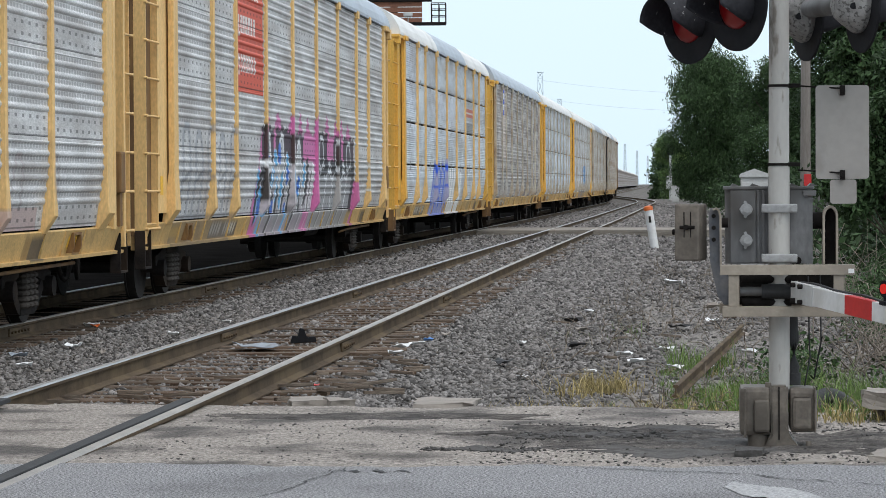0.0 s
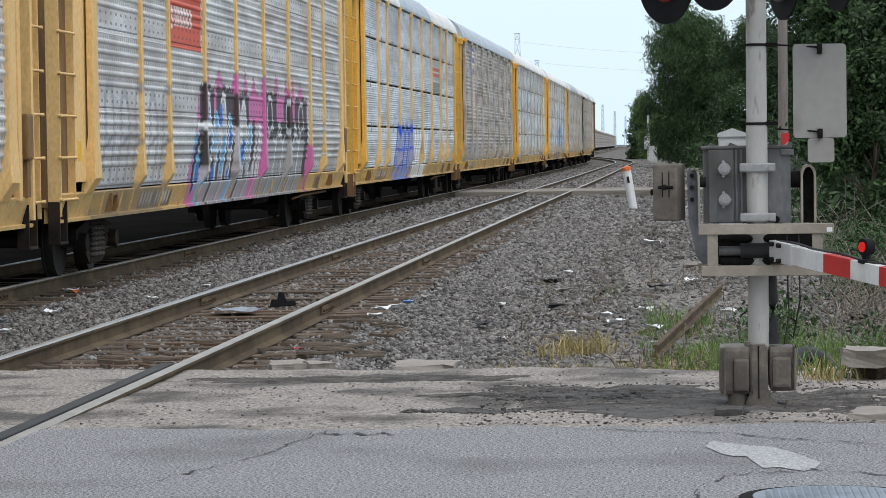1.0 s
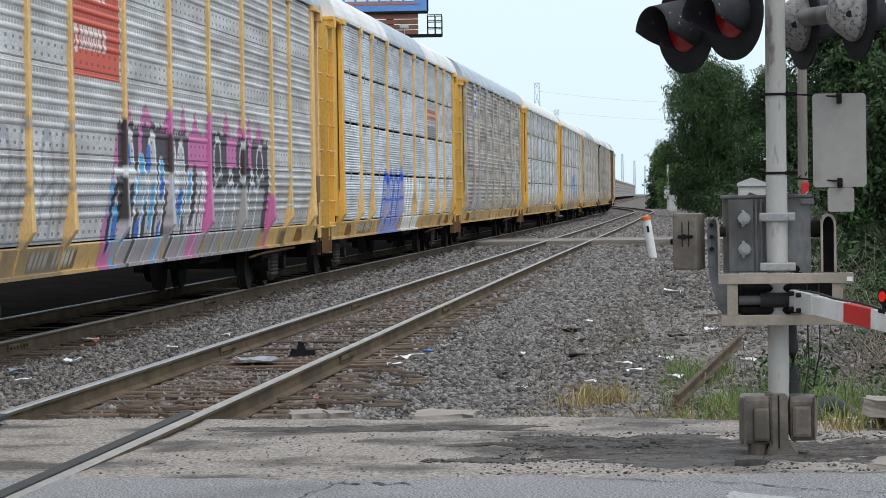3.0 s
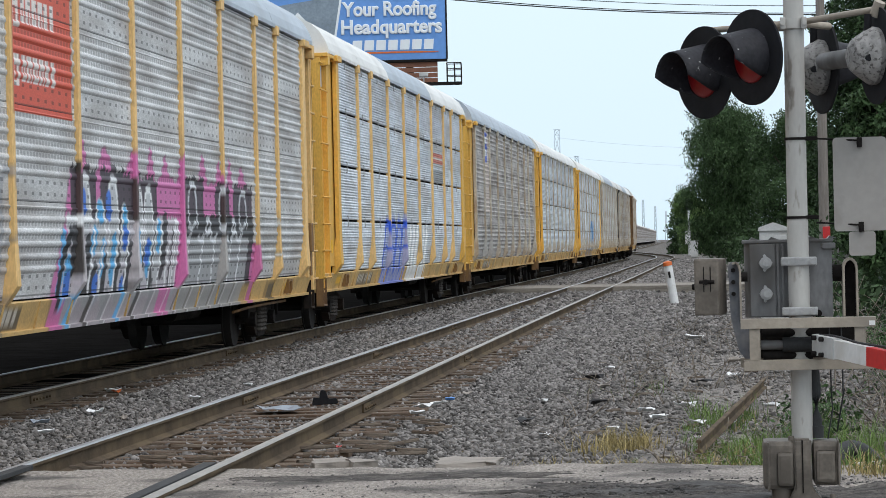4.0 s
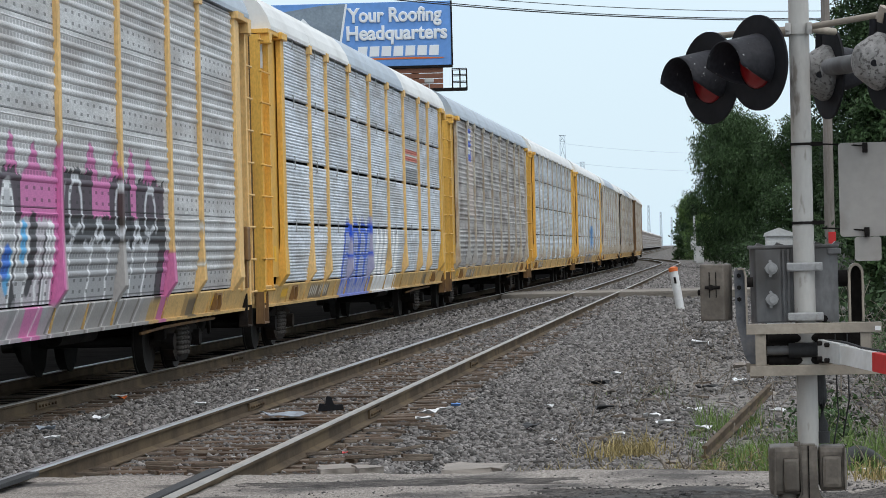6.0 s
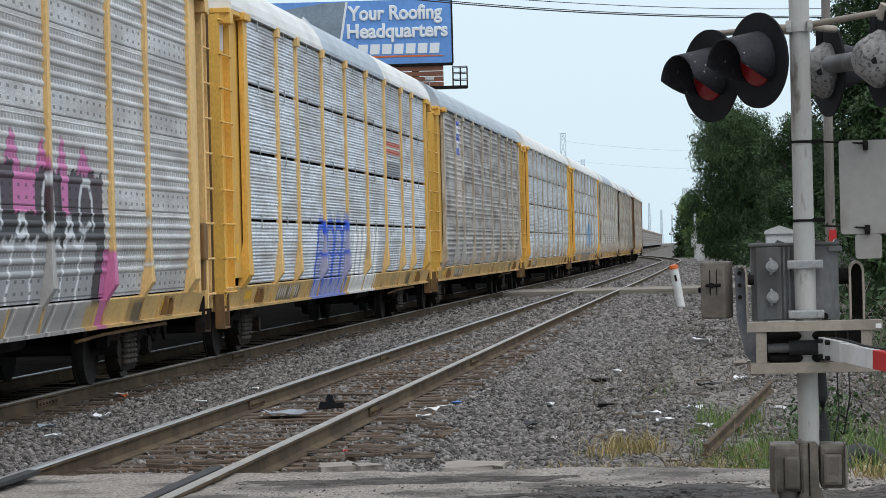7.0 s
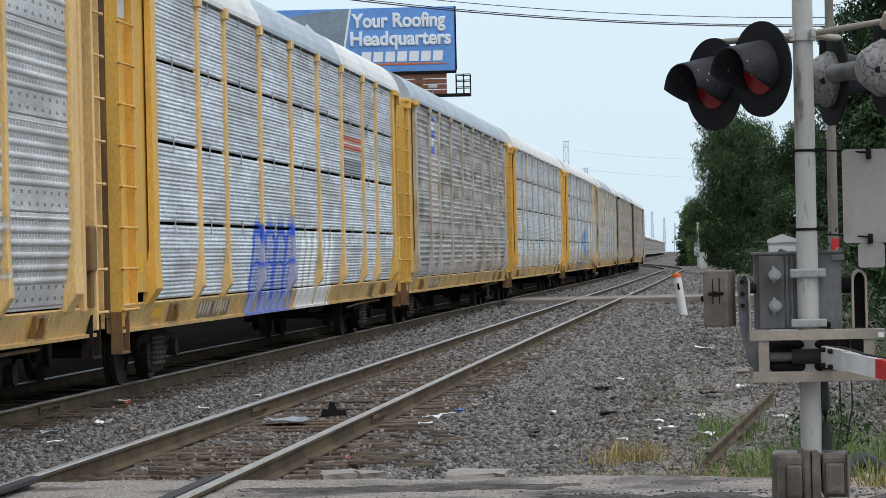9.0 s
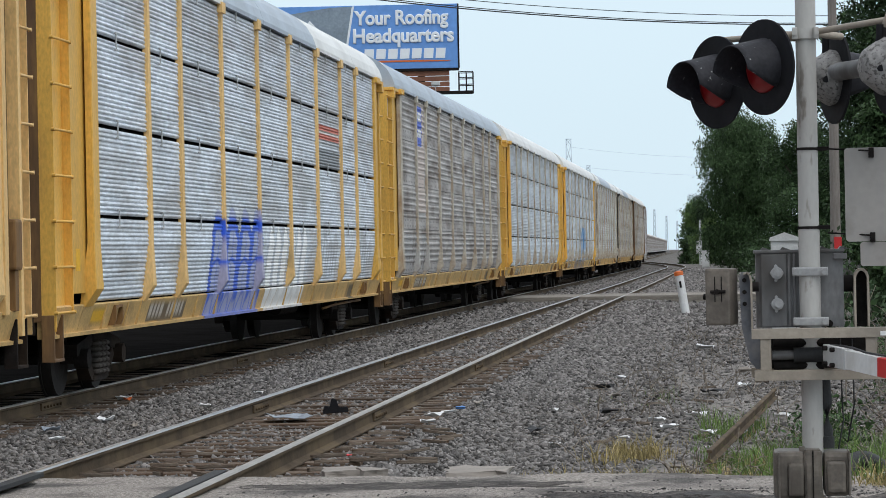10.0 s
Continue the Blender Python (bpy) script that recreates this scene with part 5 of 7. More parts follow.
    box(bm, 0.14, 0.925, MY + 0.30, MY + 0.40, 0.752, 0.81, 0.004)
    part("beam", bm, M["beam"], sig)
    for xa in (0.19, 0.80):
        bm = bmesh.new()
        box(bm, xa, xa + 0.055, MY - 0.178, MY - 0.16, 0.811, 0.996, 0.003)
        box(bm, xa + 0.055, xa + 0.063, MY - 0.178, MY + 0.3, 0.811, 0.996, 0.002)
        part("upright", bm, M["beam"], sig)
    bm = bmesh.new()
    box(bm, 0.885, 0.918, MY - 0.194, MY - 0.191, 1.006, 1.032)
    part("plate", bm, M["white_paint"], sig, "small white maker's plate")
    # shaft and buffer inside the frame
    bm = bmesh.new()
    rod(bm, (0.26, MY - 0.06, 0.895), (0.66, MY - 0.06, 0.895), 0.028, 14)
    part("shaft", bm, M["cast"], sig)
    bm = bmesh.new()
    rod(bm, (0.385, MY - 0.06, 0.895), (0.60, MY - 0.06, 0.895), 0.044, 16)
    part("sleeve", bm, M["rubber"], sig, "black rubber sleeve")
    bm = bmesh.new()
    rod(bm, (0.27, MY - 0.03, 0.965), (0.56, MY - 0.03, 0.965), 0.025, 12)
    rod(bm, (0.27, MY - 0.03, 0.835), (0.56, MY - 0.03, 0.835), 0.028, 12)
    # thin dark sheet stands in for the shaded inside of the frame
    box(bm, 0.25, 0.82, MY + 0.1, MY + 0.12, 0.81, 0.996)
    part("linkage", bm, M["dark"], sig)
    # yokes and counterweight
    bm = bmesh.new()
    prism(bm, [(0.075, 1.36), (0.09, 1.388), (0.125, 1.388), (0.150, 1.36), (0.155, 1.06), (0.205, 0.99), (0.205, 0.815), (0.165, 0.815), (0.13, 0.86), (0.085, 1.06)], "y", MY + 0.0, MY + 0.03)
    part("yoke", bm, M["yoke_paint"], sig)
    bm = bmesh.new()
    pts = [(0.098, 1.384), (0.122, 1.390), (0.141, 1.376), (0.151, 1.34), (0.153, 1.05)]
    for p, q in zip(pts[:-1], pts[1:]):
        d = (Vector(q) - Vector(p)).normalized()
        nn = Vector((d.y, -d.x)) * 0.012
        prism(bm, [(p[0], p[1]), (q[0], q[1]), (q[0] + nn.x, q[1] + nn.y), (p[0] + nn.x, p[1] + nn.y)], "y", MY - 0.06, MY + 0.03)
    part("yoke_rim", bm, M["beam"], sig)
    bm = bmesh.new()
    outer = [(0.745, 1.054), (0.745, 1.30)] + [(0.79 + 0.045 * math.cos(a) * -1, 1.34 + 0.06 * math.sin(a)) for a in np.linspace(0.2, math.pi - 0.2, 9)] + [(0.835, 1.30), (0.835, 1.054)]
    inner = [(0.79 + (x - 0.79) * 0.72, 1.054 + (z - 1.054) * 0.955) for x, z in outer]
    for i in range(len(outer) - 1):
        prism(bm, [outer[i], outer[i + 1], inner[i + 1], inner[i]], "y", MY - 0.03, MY + 0.10)
    part("yoke_rim", bm, M["beam"], sig)
    bm = bmesh.new()
    prism(bm, inner, "y", MY + 0.05, MY + 0.08)
    rod(bm, (0.69, MY + 0.1, 1.31), (0.76, MY + 0.1, 1.31), 0.05, 14)
    part("yoke", bm, M["dark"], sig)
    for z in (1.20, 1.27, 1.34):
        bm = bmesh.new()
        rod(bm, (0.105, MY - 0.02, z), (0.105, MY + 0.0, z), 0.014, 6)
        part("bolt", bm, M["dark"], sig)
    bm = bmesh.new()
    rod(bm, (0.15, MY + 0.05, 1.30), (0.19, MY + 0.05, 1.30), 0.03, 12)
    part("pivot", bm, M["dark"], sig)
    bm = bmesh.new()
    m = Matrix.Translation((-0.03, MY + 0.02, 1.245)) @ Matrix.Rotation(radians(-14), 4, "Z")
    box(bm, -0.075, 0.075, -0.10, 0.10, -0.168, 0.168, 0.012, m=m)
    cw = part("counterweight", bm, M["cast_brown"], sig, "square cast iron counterweight")
    for xx in (-0.015, 0.025):
        bm = bmesh.new()
        box(bm, xx - 0.003, xx + 0.003, -0.103, -0.099, -0.03, 0.12, m=m)
        part("slot", bm, M["dark"], cw)
    bm = bmesh.new()
    rod(bm, m @ Vector((-0.04, -0.105, 0.03)), m @ Vector((0.05, -0.105, 0.03)), 0.010, 6)
    rod(bm, m @ Vector((0.0, -0.13, 0.03)), m @ Vector((0.0, -0.09, 0.03)), 0.016, 6)
    part("slot_bolt", bm, M["dark"], cw)
    bm = bmesh.new()
    rod(bm, m @ Vector((-0.11, 0.0, 0.0)), m @ Vector((-0.07, 0.0, 0.0)), 0.018, 6)
    part("side_bolt", bm, M["dark"], cw)
    # conduit, hanging cables
    bm = bmesh.new()
    pts = [(0.565, MY + 0.02, 0.76), (0.575, MY + 0.02, 0.6), (0.578, MY + 0.02, 0.45), (0.572, MY + 0.02, 0.40)]
    tube(bm, pts, 0.033, 14)
    rod(bm, (0.572, MY + 0.02, 0.34), (0.572, MY + 0.02, 0.41), 0.045, 14)
    part("conduit", bm, M["rubber"], sig, "black flexible conduit")
    for xx, zz in ((0.665, 0.30), (0.735, 0.42)):
        bm = bmesh.new()
        tube(bm, [(xx, MY + 0.1, 0.98), (xx + 0.004, MY + 0.1, 0.6), (xx + 0.01, MY + 0.1, zz + 0.2), (xx - 0.04, MY + 0.05, zz - 0.05)], 0.005, 6)
        part("cable", bm, M["rubber"], sig)
    # split base with two terminal boxes
    bm = bmesh.new()
    col = [(-0.06, 0.345), (-0.055, 0.06), (-0.08, 0.02), (-0.09, -0.03), (0.115, -0.03), (0.10, 0.0), (0.06, 0.04), (0.045, 0.10), (0.045, 0.345)]
    prism(bm, [(MX + x, z) for x, z in col], "y", MY - 0.17, MY + 0.14)
    bmesh.ops.bevel(bm, geom=list(bm.edges), offset=0.012, segments=2, affect="EDGES")
    base = part("base", bm, M["cast_brown"], sig, "brown-grey cast base")
    bm = bmesh.new()
    box(bm, MX - 0.012, MX - 0.004, MY - 0.176, MY - 0.165, 0.03, 0.34)
    part("seam", bm, M["dark"], base)
    bm = bmesh.new()
    box(bm, MX - 0.235, MX - 0.055, MY - 0.16, MY + 0.15, 0.05, 0.335, 0.028)
    tb = part("terminal_box", bm, M["cast_brown"], sig, "cast terminal box with bolted cover")
    bm = bmesh.new()
    box(bm, MX - 0.155, MX - 0.060, MY - 0.185, MY - 0.155, 0.07, 0.27, 0.02)
    box(bm, MX - 0.212, MX - 0.198, MY - 0.175, MY + 0.0, 0.045, 0.33, 0.005)
    rod(bm, (MX - 0.07, MY - 0.1, 0.33), (MX - 0.07, MY - 0.1, 0.36), 0.02, 6)
    part("cover", bm, M["cast_brown"], tb)
    bm = bmesh.new()
    box(bm, MX + 0.055, MX + 0.215, MY - 0.15, MY + 0.13, 0.07, 0.33, 0.03)
    tb = part("terminal_box", bm, M["cast_brown"], sig, "cast terminal box with bolted cover")
    bm = bmesh.new()
    box(bm, MX + 0.07, MX + 0.185, MY - 0.175, MY - 0.145, 0.09, 0.28, 0.022)
    box(bm, MX + 0.198, MX + 0.207, MY - 0.165, MY + 0.0, 0.07, 0.335, 0.004)
    part("cover", bm, M["cast_brown"], tb)
    bm = bmesh.new()
    box(bm, MX - 0.02, MX + 0.20, MY - 0.19, MY + 0.12, -0.055, -0.015, 0.008)
    for dx in (0.02, 0.165):
        rod(bm, (MX + dx, MY - 0.14, -0.02), (MX + dx, MY - 0.14, 0.02), 0.018, 6)
    rod(bm, (MX - 0.13, MY - 0.1, -0.06), (MX - 0.13, MY - 0.1, 0.06), 0.06, 12)
    part("foot", bm, M["cast_brown"], sig)
    # gate arm
    arm_m = Matrix.Translation((0.595, 16.30, 0.895)) @ Matrix.Rotation(radians(-72.0), 4, "Z") @ Matrix.Rotation(radians(2.7), 4, "Y")
    bm = bmesh.new()
    box(bm, -0.05, 0.30, -0.03, 0.03, -0.060, 0.062, 0.004)
    arm = part("gate_arm", bm, M["cabinet"], sig, "red and white striped gate arm")
    arm.matrix_basis = arm_m
    for x in (0.02, 0.14):
        for z in (-0.045, 0.045):
            bm = bmesh.new()
            rod(bm, (x, -0.055, z), (x, -0.03, z), 0.014, 6)
            part("bolt", bm, M["dark"], arm)
    for k in range(20):
        bm = bmesh.new()
        x0 = 0.30 + 0.406 * (k + 0.25) if k else 0.30
        x1 = 0.30 + 0.406 * (k + 1.25)
        h = 0.054 - 0.0008 * k
        box(bm, x0, x1, -0.025, 0.025, -h, h, 0.003)
        part("stripe", bm, M["red_paint"] if k % 2 else M["white_paint"], arm)
    bm = bmesh.new()
    tube(bm, [(k * 0.2, 0.01 * math.sin(k * 1.7), 0.060 - 0.0006 * k + 0.012 * abs(math.sin(k * 0.9))) for k in range(36)], 0.007, 6)
    part("arm_cable", bm, M["rubber"], arm)
    bm = bmesh.new()
    disc(bm, (1.38, 0.0, 0.135), (0.25, -0.97, 0), 0.046, 0.05, 24)
    rod(bm, (1.38, 0.0, 0.05), (1.38, 0, 0.10), 0.025, 10)
    box(bm, 1.34, 1.42, -0.035, 0.035, 0.045, 0.07, 0.006)
    lampm = part("arm_lamp", bm, M["black"], arm, "small black gate lamp")
    bm = bmesh.new()
    disc(bm, (1.38 + 0.25 * 0.028, -0.97 * 0.028, 0.135), (0.25, -0.97, 0), 0.027, 0.012, 24)
    part("lens", bm, M["lens_small"], lampm, "lit red lens")
    return sig


M["galv_bolt"] = mat("zinc_steel", (0.33, 0.325, 0.32), 0.45, metal=0.45, vary=0.15, scale=6, fine=50, bump=0.1)
make_signal()


# ---- plants ----
def brush(name, regions, n, label, seed):
    """Bare tangled twigs."""
    rng = random.Random(seed)
    bm = bmesh.new()
    for _ in range(n):
        x0, x1, y0, y1, h = rng.choice(regions)
        x, y = rng.uniform(x0, x1), rng.uniform(y0, y1)
        p = Vector((x, y, ground_z(x, y)))
        d = Vector((rng.uniform(-1, 1), rng.uniform(-1, 1), rng.uniform(0.3, 1.4))).normalized()
        r = rng.uniform(0.004, 0.011)
        for k in range(3):
            q = p + d * h * rng.uniform(0.25, 0.5)
            rod(bm, p, q, r, 4, r * 0.7)
            p, r = q, r * 0.7
            d = (d + Vector((rng.uniform(-0.5, 0.5), rng.uniform(-0.5, 0.5), rng.uniform(-0.6, 0.15)))).normalized()
    tagged(part(name, bm, M["twig"]), label, "twigs", kind="stuff")



def leaves(name, n, blobs, size, material, seed, droop=0.0, gap=0.0, slim=0.45):
    """A crown of many separate leaf sprays spread through overlapping lobes, with gaps."""
    rng = np.random.default_rng(seed)
    b = np.array(blobs, float)
    vol = b[:, 3] * b[:, 4] * b[:, 5]
    which = rng.choice(len(b), n, p=vol ** 0.75 / (vol ** 0.75).sum())
    d = rng.normal(size=(n, 3))
    d /= np.linalg.norm(d, axis=1, keepdims=True)
    lump = 1 + 0.22 * np.sin(d[:, 0] * 7 + which) * np.sin(d[:, 2] * 6 + which * 2.1) + 0.15 * np.sin(d[:, 1] * 13 + d[:, 2] * 11 + which)
    rad = rng.uniform(0, 1, n) ** 0.33 * lump
    p = b[which, :3] + d * rad[:, None] * b[which, 3:6]
    if gap:
        s = np.sin(p[:, 0] * 2.1 + 1.7 * np.sin(p[:, 2] * 1.3)) * np.sin(p[:, 1] * 1.9 + p[:, 2] * 1.1)
        p = p[s < 1 - gap]
    n = len(p)
    f = rng.normal(size=(n, 3))
    f[:, 2] -= droop
    f /= np.linalg.norm(f, axis=1, keepdims=True)
    g = np.cross(f, rng.normal(size=(n, 3)))
    g /= np.linalg.norm(g, axis=1, keepdims=True)
    h = np.cross(f, g)
    L = size * rng.uniform(0.6, 1.4, n)[:, None]
    w = L * slim
    v = np.stack([p, p + f * L * 0.45 + g * w * 0.5 + h * w * 0.15, p + f * L, p + f * L * 0.45 - g * w * 0.5 + h * w * 0.15], 1).reshape(-1, 3)
    me = bpy.data.meshes.new(name)
    me.vertices.add(n * 4)
    me.vertices.foreach_set("co", v.reshape(-1))
    me.loops.add(n * 4)
    me.loops.foreach_set("vertex_index", np.arange(n * 4, dtype=np.int32))
    me.polygons.add(n)
    me.polygons.foreach_set("loop_start", np.arange(0, n * 4, 4, dtype=np.int32))
    me.update(calc_edges=True)
    me.materials.append(material)
    return new(name, me)


def make_tree(x, y, h, w, seed, n, size, material, label, droop=0.3, low=0.12, lobes=26, depth=None, heavy=0.0, slim=0.45):
    rng = random.Random(seed)
    z0 = ground_z(x, y) - 0.05
    t = thing("tree", pose(x, y, z0), label, "tree")
    depth = depth or w
    bm = bmesh.new()
    tr = 0.022 * h
    prev, pr = Vector((0, 0, 0)), tr
    spine = [prev]
    for k in range(1, 7):
        q = Vector((rng.uniform(-0.03, 0.03) * h, rng.uniform(-0.03, 0.03) * h, h * 0.85 * k / 6))
        r = tr * (1 - 0.85 * k / 6)
        rod(bm, prev, q, pr, 10, r)
        prev, pr = q, r
        spine.append(q)
    blobs = []
    for k in range(lobes):
        u = low + (0.93 - low) * (k + rng.uniform(0, 1)) / lobes
        prof = math.sin(math.pi * min(1, max(0.1, (u - low * 0.4) / (1.02 - low * 0.4)))) ** 0.55 * (1 - heavy + heavy * 1.6 * u)
        a = rng.uniform(0, 2 * math.pi)
        rr = rng.uniform(0.35, 1.0) * prof
        c = Vector((math.cos(a) * rr * w * 0.38, math.sin(a) * rr * depth * 0.38, u * h))
        s = spine[min(6, max(1, int(u * 6)))]
        rod(bm, s * 0.9, c, tr * 0.3, 6, tr * 0.06)
        q = w * rng.uniform(0.13, 0.22)
        blobs.append((*c, q, q, q * rng.uniform(0.6, 0.9)))
    part("trunk", bm, M["bark"], t)
    c = leaves("crown", n, blobs, size, material, seed, droop, 0.15, slim)
    c.parent = t
    return t


make_tree(1.1, 200, 11.6, 8.8, 11, 120000, 0.22, M["leaf"], "large dark green leafy tree beside the railway", droop=1.6, low=0.08, lobes=46, heavy=0.45, slim=0.28)
make_tree(-2.3, 322, 7.2, 6.2, 12, 26000, 0.24, M["leaf_light"], "small bright green tree beside the railway", low=0.05)
make_tree(-3.6, 330, 5.6, 5.5, 13, 6000, 0.40, M["leaf"], "small distant green tree", low=0.05)
make_tree(4.9, 172, 9.6, 6.5, 14, 50000, 0.17, M["leaf"], "dark green tree in the row beside the railway", low=0.06)
make_tree(5.5, 84, 14.5, 6.4, 15, 110000, 0.13, M["leaf_dark"], "tall green tree with feathery leaves", low=0.10, lobes=34)
make_tree(8.8, 122, 12.5, 8.0, 16, 50000, 0.19, M["leaf_dark"], "tall dark green tree in the row", low=0.06)
make_tree(3.9, 62, 5.2, 2.6, 17, 26000, 0.14, M["leaf"], "young sumac tree with feathery light leaves", low=0.06)
make_tree(3.15, 44, 3.3, 1.9, 18, 24000, 0.11, M["leaf"], "dense dark green shrub beside the track", low=0.03)
make_tree(4.3, 52, 4.6, 2.6, 19, 24000, 0.13, M["leaf_dark"], "dark green shrub beside the track", low=0.03)
make_tree(10.0, 240, 11.0, 12.0, 20, 9000, 0.5, M["leaf_dark"], "dark green tree in the row", low=0.03)


def undergrowth(name, boxes, n, size, material, label, seed):
    rng = random.Random(seed)
    blobs = []
    for x0, x1, y0, y1, h, k in boxes:
        for _ in range(k):
            x, y = rng.uniform(x0, x1), rng.uniform(y0, y1)
            r = h * rng.uniform(0.35, 0.7)
            blobs.append((x, y, ground_z(x, y) + r * 0.7, r, r, r))
    o = leaves(name, n, blobs, size, material, seed, -0.3, 0.0)
    tagged(o, label, "shrubs", kind="stuff")


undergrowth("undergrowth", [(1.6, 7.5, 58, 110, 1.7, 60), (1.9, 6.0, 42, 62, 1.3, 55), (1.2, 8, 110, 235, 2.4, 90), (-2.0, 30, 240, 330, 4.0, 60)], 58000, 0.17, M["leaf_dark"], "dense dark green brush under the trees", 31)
# added unseen brush closes off the dark view under the train
undergrowth("lineside_brush", [(-27, -21, 5, 260, 1.5, 160)], 16000, 0.38, M["leaf_dark"], "unseen dark green brush added beyond the train", 32)
undergrowth("weeds", [(1.4, 2.6, 22.5, 27, 0.30, 16), (1.9, 4.6, 30, 46, 0.8, 24), (0.78, 1.15, 23.5, 25.5, 0.5, 7)], 15000, 0.055, M["leaf"], "tall green leafy weeds behind the signal", 33)
brush("dead_brush", [(1.3, 4.8, 26, 46, 1.2), (1.5, 3.0, 24, 30, 0.8)], 420, "tangled bare grey-brown twigs behind the signal", 34)
brush("ground_twigs", [(-1.6, 1.0, 24, 42, 0.30), (-1.2, 1.2, 30, 60, 0.4), (-0.5, 1.6, 20, 24, 0.25)], 420, "thin dry twigs lying on the gravel", 35)
# added bank; its dark colour stands in for shade between the brush
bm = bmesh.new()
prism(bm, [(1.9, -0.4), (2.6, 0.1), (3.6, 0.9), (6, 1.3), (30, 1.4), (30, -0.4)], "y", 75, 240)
tagged(part("right_bank", bm, M["bank"]), "dark bank added behind the brush below the trees", "bank", kind="structure")


def grass(name, spots, material, label, seed):
    """Tufts of separate blades. spots: x, y, spread, blades, height."""
    rng = np.random.default_rng(seed)
    V, n = [], 0
    for x, y, spread, count, h in spots:
        a = rng.normal(size=(count, 2)) * spread
        px, py = x + a[:, 0], y + a[:, 1] * 1.5
        for u, w in zip(px, py):
            z = ground_z(u, w) - 0.01
            L = h * (0.25 + 1.1 * rng.uniform(0, 1) ** 1.8)
            d = rng.uniform(0, 2 * math.pi)
            b = L * rng.uniform(0.15, 1.1)
            s = rng.uniform(0.0016, 0.004)
            dx, dy = math.cos(d), math.sin(d)
            V += [(u - s, w, z), (u + s, w, z), (u + dx * b * 0.35 + s * 0.8, w + dy * b * 0.35, z + L * 0.62), (u + dx * b * 0.35 - s * 0.8, w + dy * b * 0.35, z + L * 0.62), (u + dx * b, w + dy * b, z + L * 0.95)]
            n += 1
    F = []
    for k in range(n):
        q = 5 * k
        F += [(q, q + 1, q + 2, q + 3), (q + 3, q + 2, q + 4)]
    tagged(part(name, (V, F), material), label, "grass", kind="stuff")


rg = random.Random(77)


def tufts(k, x, dx, y, dy, spread, blades, h):
    return [(x + rg.gauss(0, dx), y + rg.gauss(0, dy), spread * rg.uniform(0.5, 1.4), int(blades * rg.uniform(0.3, 1.3)), h * rg.uniform(0.5, 1.3)) for _ in range(k)]


spots = tufts(32, 0.30, 0.24, 23.2, 0.8, 0.08, 60, 0.22) + tufts(14, 0.02, 0.16, 27.9, 0.8, 0.09, 50, 0.22)
spots += tufts(36, 1.25, 0.35, 21.6, 0.9, 0.10, 55, 0.30) + tufts(5, 0.98, 0.12, 24.3, 0.5, 0.08, 40, 0.42)
spots += tufts(6, 0.95, 0.12, 19.2, 0.3, 0.06, 40, 0.15) + tufts(6, -0.9, 0.3, 33.5, 1.0, 0.1, 26, 0.12) + tufts(9, -0.05, 0.35, 21.4, 0.4, 0.07, 30, 0.17)
grass("green_grass", spots, M["grass"], "fresh green grass and weeds in tufts", 41)
spots = tufts(26, -0.84, 0.17, 24.3, 0.45, 0.07, 55, 0.17) + tufts(40, -0.40, 0.42, 21.0, 0.45, 0.07, 34, 0.15)
spots += tufts(8, -1.15, 0.3, 20.9, 0.3, 0.05, 9, 0.18) + tufts(10, 1.05, 0.14, 18.8, 0.25, 0.06, 34, 0.13) + tufts(14, 0.2, 0.3, 22.2, 0.6, 0.08, 26, 0.17)
spots += tufts(8, 0.0, 0.3, 26.5, 1.5, 0.08, 20, 0.14) + tufts(10, 1.35, 0.3, 20.0, 0.4, 0.08, 26, 0.16)
grass("dry_grass", spots, M["dry_grass"], "dry yellow grass in thin tufts", 42)


# ---- planked crossing, posts, cabinets and poles along the line ----
def make_plank_crossing():
    t = thing("timber_crossing", Matrix(), "weathered pale timber crossing laid over the tracks", "crossing", kind="structure")
    bm = bmesh.new()
    box(bm, -7.3, 2.2, -0.42, 0.42, -0.30, 0.0, 0.02)
    p = part("plank", bm, M["wood"], t)
    p.matrix_basis = Matrix.Translation((0, 92.6, 0.0))
    for k in range(1, 6):
        again(p, Matrix.Translation((0.1 * (k % 2), 92.6 + k * 0.9, 0.003 * (k % 3))))


make_plank_crossing()


def make_marker_post():
    t = thing("marker_post", pose(-1.12, 77.0, ground_z(-1.1, 77) - 0.05, 0, -9, 0), "white plastic marker post with an orange band, leaning", "post")
    bm = bmesh.new()
    rod(bm, (0, 0, 0), (0, 0, 1.16), 0.118, 20)
    rod(bm, (0, 0, 0.60), (0, 0, 0.615), 0.121, 20)
    part("post", bm, M["white_paint"], t)
    bm = bmesh.new()
    rod(bm, (0, 0, 1.16), (0, 0, 1.26), 0.128, 20)
    rod(bm, (0, 0, 1.26), (0, 0, 1.29), 0.128, 20, 0.06)
    part("cap", bm, M["orange"], t, "orange top band")
    bm = bmesh.new()
    box(bm, -0.03, 0.03, -0.126, -0.116, 0.82, 1.0)
    part("label_strip", bm, M["dark"], t)


make_marker_post()

bm = bmesh.new()
n = len(RAIL)
loose = thing("loose_rail", pose(-0.16, 21.9, -0.055, 0.3, 3, -4.4), "rusty length of rail lying in the weeds", "rail")
prism(bm, [(x * 0.58, z * 0.58) for x, z in RAIL], "y", 0, 8.6)
part("rail_length", bm, M["rail_side"], loose)

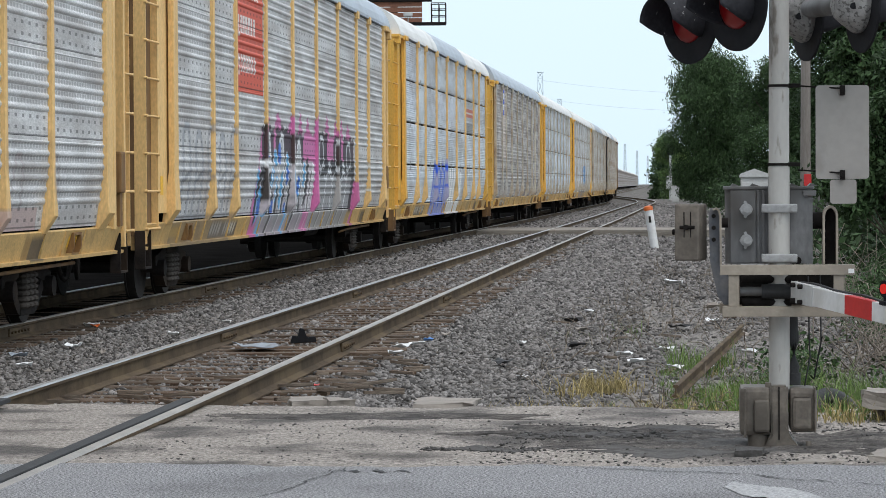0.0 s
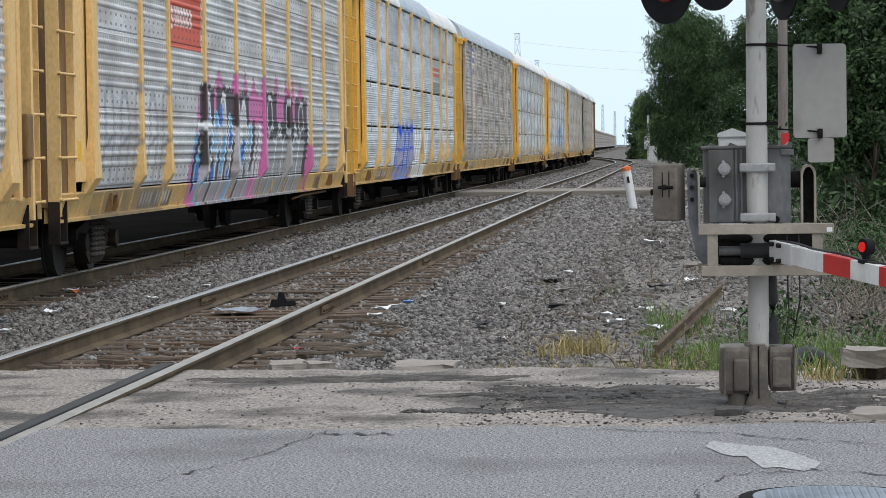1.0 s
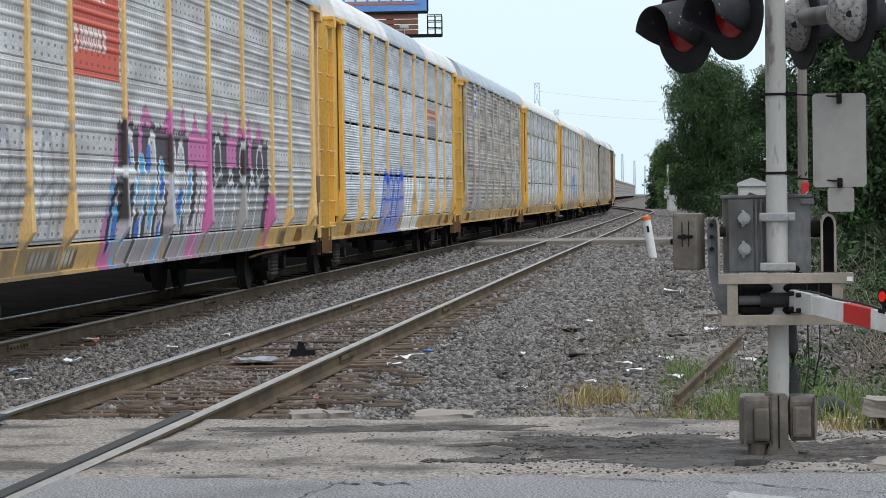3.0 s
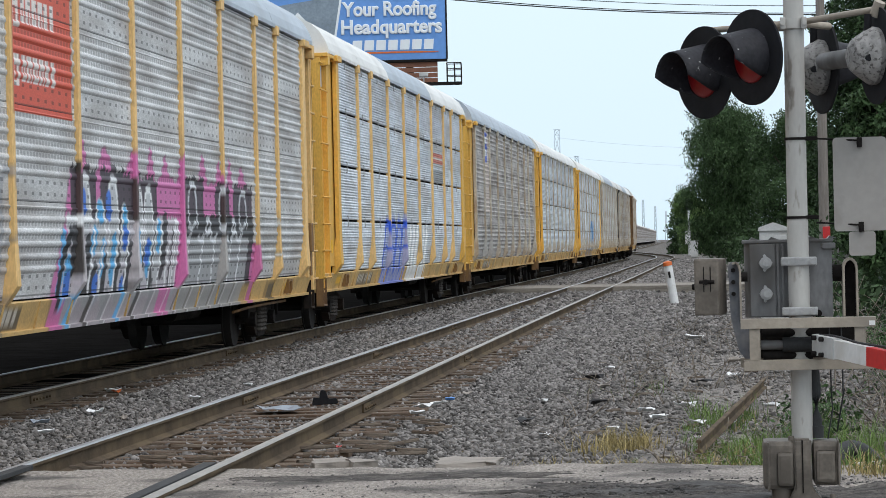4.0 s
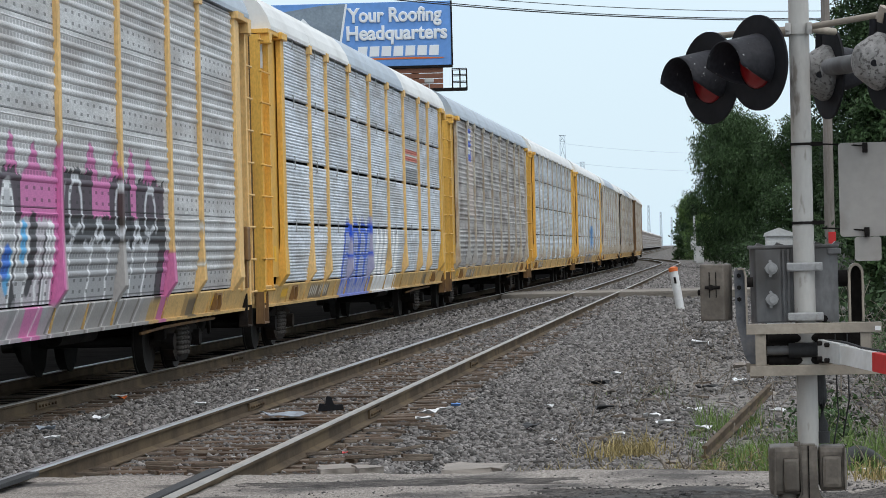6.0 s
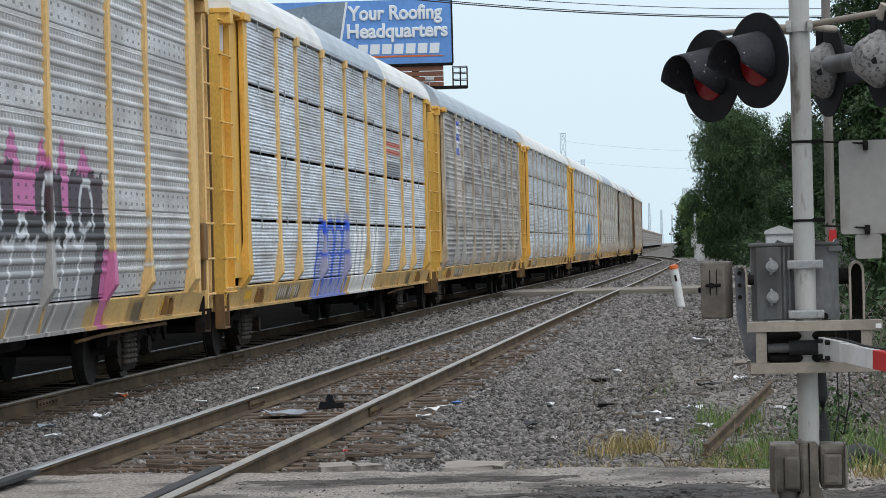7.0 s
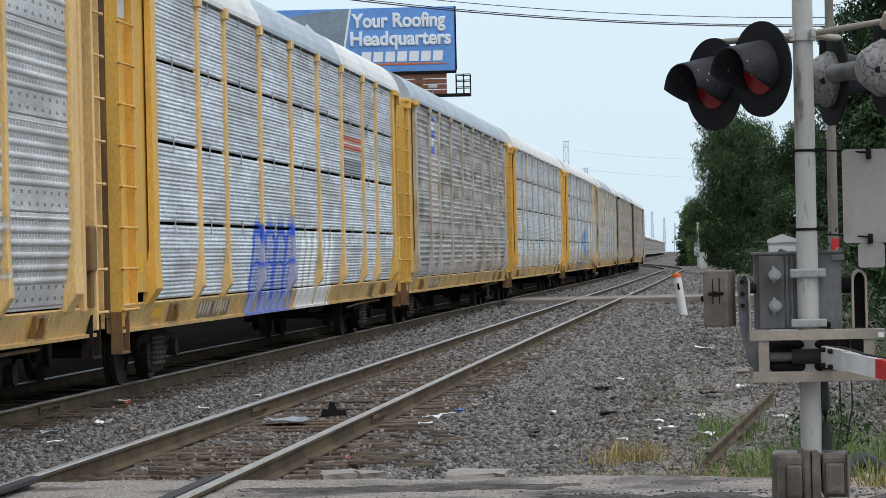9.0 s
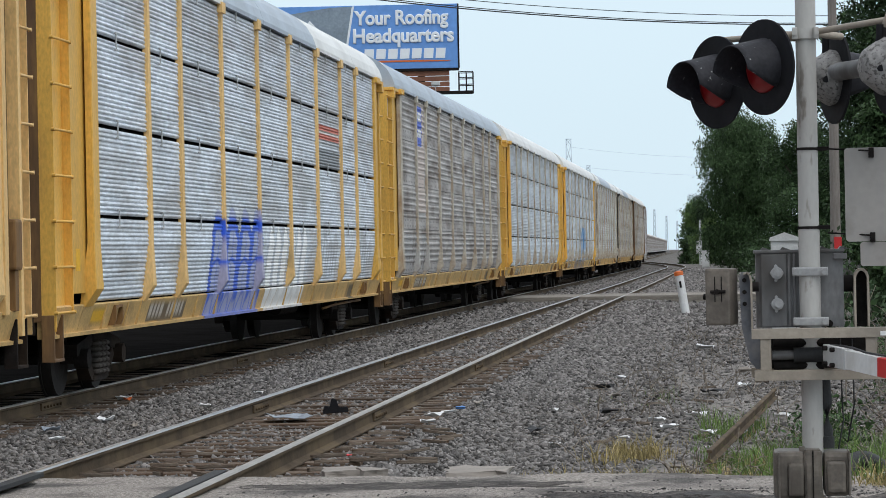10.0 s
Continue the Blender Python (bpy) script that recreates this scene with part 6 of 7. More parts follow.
cab = thing("relay_cabinet", pose(1.17, 56, ground_z(1.17, 56)), "pale grey metal relay cabinet with a pitched lid", "cabinet")
bm = bmesh.new()
box(bm, -0.27, 0.27, -0.25, 0.25, 0.0, 1.95, 0.01)
part("body", bm, M["cabinet"], cab)
bm = bmesh.new()
prism(bm, [(-0.30, 1.95), (0.30, 1.95), (0.28, 2.02), (0, 2.12), (-0.28, 2.02)], "y", -0.29, 0.29)
part("lid", bm, M["cabinet"], cab)
for x in (-0.13, 0.13):
    bm = bmesh.new()
    box(bm, x - 0.12, x + 0.12, -0.27, -0.252, 0.15, 1.85, 0.006)
    part("door", bm, M["cabinet"], cab)


def make_pole(x, y, h, r, label, reflector=False):
    t = thing("utility_pole", pose(x, y, ground_z(x, y) - 0.2), label, "utility pole")
    bm = bmesh.new()
    rod(bm, (0, 0, 0), (0.05, 0, h), r, 16, r * 0.72)
    part("pole", bm, M["pole_wood"], t)
    bm = bmesh.new()
    box(bm, -1.1, 1.1, -0.06, 0.06, h - 0.75, h - 0.62, 0.01)
    part("crossarm", bm, M["pole_wood"], t)
    if reflector:
        bm = bmesh.new()
        box(bm, -0.04, 0.17, -r - 0.03, -r + 0.01, 1.75, 2.2, 0.01)
        part("reflector", bm, M["red_paint"], t, "red reflector plate")


make_pole(3.12, 80, 12.4, 0.155, "grey weathered wooden utility pole with a red plate", True)
make_pole(-30.0, 62, 14.0, 0.17, "grey weathered wooden utility pole")


def make_wire(dx, dz, r):
    pts = []
    for k in range(41):
        u = k / 40
        x = 3.12 + (-33.12) * u
        y = 80 - 18 * u
        pts.append((x + dx * 0.2, y + dx, 7.80 + 0.0052 * x * x + dz + 0.25 * u))
    cu = bpy.data.curves.new("overhead_wire", "CURVE")
    cu.dimensions, cu.bevel_depth, cu.bevel_resolution = "3D", r, 2
    sp = cu.splines.new("POLY")
    sp.points.add(len(pts) - 1)
    for q, p in zip(sp.points, pts):
        q.co = (*p, 1)
    cu.materials.append(M["rubber"])
    tagged(new("overhead_wire", cu), "thin black overhead wire strung between wooden poles", "wire", "overhead wires")


make_wire(0.0, 0.0, 0.016)
make_wire(0.25, 0.06, 0.012)
make_wire(-0.4, 0.22, 0.010)


def make_signal_post():
    t = thing("track_signal", pose(-2.7, 300, ground_z(-2.7, 300)), "slim grey lineside signal post", "signal post")
    bm = bmesh.new()
    rod(bm, (0, 0, 0), (0, 0, 5.7), 0.16, 12, 0.1)
    part("post", bm, M["cabinet"], t)
    bm = bmesh.new()
    box(bm, -0.3, 0.3, -0.2, 0.2, 4.9, 6.0, 0.05)
    part("head", bm, M["black"], t)
    bm = bmesh.new()
    box(bm, -0.45, 0.15, -0.4, 0.4, 1.2, 2.6, 0.05)
    part("box", bm, M["cabinet"], t)
    for x, y in ((-3.7, 330), (-1.9, 262)):
        c = thing("lineside_case", pose(x, y, ground_z(x, y)), "small pale grey lineside equipment case", "cabinet")
        bm = bmesh.new()
        box(bm, -0.35, 0.35, -0.3, 0.3, 0, 1.5, 0.04)
        box(bm, -0.42, 0.42, -0.36, 0.36, 1.5, 1.6, 0.03)
        part("case", bm, M["cabinet"], c)
        bm = bmesh.new()
        box(bm, -0.3, 0.3, -0.33, -0.301, 0.1, 1.45, 0.005)
        part("door", bm, M["cabinet"], c)


make_signal_post()


# ---- billboard beyond the train ----
def make_billboard():
    t = thing("billboard", pose(-17.6, 185, 0, 0, 0, 4), "blue advertising billboard on a brown boarded gantry", "billboard")
    W0, z0, z1 = 14.6, 13.95, 18.25
    bm = bmesh.new()
    box(bm, -W0, 0, 0.0, 0.5, z0, z1, 0.02)
    panel = part("panel", bm, M["bb_blue"], t, "blue printed poster panel")
    bm = bmesh.new()
    prism(bm, [(-W0 + 0.05, z0 + 0.05), (-7.75, z0 + 0.05), (-7.05, z1 - 0.05), (-8.6, z1 - 0.12), (-12.6, z1 - 0.7), (-W0 + 0.05, z1 - 1.6)], "y", -0.02, 0.0)
    part("roof_print", bm, M["bb_roof"], panel, "printed grey shingle roof")
    bm = bmesh.new()
    prism(bm, [(-7.75, z0 + 0.05), (-7.60, z0 + 0.05), (-6.90, z1 - 0.05), (-7.05, z1 - 0.05)], "y", -0.025, 0.0)
    prism(bm, [(-11.4, 15.4), (-9.9, 17.3), (-8.6, 15.9), (-8.75, 15.8), (-9.9, 17.0), (-11.2, 15.3)], "y", -0.03, 0.0)
    part("divider", bm, M["bb_white"], panel)
    for text, xa, xb, base, cap in (("Your Roofing", -6.85, -0.50, 16.95, 0.95), ("Headquarters", -7.05, -0.28, 15.75, 0.95)):
        cu = bpy.data.curves.new("lettering", "FONT")
        cu.body, cu.size, cu.extrude, cu.bevel_depth = text, cap * 1.38, 0.012, 0.05
        cu.materials.append(M["bb_white"])
        o = new("lettering", cu)
        bpy.context.view_layer.update()
        o.parent = panel
        k = (xb - xa) / max(0.1, o.dimensions.x)
        o.matrix_basis = Matrix.Translation((xa, -0.03, base)) @ Matrix.Rotation(radians(90), 4, "X") @ Matrix.Diagonal((k, 1, 1, 1))
        tagged(o, "white printed lettering")
    # the maker's mark as plain white blocks over an orange line
    for k in range(7):
        bm = bmesh.new()
        prism(bm, [(-6.3 + k * 0.80, 14.62), (-5.66 + k * 0.80, 14.62), (-5.60 + k * 0.80, 15.30), (-6.24 + k * 0.80, 15.30)], "y", -0.03, 0.0)
        bmesh.ops.bevel(bm, geom=list(bm.edges), offset=0.012, segments=1, affect="EDGES")
        part("mark_block", bm, M["bb_white"], panel)
    bm = bmesh.new()
    prism(bm, [(-6.4, 14.40), (-0.7, 14.40), (-0.45, 14.46), (-2, 14.52), (-6.4, 14.52)], "y", -0.025, 0.0)
    part("underline", bm, M["orange"], panel)
    bm = bmesh.new()
    box(bm, -W0 - 0.06, 0.06, -0.02, 0.52, z0 - 0.16, z0 - 0.01)
    box(bm, 0.01, 0.10, -0.03, 0.5, z0, z1)
    part("edge_trim", bm, M["dark"], t)
    for k in range(4):
        bm = bmesh.new()
        box(bm, -W0 + 1, -0.6, 0.15, 0.3, z0 - 0.5 - k * 0.36, z0 - 0.18 - k * 0.36, 0.015)
        part("board", bm, M["bb_brown"], t, "brown stained board")
    bm = bmesh.new()
    box(bm, -W0, 1.0, -1.2, 0.3, z0 - 1.75, z0 - 1.62)
    box(bm, -W0, 1.0, -1.25, -1.15, z0 - 1.85, z0 - 1.62)
    part("catwalk", bm, M["dark"], t)
    bm = bmesh.new()
    for x in (0.05, 0.55, 1.0):
        for y in (-1.2, 0.3):
            rod(bm, (x, y, z0 - 1.7), (x, y, z0 - 0.35), 0.035, 6)
    for z in (z0 - 1.2, z0 - 0.75, z0 - 0.35):
        rod(bm, (0.05, -1.2, z), (1.0, -1.2, z), 0.03, 6)
        rod(bm, (1.0, -1.2, z), (1.0, 0.3, z), 0.03, 6)
        rod(bm, (0.05, 0.3, z), (1.0, 0.3, z), 0.03, 6)
    part("cage", bm, M["dark"], t)
    bm = bmesh.new()
    rod(bm, (-1.5, -1.0, z0 - 1.62), (-1.5, -1.0, z0 - 1.2), 0.04, 6)
    box(bm, -1.8, -1.2, -1.3, -0.9, z0 - 1.25, z0 - 0.95, 0.08)
    part("floodlight", bm, M["cabinet"], t)
    for x in (-12.5, -7.3, -2.5):
        bm = bmesh.new()
        rod(bm, (x, 0.9, -0.5), (x, 0.9, z1 - 0.4), 0.25, 12)
        part("column", bm, M["dark"], t)


make_billboard()


def make_pylon(x, y, h, w):
    t = thing("pylon", pose(x, y, -0.5), "distant grey lattice transmission tower", "pylon", "transmission towers")
    bm = bmesh.new()
    r = 0.00013 * y
    for sx in (-1, 1):
        for sy in (-1, 1):
            rod(bm, (sx * w * 0.9, sy * w * 0.9, 0), (sx * w * 0.5, sy * w * 0.5, h), r, 4)
    k = 0
    z = h * 0.25
    while z < h:
        a = w * (0.9 - 0.4 * z / h)
        z2 = min(h, z + h * 0.14)
        b = w * (0.9 - 0.4 * z2 / h)
        rod(bm, (-a, -a, z), (b, -b, z2), r * 0.6, 4)
        rod(bm, (a, -a, z), (-b, -b, z2), r * 0.6, 4)
        rod(bm, (-b, -b, z2), (b, -b, z2), r * 0.6, 4)
        z = z2
    part("frame", bm, M["lattice"], t)
    bm = bmesh.new()
    rod(bm, (-w * 0.7, 0, h), (w * 0.7, 0, h), r, 4)
    part("top_beam", bm, M["lattice"], t)


for x, y, h in ((-33.4, 600, 26.2), (-38.0, 780, 25.8), (-43.5, 1060, 26.0), (-42, 1380, 26), (-43, 1700, 26), (-43, 2050, 26), (-42, 2450, 26)):
    make_pylon(x, y, h, 1.0)
cu = bpy.data.curves.new("transmission_wire", "CURVE")
cu.dimensions, cu.bevel_depth = "3D", 0.022
for dz in (-1.0, -5.0):
    sp = cu.splines.new("POLY")
    sp.points.add(40)
    for k, q in enumerate(sp.points):
        u = k / 40
        q.co = (-33.4 + 70 * u, 600 + 60 * u, 25 + dz - 9 * 4 * u * (1 - u) * 0.25, 1)
cu.materials.append(M["lattice"])
tagged(new("transmission_wire", cu), "faint distant power lines", "wire")


# ---- wear of the road, rubbish and small things ----
def flat_blob(name, pts, z, material, label, category, parent=None):
    bm = bmesh.new()
    top = [bm.verts.new((x, y, z)) for x, y in pts]
    bm.faces.new(top)
    bmesh.ops.recalc_face_normals(bm, faces=list(bm.faces))
    if bm.faces[:][0].normal.z < 0:
        bmesh.ops.reverse_faces(bm, faces=list(bm.faces))
    o = part(name, bm, material, parent, label)
    return tagged(o, label, category, kind="structure")


def blob_outline(cx, cy, rx, ry, seed, n=26, rough=0.3):
    rng = random.Random(seed)
    return [(cx + rx * (1 + rng.uniform(-rough, rough)) * math.cos(2 * math.pi * k / n), cy + ry * (1 + rng.uniform(-rough, rough)) * math.sin(2 * math.pi * k / n)) for k in range(n)]


flat_blob("road_patch", [(x + 0.02 * math.sin(37 * k), y + 0.07 * math.sin(23 * k)) for k, (x, y) in enumerate(((0.13, 14.02), (0.16, 14.1), (0.2, 14.2), (0.28, 14.16), (0.36, 14.1), (0.46, 13.92), (0.55, 13.75), (0.62, 13.5), (0.67, 13.2), (0.64, 13.05), (0.60, 12.98), (0.5, 13.02), (0.42, 13.1), (0.38, 13.3), (0.33, 13.5), (0.26, 13.6), (0.2, 13.7), (0.15, 13.85)))], 0.004, M["patch"], "pale smooth repair patch in the road", "patch")


def crack(points, w, seed):
    """A tar-dark crack of uneven width in the asphalt."""
    rng = random.Random(seed)
    bm = bmesh.new()
    L, R = [], []
    pts = []
    for (x0, y0), (x1, y1) in zip(points[:-1], points[1:]):
        for k in range(8):
            u = k / 8
            pts.append((x0 + (x1 - x0) * u + rng.uniform(-0.02, 0.02), y0 + (y1 - y0) * u + rng.uniform(-0.07, 0.07)))
    for i, (x, y) in enumerate(pts):
        ww = w * rng.uniform(0.08, 0.85) * min(1, i / 4 + 0.2, (len(pts) - i) / 4)
        L.append(bm.verts.new((x - ww * 0.6, y - ww, 0.005)))
        R.append(bm.verts.new((x + ww * 0.6, y + ww, 0.005)))
    for i in range(len(pts) - 1):
        bm.faces.new((L[i], L[i + 1], R[i + 1], R[i]))
    bmesh.ops.recalc_face_normals(bm, faces=list(bm.faces))
    tagged(part("road_crack", bm, M["tar"]), "dark jagged crack in the asphalt", "crack", kind="structure")


crack([(-2.55, 12.2), (-2.35, 12.9), (-2.1, 13.6), (-1.95, 14.6), (-1.8, 15.3)], 0.018, 1)
crack([(-1.98, 14.75), (-1.7, 14.7), (-1.45, 14.72)], 0.03, 2)
crack([(0.1, 12.4), (0.25, 12.8), (0.6, 13.0), (1.2, 12.6)], 0.016, 4)
crack([(-0.9, 15.0), (0.2, 14.7), (0.9, 14.1), (1.6, 13.9)], 0.014, 5)
crack([(0.0, 11.3), (0.05, 11.9), (0.12, 12.4)], 0.02, 7)


def clods(name, region, n, size, material, label, seed):
    rng = np.random.default_rng(seed)
    stones(name, n, lambda r, k: (r.uniform(region[0], region[1], k), r.uniform(region[2], region[3], k)), lambda y, r: size * r.uniform(0.3, 1.0, len(y)) ** 2 + 0.004, material, label, seed, 0.6, lambda x, y: apron_z(x, y) if y < 19.4 else ground_z(x, y))


M["dark_clod"] = island(mat("broken_asphalt", (0.075, 0.07, 0.066), 0.95, vary=0.3, scale=6, fine=50, bump=0.5), 0.5)
clods("asphalt_crumbs", (-1.2, 1.3, 15.3, 18.3), 1500, 0.011, M["dark_clod"], "dark crumbs of broken asphalt", 61)
clods("asphalt_ridge", (-1.1, -0.2, 17.0, 17.45), 900, 0.020, M["dark_clod"], "ridge of dark broken asphalt", 63)
clods("asphalt_ridge", (-1.6, -0.9, 16.0, 16.3), 320, 0.016, M["dark_clod"], "ridge of dark broken asphalt", 64)
clods("grit", (-3.4, 2.0, 15.2, 20.4), 1600, 0.009, M["stone"], "loose grey grit on the road edge", 62)

def stain(cx, cy, rx, ry, seed, material=None, lift=0.014):
    """A thin spill of dark loose asphalt following the apron."""
    v, f, n = [], [], 72
    rings = (0.0, 0.12, 0.25, 0.38, 0.5, 0.62, 0.74, 0.85, 0.94, 1.0)
    for r in rings:
        for k in range(n):
            a = 2 * math.pi * k / n
            q = r * (1 + 0.6 * noise.noise((math.cos(a) * 2, math.sin(a) * 2, seed)) + 0.35 * noise.noise((math.cos(a) * 7, math.sin(a) * 7, seed)))
            x, y = cx + rx * q * math.cos(a), cy + ry * q * math.sin(a)
            v.append((x, y, apron_z(x, y) + (lift * (1 - r) + 0.004 if r < 1 else -0.006)))
    for j in range(len(rings) - 1):
        for k in range(n):
            f.append((j * n + k, j * n + (k + 1) % n, (j + 1) * n + (k + 1) % n, (j + 1) * n + k))
    tagged(part("asphalt_spill", (v, f), material or M["dark_clod"]), "dark loose broken asphalt on the road edge", "spill", kind="structure")


M["loose_dark"] = mat("loose_dark_grit", (0.135, 0.122, 0.112), 0.95, vary=0.5, scale=22, fine=110, bump=1.0, dist=0.02, dirt=(0.05, 0.047, 0.045), dirt_amt=0.8, dirt_scale=3.5, spec=0.12)
stain(0.35, 16.75, 1.25, 0.95, 21.0, M["loose_dark"], 0.006)
stain(-0.55, 17.5, 0.95, 0.55, 22.0, M["loose_dark"], 0.006)
stain(-2.2, 18.9, 1.1, 0.35, 23.0, M["loose_dark"], 0.004)
stain(-0.62, 17.25, 0.55, 0.22, 2.0)
stain(-1.25, 16.15, 0.30, 0.12, 4.0)
stain(0.25, 16.7, 0.45, 0.45, 6.0)
stain(0.0, 16.0, 0.7, 0.25, 8.0)
stain(-0.05, 17.6, 0.35, 0.2, 10.0)

# manhole cover
mh = thing("manhole_cover", pose(0.66, 11.9, 0.004), "round cast iron manhole cover set in the road", "manhole cover")
bm = bmesh.new()
rod(bm, (0, 0, 0), (0, 0, 0.012), 0.40, 48)
part("rim", bm, M["dark"], mh)
bm = bmesh.new()
rod(bm, (0, 0, 0.011), (0, 0, 0.018), 0.34, 48)
for k in range(-9, 10):
    for j in range(-9, 10):
        if k * k + j * j < 76:
            box(bm, k * 0.034 - 0.011, k * 0.034 + 0.011, j * 0.034 - 0.011, j * 0.034 + 0.011, 0.018, 0.024)
part("lid", bm, M["plastic"], mh)

# rubber flangeway strips beside the rails in the road
for x in (NEAR_X - 0.7525 + 0.085, NEAR_X + 0.7525 - 0.085):
    bm = bmesh.new()
    box(bm, x - 0.045, x + 0.045, -14, 19.6, -0.02, 0.013, 0.004)
    tagged(part("flangeway", bm, M["rubber"]), "black rubber flangeway strip along the rail in the road", "strip", kind="structure")
# tyre half buried in the weeds
ty = thing("old_tyre", pose(1.03, 20.9, ground_z(1.03, 20.9) - 0.02, 55, 20, 30), "old black tyre half sunk in the weeds", "tyre")
bm = bmesh.new()
for k in range(28):
    a, b = 2 * math.pi * k / 28, 2 * math.pi * (k + 1) / 28
    prof = [(0.17, -0.06), (0.22, -0.085), (0.27, -0.07), (0.285, 0.0), (0.27, 0.07), (0.22, 0.085), (0.17, 0.06), (0.19, 0.0)]
    ra = [bm.verts.new((r * math.cos(a), r * math.sin(a), z)) for r, z in prof]
    rb = [bm.verts.new((r * math.cos(b), r * math.sin(b), z)) for r, z in prof]
    for i in range(8):
        bm.faces.new((ra[i], rb[i], rb[(i + 1) % 8], ra[(i + 1) % 8]))
bmesh.ops.remove_doubles(bm, verts=list(bm.verts), dist=0.001)
part("tread", bm, M["rubber"], ty, smooth=True)


def rock(name, x, y, z, sx, sy, sz, seed, material, label, category, rz=0.0, tilt=0.0):
    rng = random.Random(seed)
    bm = bmesh.new()
    box(bm, -sx / 2, sx / 2, -sy / 2, sy / 2, 0, sz)
    bmesh.ops.subdivide_edges(bm, edges=list(bm.edges), cuts=3, use_grid_fill=True)
    for v in bm.verts:
        d = noise.noise_vector(v.co * 5 + Vector((seed, 0, 0))) + noise.noise_vector(v.co * 17 + Vector((0, seed, 0))) * 0.4
        v.co += Vector((d.x * sx, d.y * sy, d.z * sz)) * 0.20
    o = part(name, bm, material)
    o.matrix_basis = pose(x, y, z, 0, tilt, rz)
    return tagged(o, label, category)


rock("concrete_block", 1.34, 18.75, 0.02, 0.44, 0.35, 0.12, 3, M["concrete"], "broken lump of pale concrete on another stone", "concrete", -12, 3)
rock("concrete_block", 1.42, 18.85, -0.09, 0.30, 0.3, 0.12, 4, M["tie"], "dark broken lump under the concrete", "stone", 20)
rock("concrete_slab", 0.62, 15.6, -0.075, 0.30, 0.4, 0.07, 5, M["concrete"], "flat pale stone at the edge of the road", "stone", 5)
rock("concrete_slab", 1.25, 15.7, -0.07, 0.55, 0.45, 0.085, 6, M["concrete"], "flat pale stone at the edge of the road", "stone", -8)
rock("concrete_slab", -1.85, 20.4, -0.115, 0.46, 0.6, 0.05, 7, M["concrete"], "pale broken slab lying on the ballast edge", "stone", 3)
rock("asphalt_lump", 0.30, 15.75, -0.04, 0.16, 0.2, 0.07, 8, M["dark_clod"], "dark lump of broken asphalt", "stone", 3)
rock("rag", -2.85, 20.25, -0.10, 0.26, 0.4, 0.06, 9, M["concrete"], "crumpled grey rag beside the rail", "rubbish", 15)
rock("rag", -2.6, 20.1, -0.09, 0.18, 0.3, 0.06, 10, M["concrete"], "crumpled pale rag beside the rail", "rubbish", 15)


def shard(name, x, y, z, w, d, h, rz, material, label, seed):
    """A bent scrap with a turned-up edge."""
    rng = random.Random(seed)
    bm = bmesh.new()
    g = [[bm.verts.new((w * (i / 4 - 0.5), d * (j / 3 - 0.5), h * (abs(i / 2 - 1) ** 1.5 * 0.5 + rng.uniform(0, 0.5)))) for i in range(5)] for j in range(4)]
    for j in range(3):
        for i in range(4):
            bm.faces.new((g[j][i], g[j][i + 1], g[j + 1][i + 1], g[j + 1][i]))
    o = part(name, bm, material)
    so = o.modifiers.new("thick", "SOLIDIFY")
    so.thickness = 0.006
    o.matrix_basis = pose(x, y, z, 0, 0, rz)
    return tagged(o, label, "rubbish")


shard("plastic_scrap", -4.50, 28.2, -0.14, 0.42, 0.55, 0.07, 20, M["plastic"], "bent grey-blue plastic scrap between the rails", 1)
bm = bmesh.new()
prism(bm, [(0, 0), (0.38, 0.02), (0.36, 0.10), (0.24, 0.09), (0.20, 0.21), (0.13, 0.22), (0.11, 0.10), (0.03, 0.12)], "y", -0.05, 0.05)
bmesh.ops.bevel(bm, geom=list(bm.edges), offset=0.01, segments=2, affect="EDGES")
o = part("broken_casting", bm, M["black"])
o.matrix_basis = pose(-4.33, 29.4, -0.16, 0, 0, 10) @ Matrix.Scale(0.75, 4)
tagged(o, "broken black casting lying between the rails", "rubbish")
rl = random.Random(99)
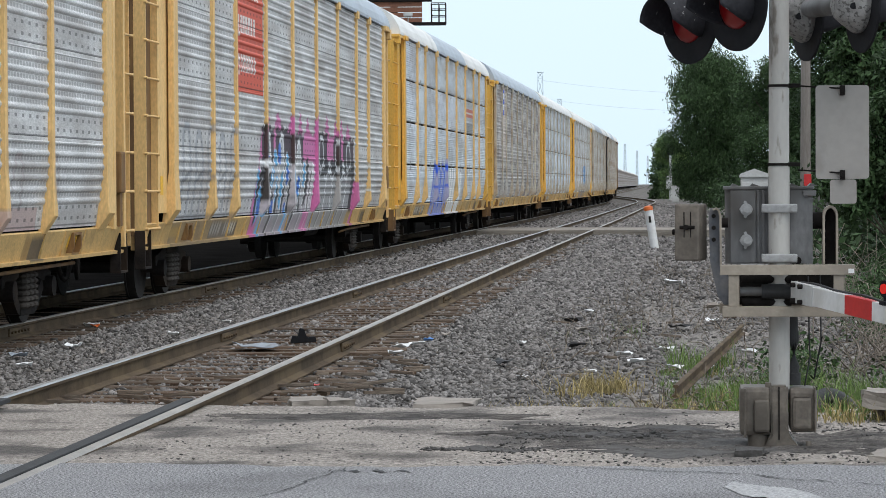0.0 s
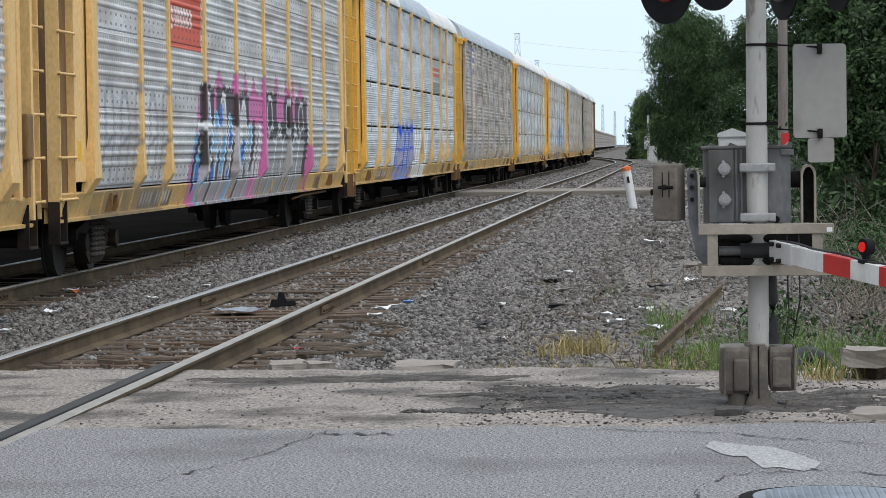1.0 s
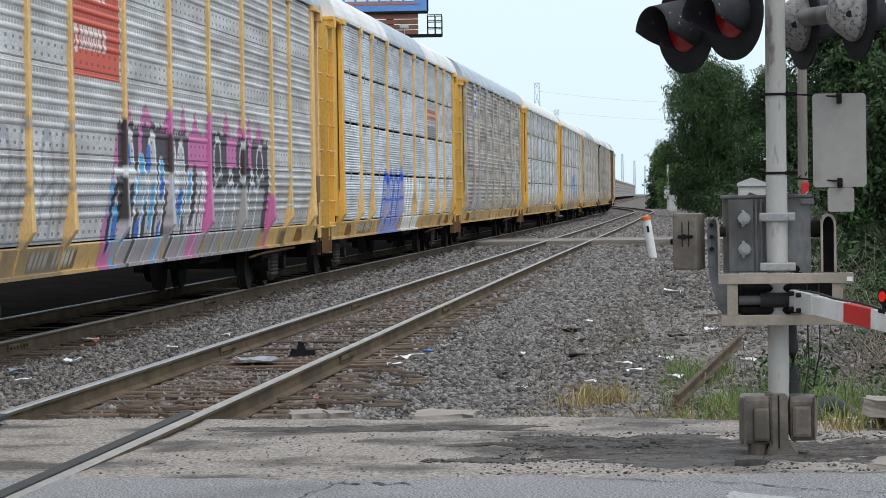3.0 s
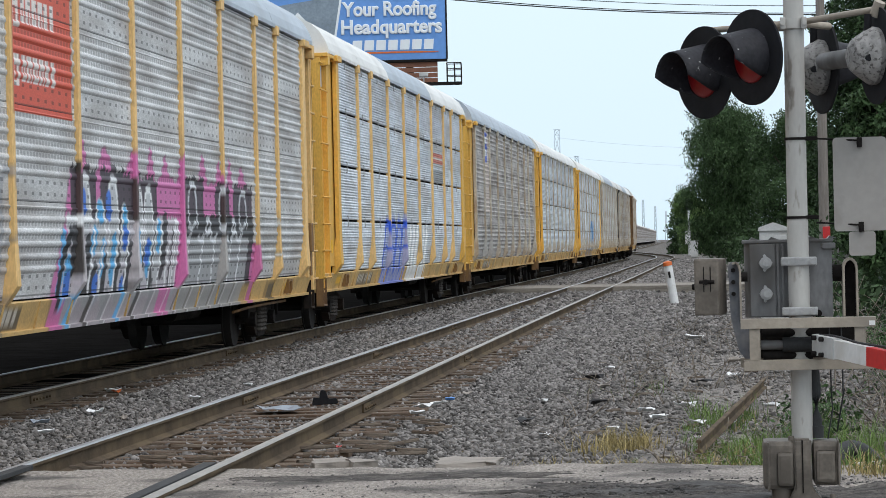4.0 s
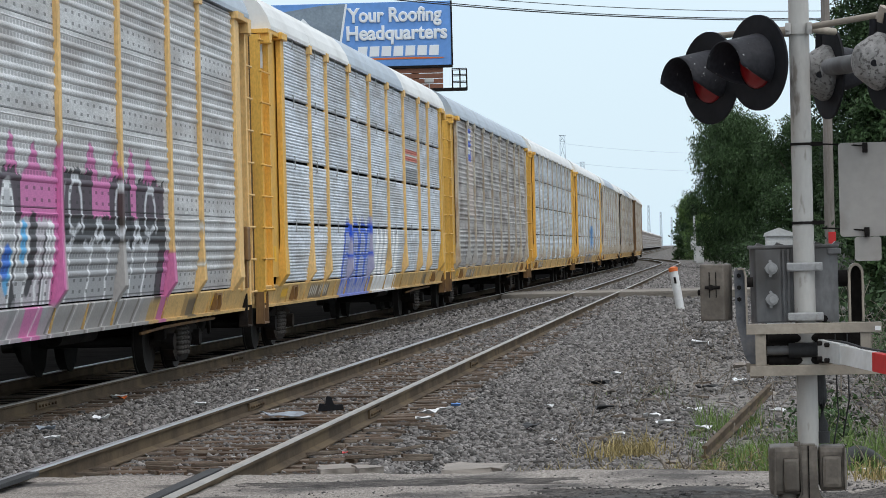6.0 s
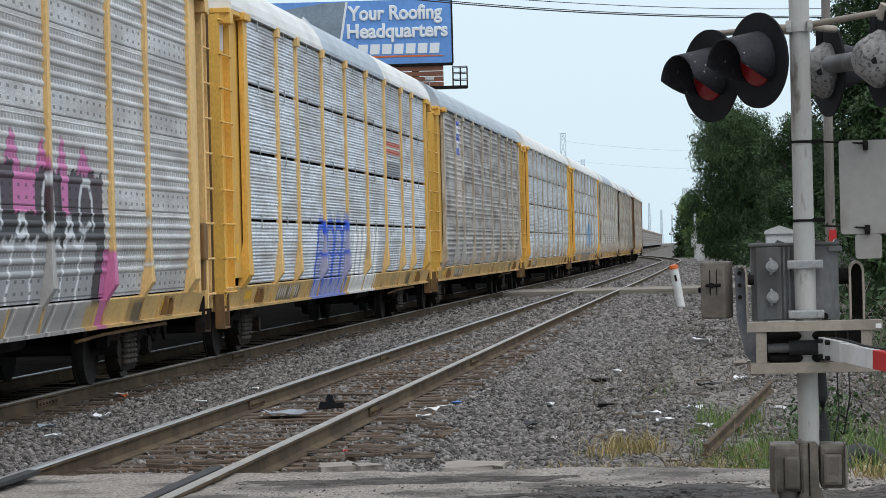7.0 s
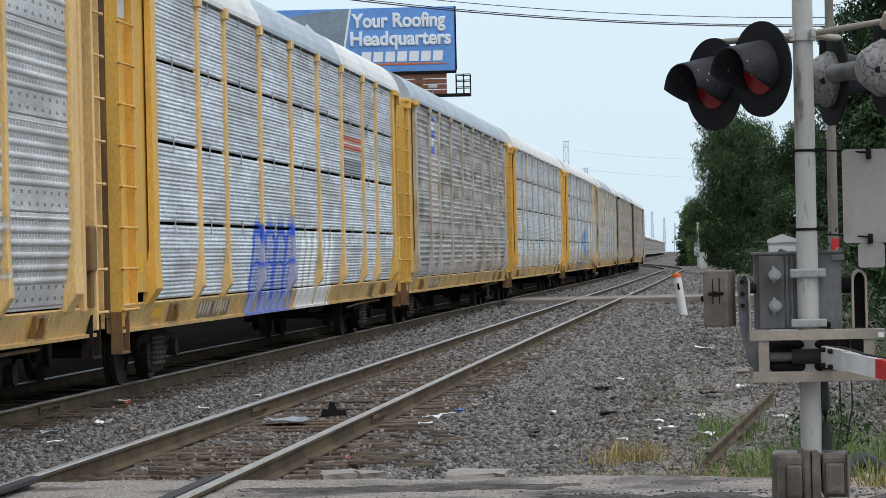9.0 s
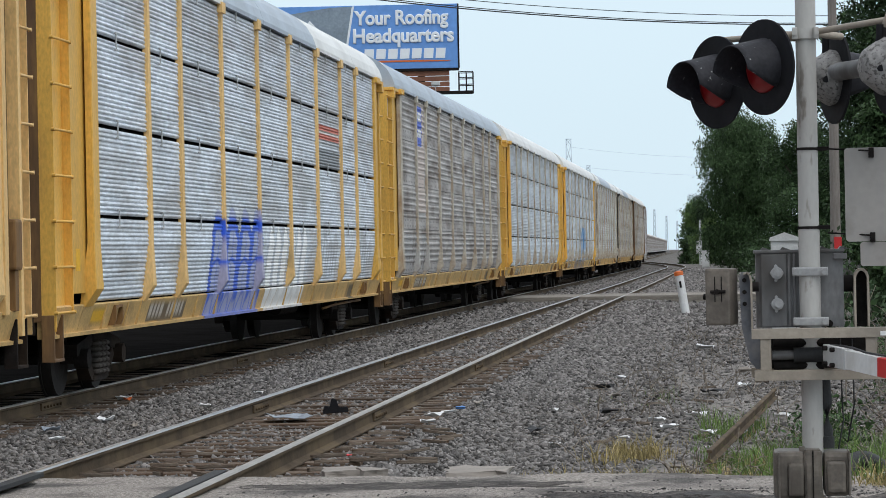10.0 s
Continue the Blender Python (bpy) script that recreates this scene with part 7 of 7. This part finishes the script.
LIT = [(-7.29, 33.05, 0.16, M["litter"]), (-7.22, 32.9, 0.12, M["orange"]), (-1.94, 30.9, 0.10, M["litter"]), (-0.17, 25.0, 0.12, M["litter"]), (-0.14, 24.9, 0.07, M["bb_blue"]), (0.55, 29.3, 0.16, M["litter"]),
       (-3.05, 28.6, 0.16, M["litter"]), (-2.95, 29.2, 0.14, M["litter"]), (-2.9, 30.0, 0.10, M["bb_blue"]), (-3.2, 23.2, 0.06, M["red_paint"]), (-6.0, 31.5, 0.12, M["litter"]), (-5.8, 34.0, 0.10, M["litter"]),
       (-0.6, 28.0, 0.16, M["litter"]), (-0.2, 27.2, 0.14, M["litter"]), (0.2, 36.0, 0.2, M["litter"]), (-1.5, 39.0, 0.12, M["litter"]), (-1.0, 26.4, 0.1, M["litter"]), (-6.4, 26.0, 0.14, M["litter"]), (-5.95, 25.0, 0.12, M["concrete"]),
       (1.05, 19.9, 0.16, M["litter"]), (1.25, 20.1, 0.12, M["litter"]), (-1.2, 21.2, 0.1, M["concrete"]), (-2.2, 20.0, 0.06, M["litter"]), (-0.45, 22.6, 0.12, M["concrete"]), (-1.4, 34.0, 0.14, M["concrete"]), (0.3, 40.0, 0.3, M["concrete"]),
       (-0.75, 29.0, 0.16, M["litter"]), (-0.35, 29.6, 0.2, M["litter"]), (0.1, 27.0, 0.22, M["litter"]), (-1.6, 25.5, 0.10, M["litter"]), (0.6, 33.0, 0.24, M["concrete"]), (0.9, 45.0, 0.36, M["concrete"]), (-0.4, 50.0, 0.3, M["litter"]),
       (-1.9, 27.3, 0.22, M["rubber"]), (-1.3, 30.5, 0.20, M["rubber"]), (-0.9, 33.0, 0.24, M["rubber"]), (-1.6, 36.0, 0.22, M["rubber"]), (-0.2, 34.5, 0.26, M["rubber"]), (-6.6, 29.0, 0.18, M["litter"]), (-6.1, 28.0, 0.14, M["concrete"]),
       (-6.75, 27.2, 0.16, M["plastic"]), (-3.0, 27.6, 0.14, M["litter"]), (-2.8, 31.0, 0.14, M["concrete"])]
for i, (x, y, s, m) in enumerate(LIT):
    s *= 0.65
    shard("litter", x, y, ground_z(x, y) + 0.035, s, s * 1.6, s * 0.5, rl.uniform(0, 180), m, {"litter_white": "crumpled white paper litter on the stones", "orange_paint": "orange plastic litter on the stones", "billboard_blue": "blue plastic litter on the stones", "red_reflective": "small red scrap on the stones", "rubber": "torn black rubber scrap on the stones"}.get(m.name, "pale scrap lying on the stones"), 200 + i)
# splinters of wood by the rails
for i in range(46):
    x, y = (rl.uniform(-3.4, -2.5), rl.uniform(21.3, 27)) if i < 22 else (rl.uniform(-5.0, -3.7), rl.uniform(20.4, 24)) if i < 34 else (rl.uniform(-2, 0.8), rl.uniform(24, 40))
    L = rl.uniform(0.12, 0.45) if i < 34 else rl.uniform(0.12, 0.3)
    bm = bmesh.new()
    box(bm, -L / 2, L / 2, -0.02, 0.02, -0.012, 0.015, 0.006)
    o = part("wood_splinter", bm, M["tie"])
    o.matrix_basis = pose(x, y, ground_z(x, y) + (0.055 if i < 34 else 0.03), rl.uniform(-8, 8), rl.uniform(-5, 5), rl.uniform(-60, 60))
    tagged(o, "weathered splinter of old tie wood on the stones", "wood", "wood splinters")

# orange marker sign on a post in the weeds
om = thing("marker_sign", pose(2.08, 24.0, ground_z(2.08, 24.0) + 0.0), "orange marker sign with a yellow diamond", "sign")
bm = bmesh.new()
rod(bm, (0, 0.02, 0), (0, 0.02, 1.2), 0.02, 8)
part("post", bm, M["galv_bolt"], om)
bm = bmesh.new()
box(bm, -0.21, 0.21, -0.004, 0.0, 0.86, 1.2, 0.001)
part("plate", bm, M["orange"], om)
bm = bmesh.new()
m = Matrix.Translation((-0.08, -0.007, 1.03)) @ Matrix.Rotation(radians(45), 4, "Y")
box(bm, -0.06, 0.06, -0.002, 0.002, -0.06, 0.06, m=m)
part("diamond", bm, M["yellow"], om)


# ---- what moves ----
def motions():
    ts = [k * 1.0 for k in range(11)]
    for i, (car, sets, y0) in enumerate(CARS):
        rows = []
        for t in ts:
            y = y0 - rolled(t)
            yaw = math.degrees(math.atan2(-(bend(y + 9) - bend(y - 9)), 18))
            rows.append((t, pose(FAR_X + bend(y), y, 0, 0, 0, yaw)))
        walk(car, rows)
        if 1 <= i <= 4:
            for w in sets:
                p = w.location.copy()
                walk(w, [(k / 10, Matrix.Translation(p) @ Matrix.Rotation(rolled(k / 10) / 0.424, 4, "X")) for k in range(101)])


motions()
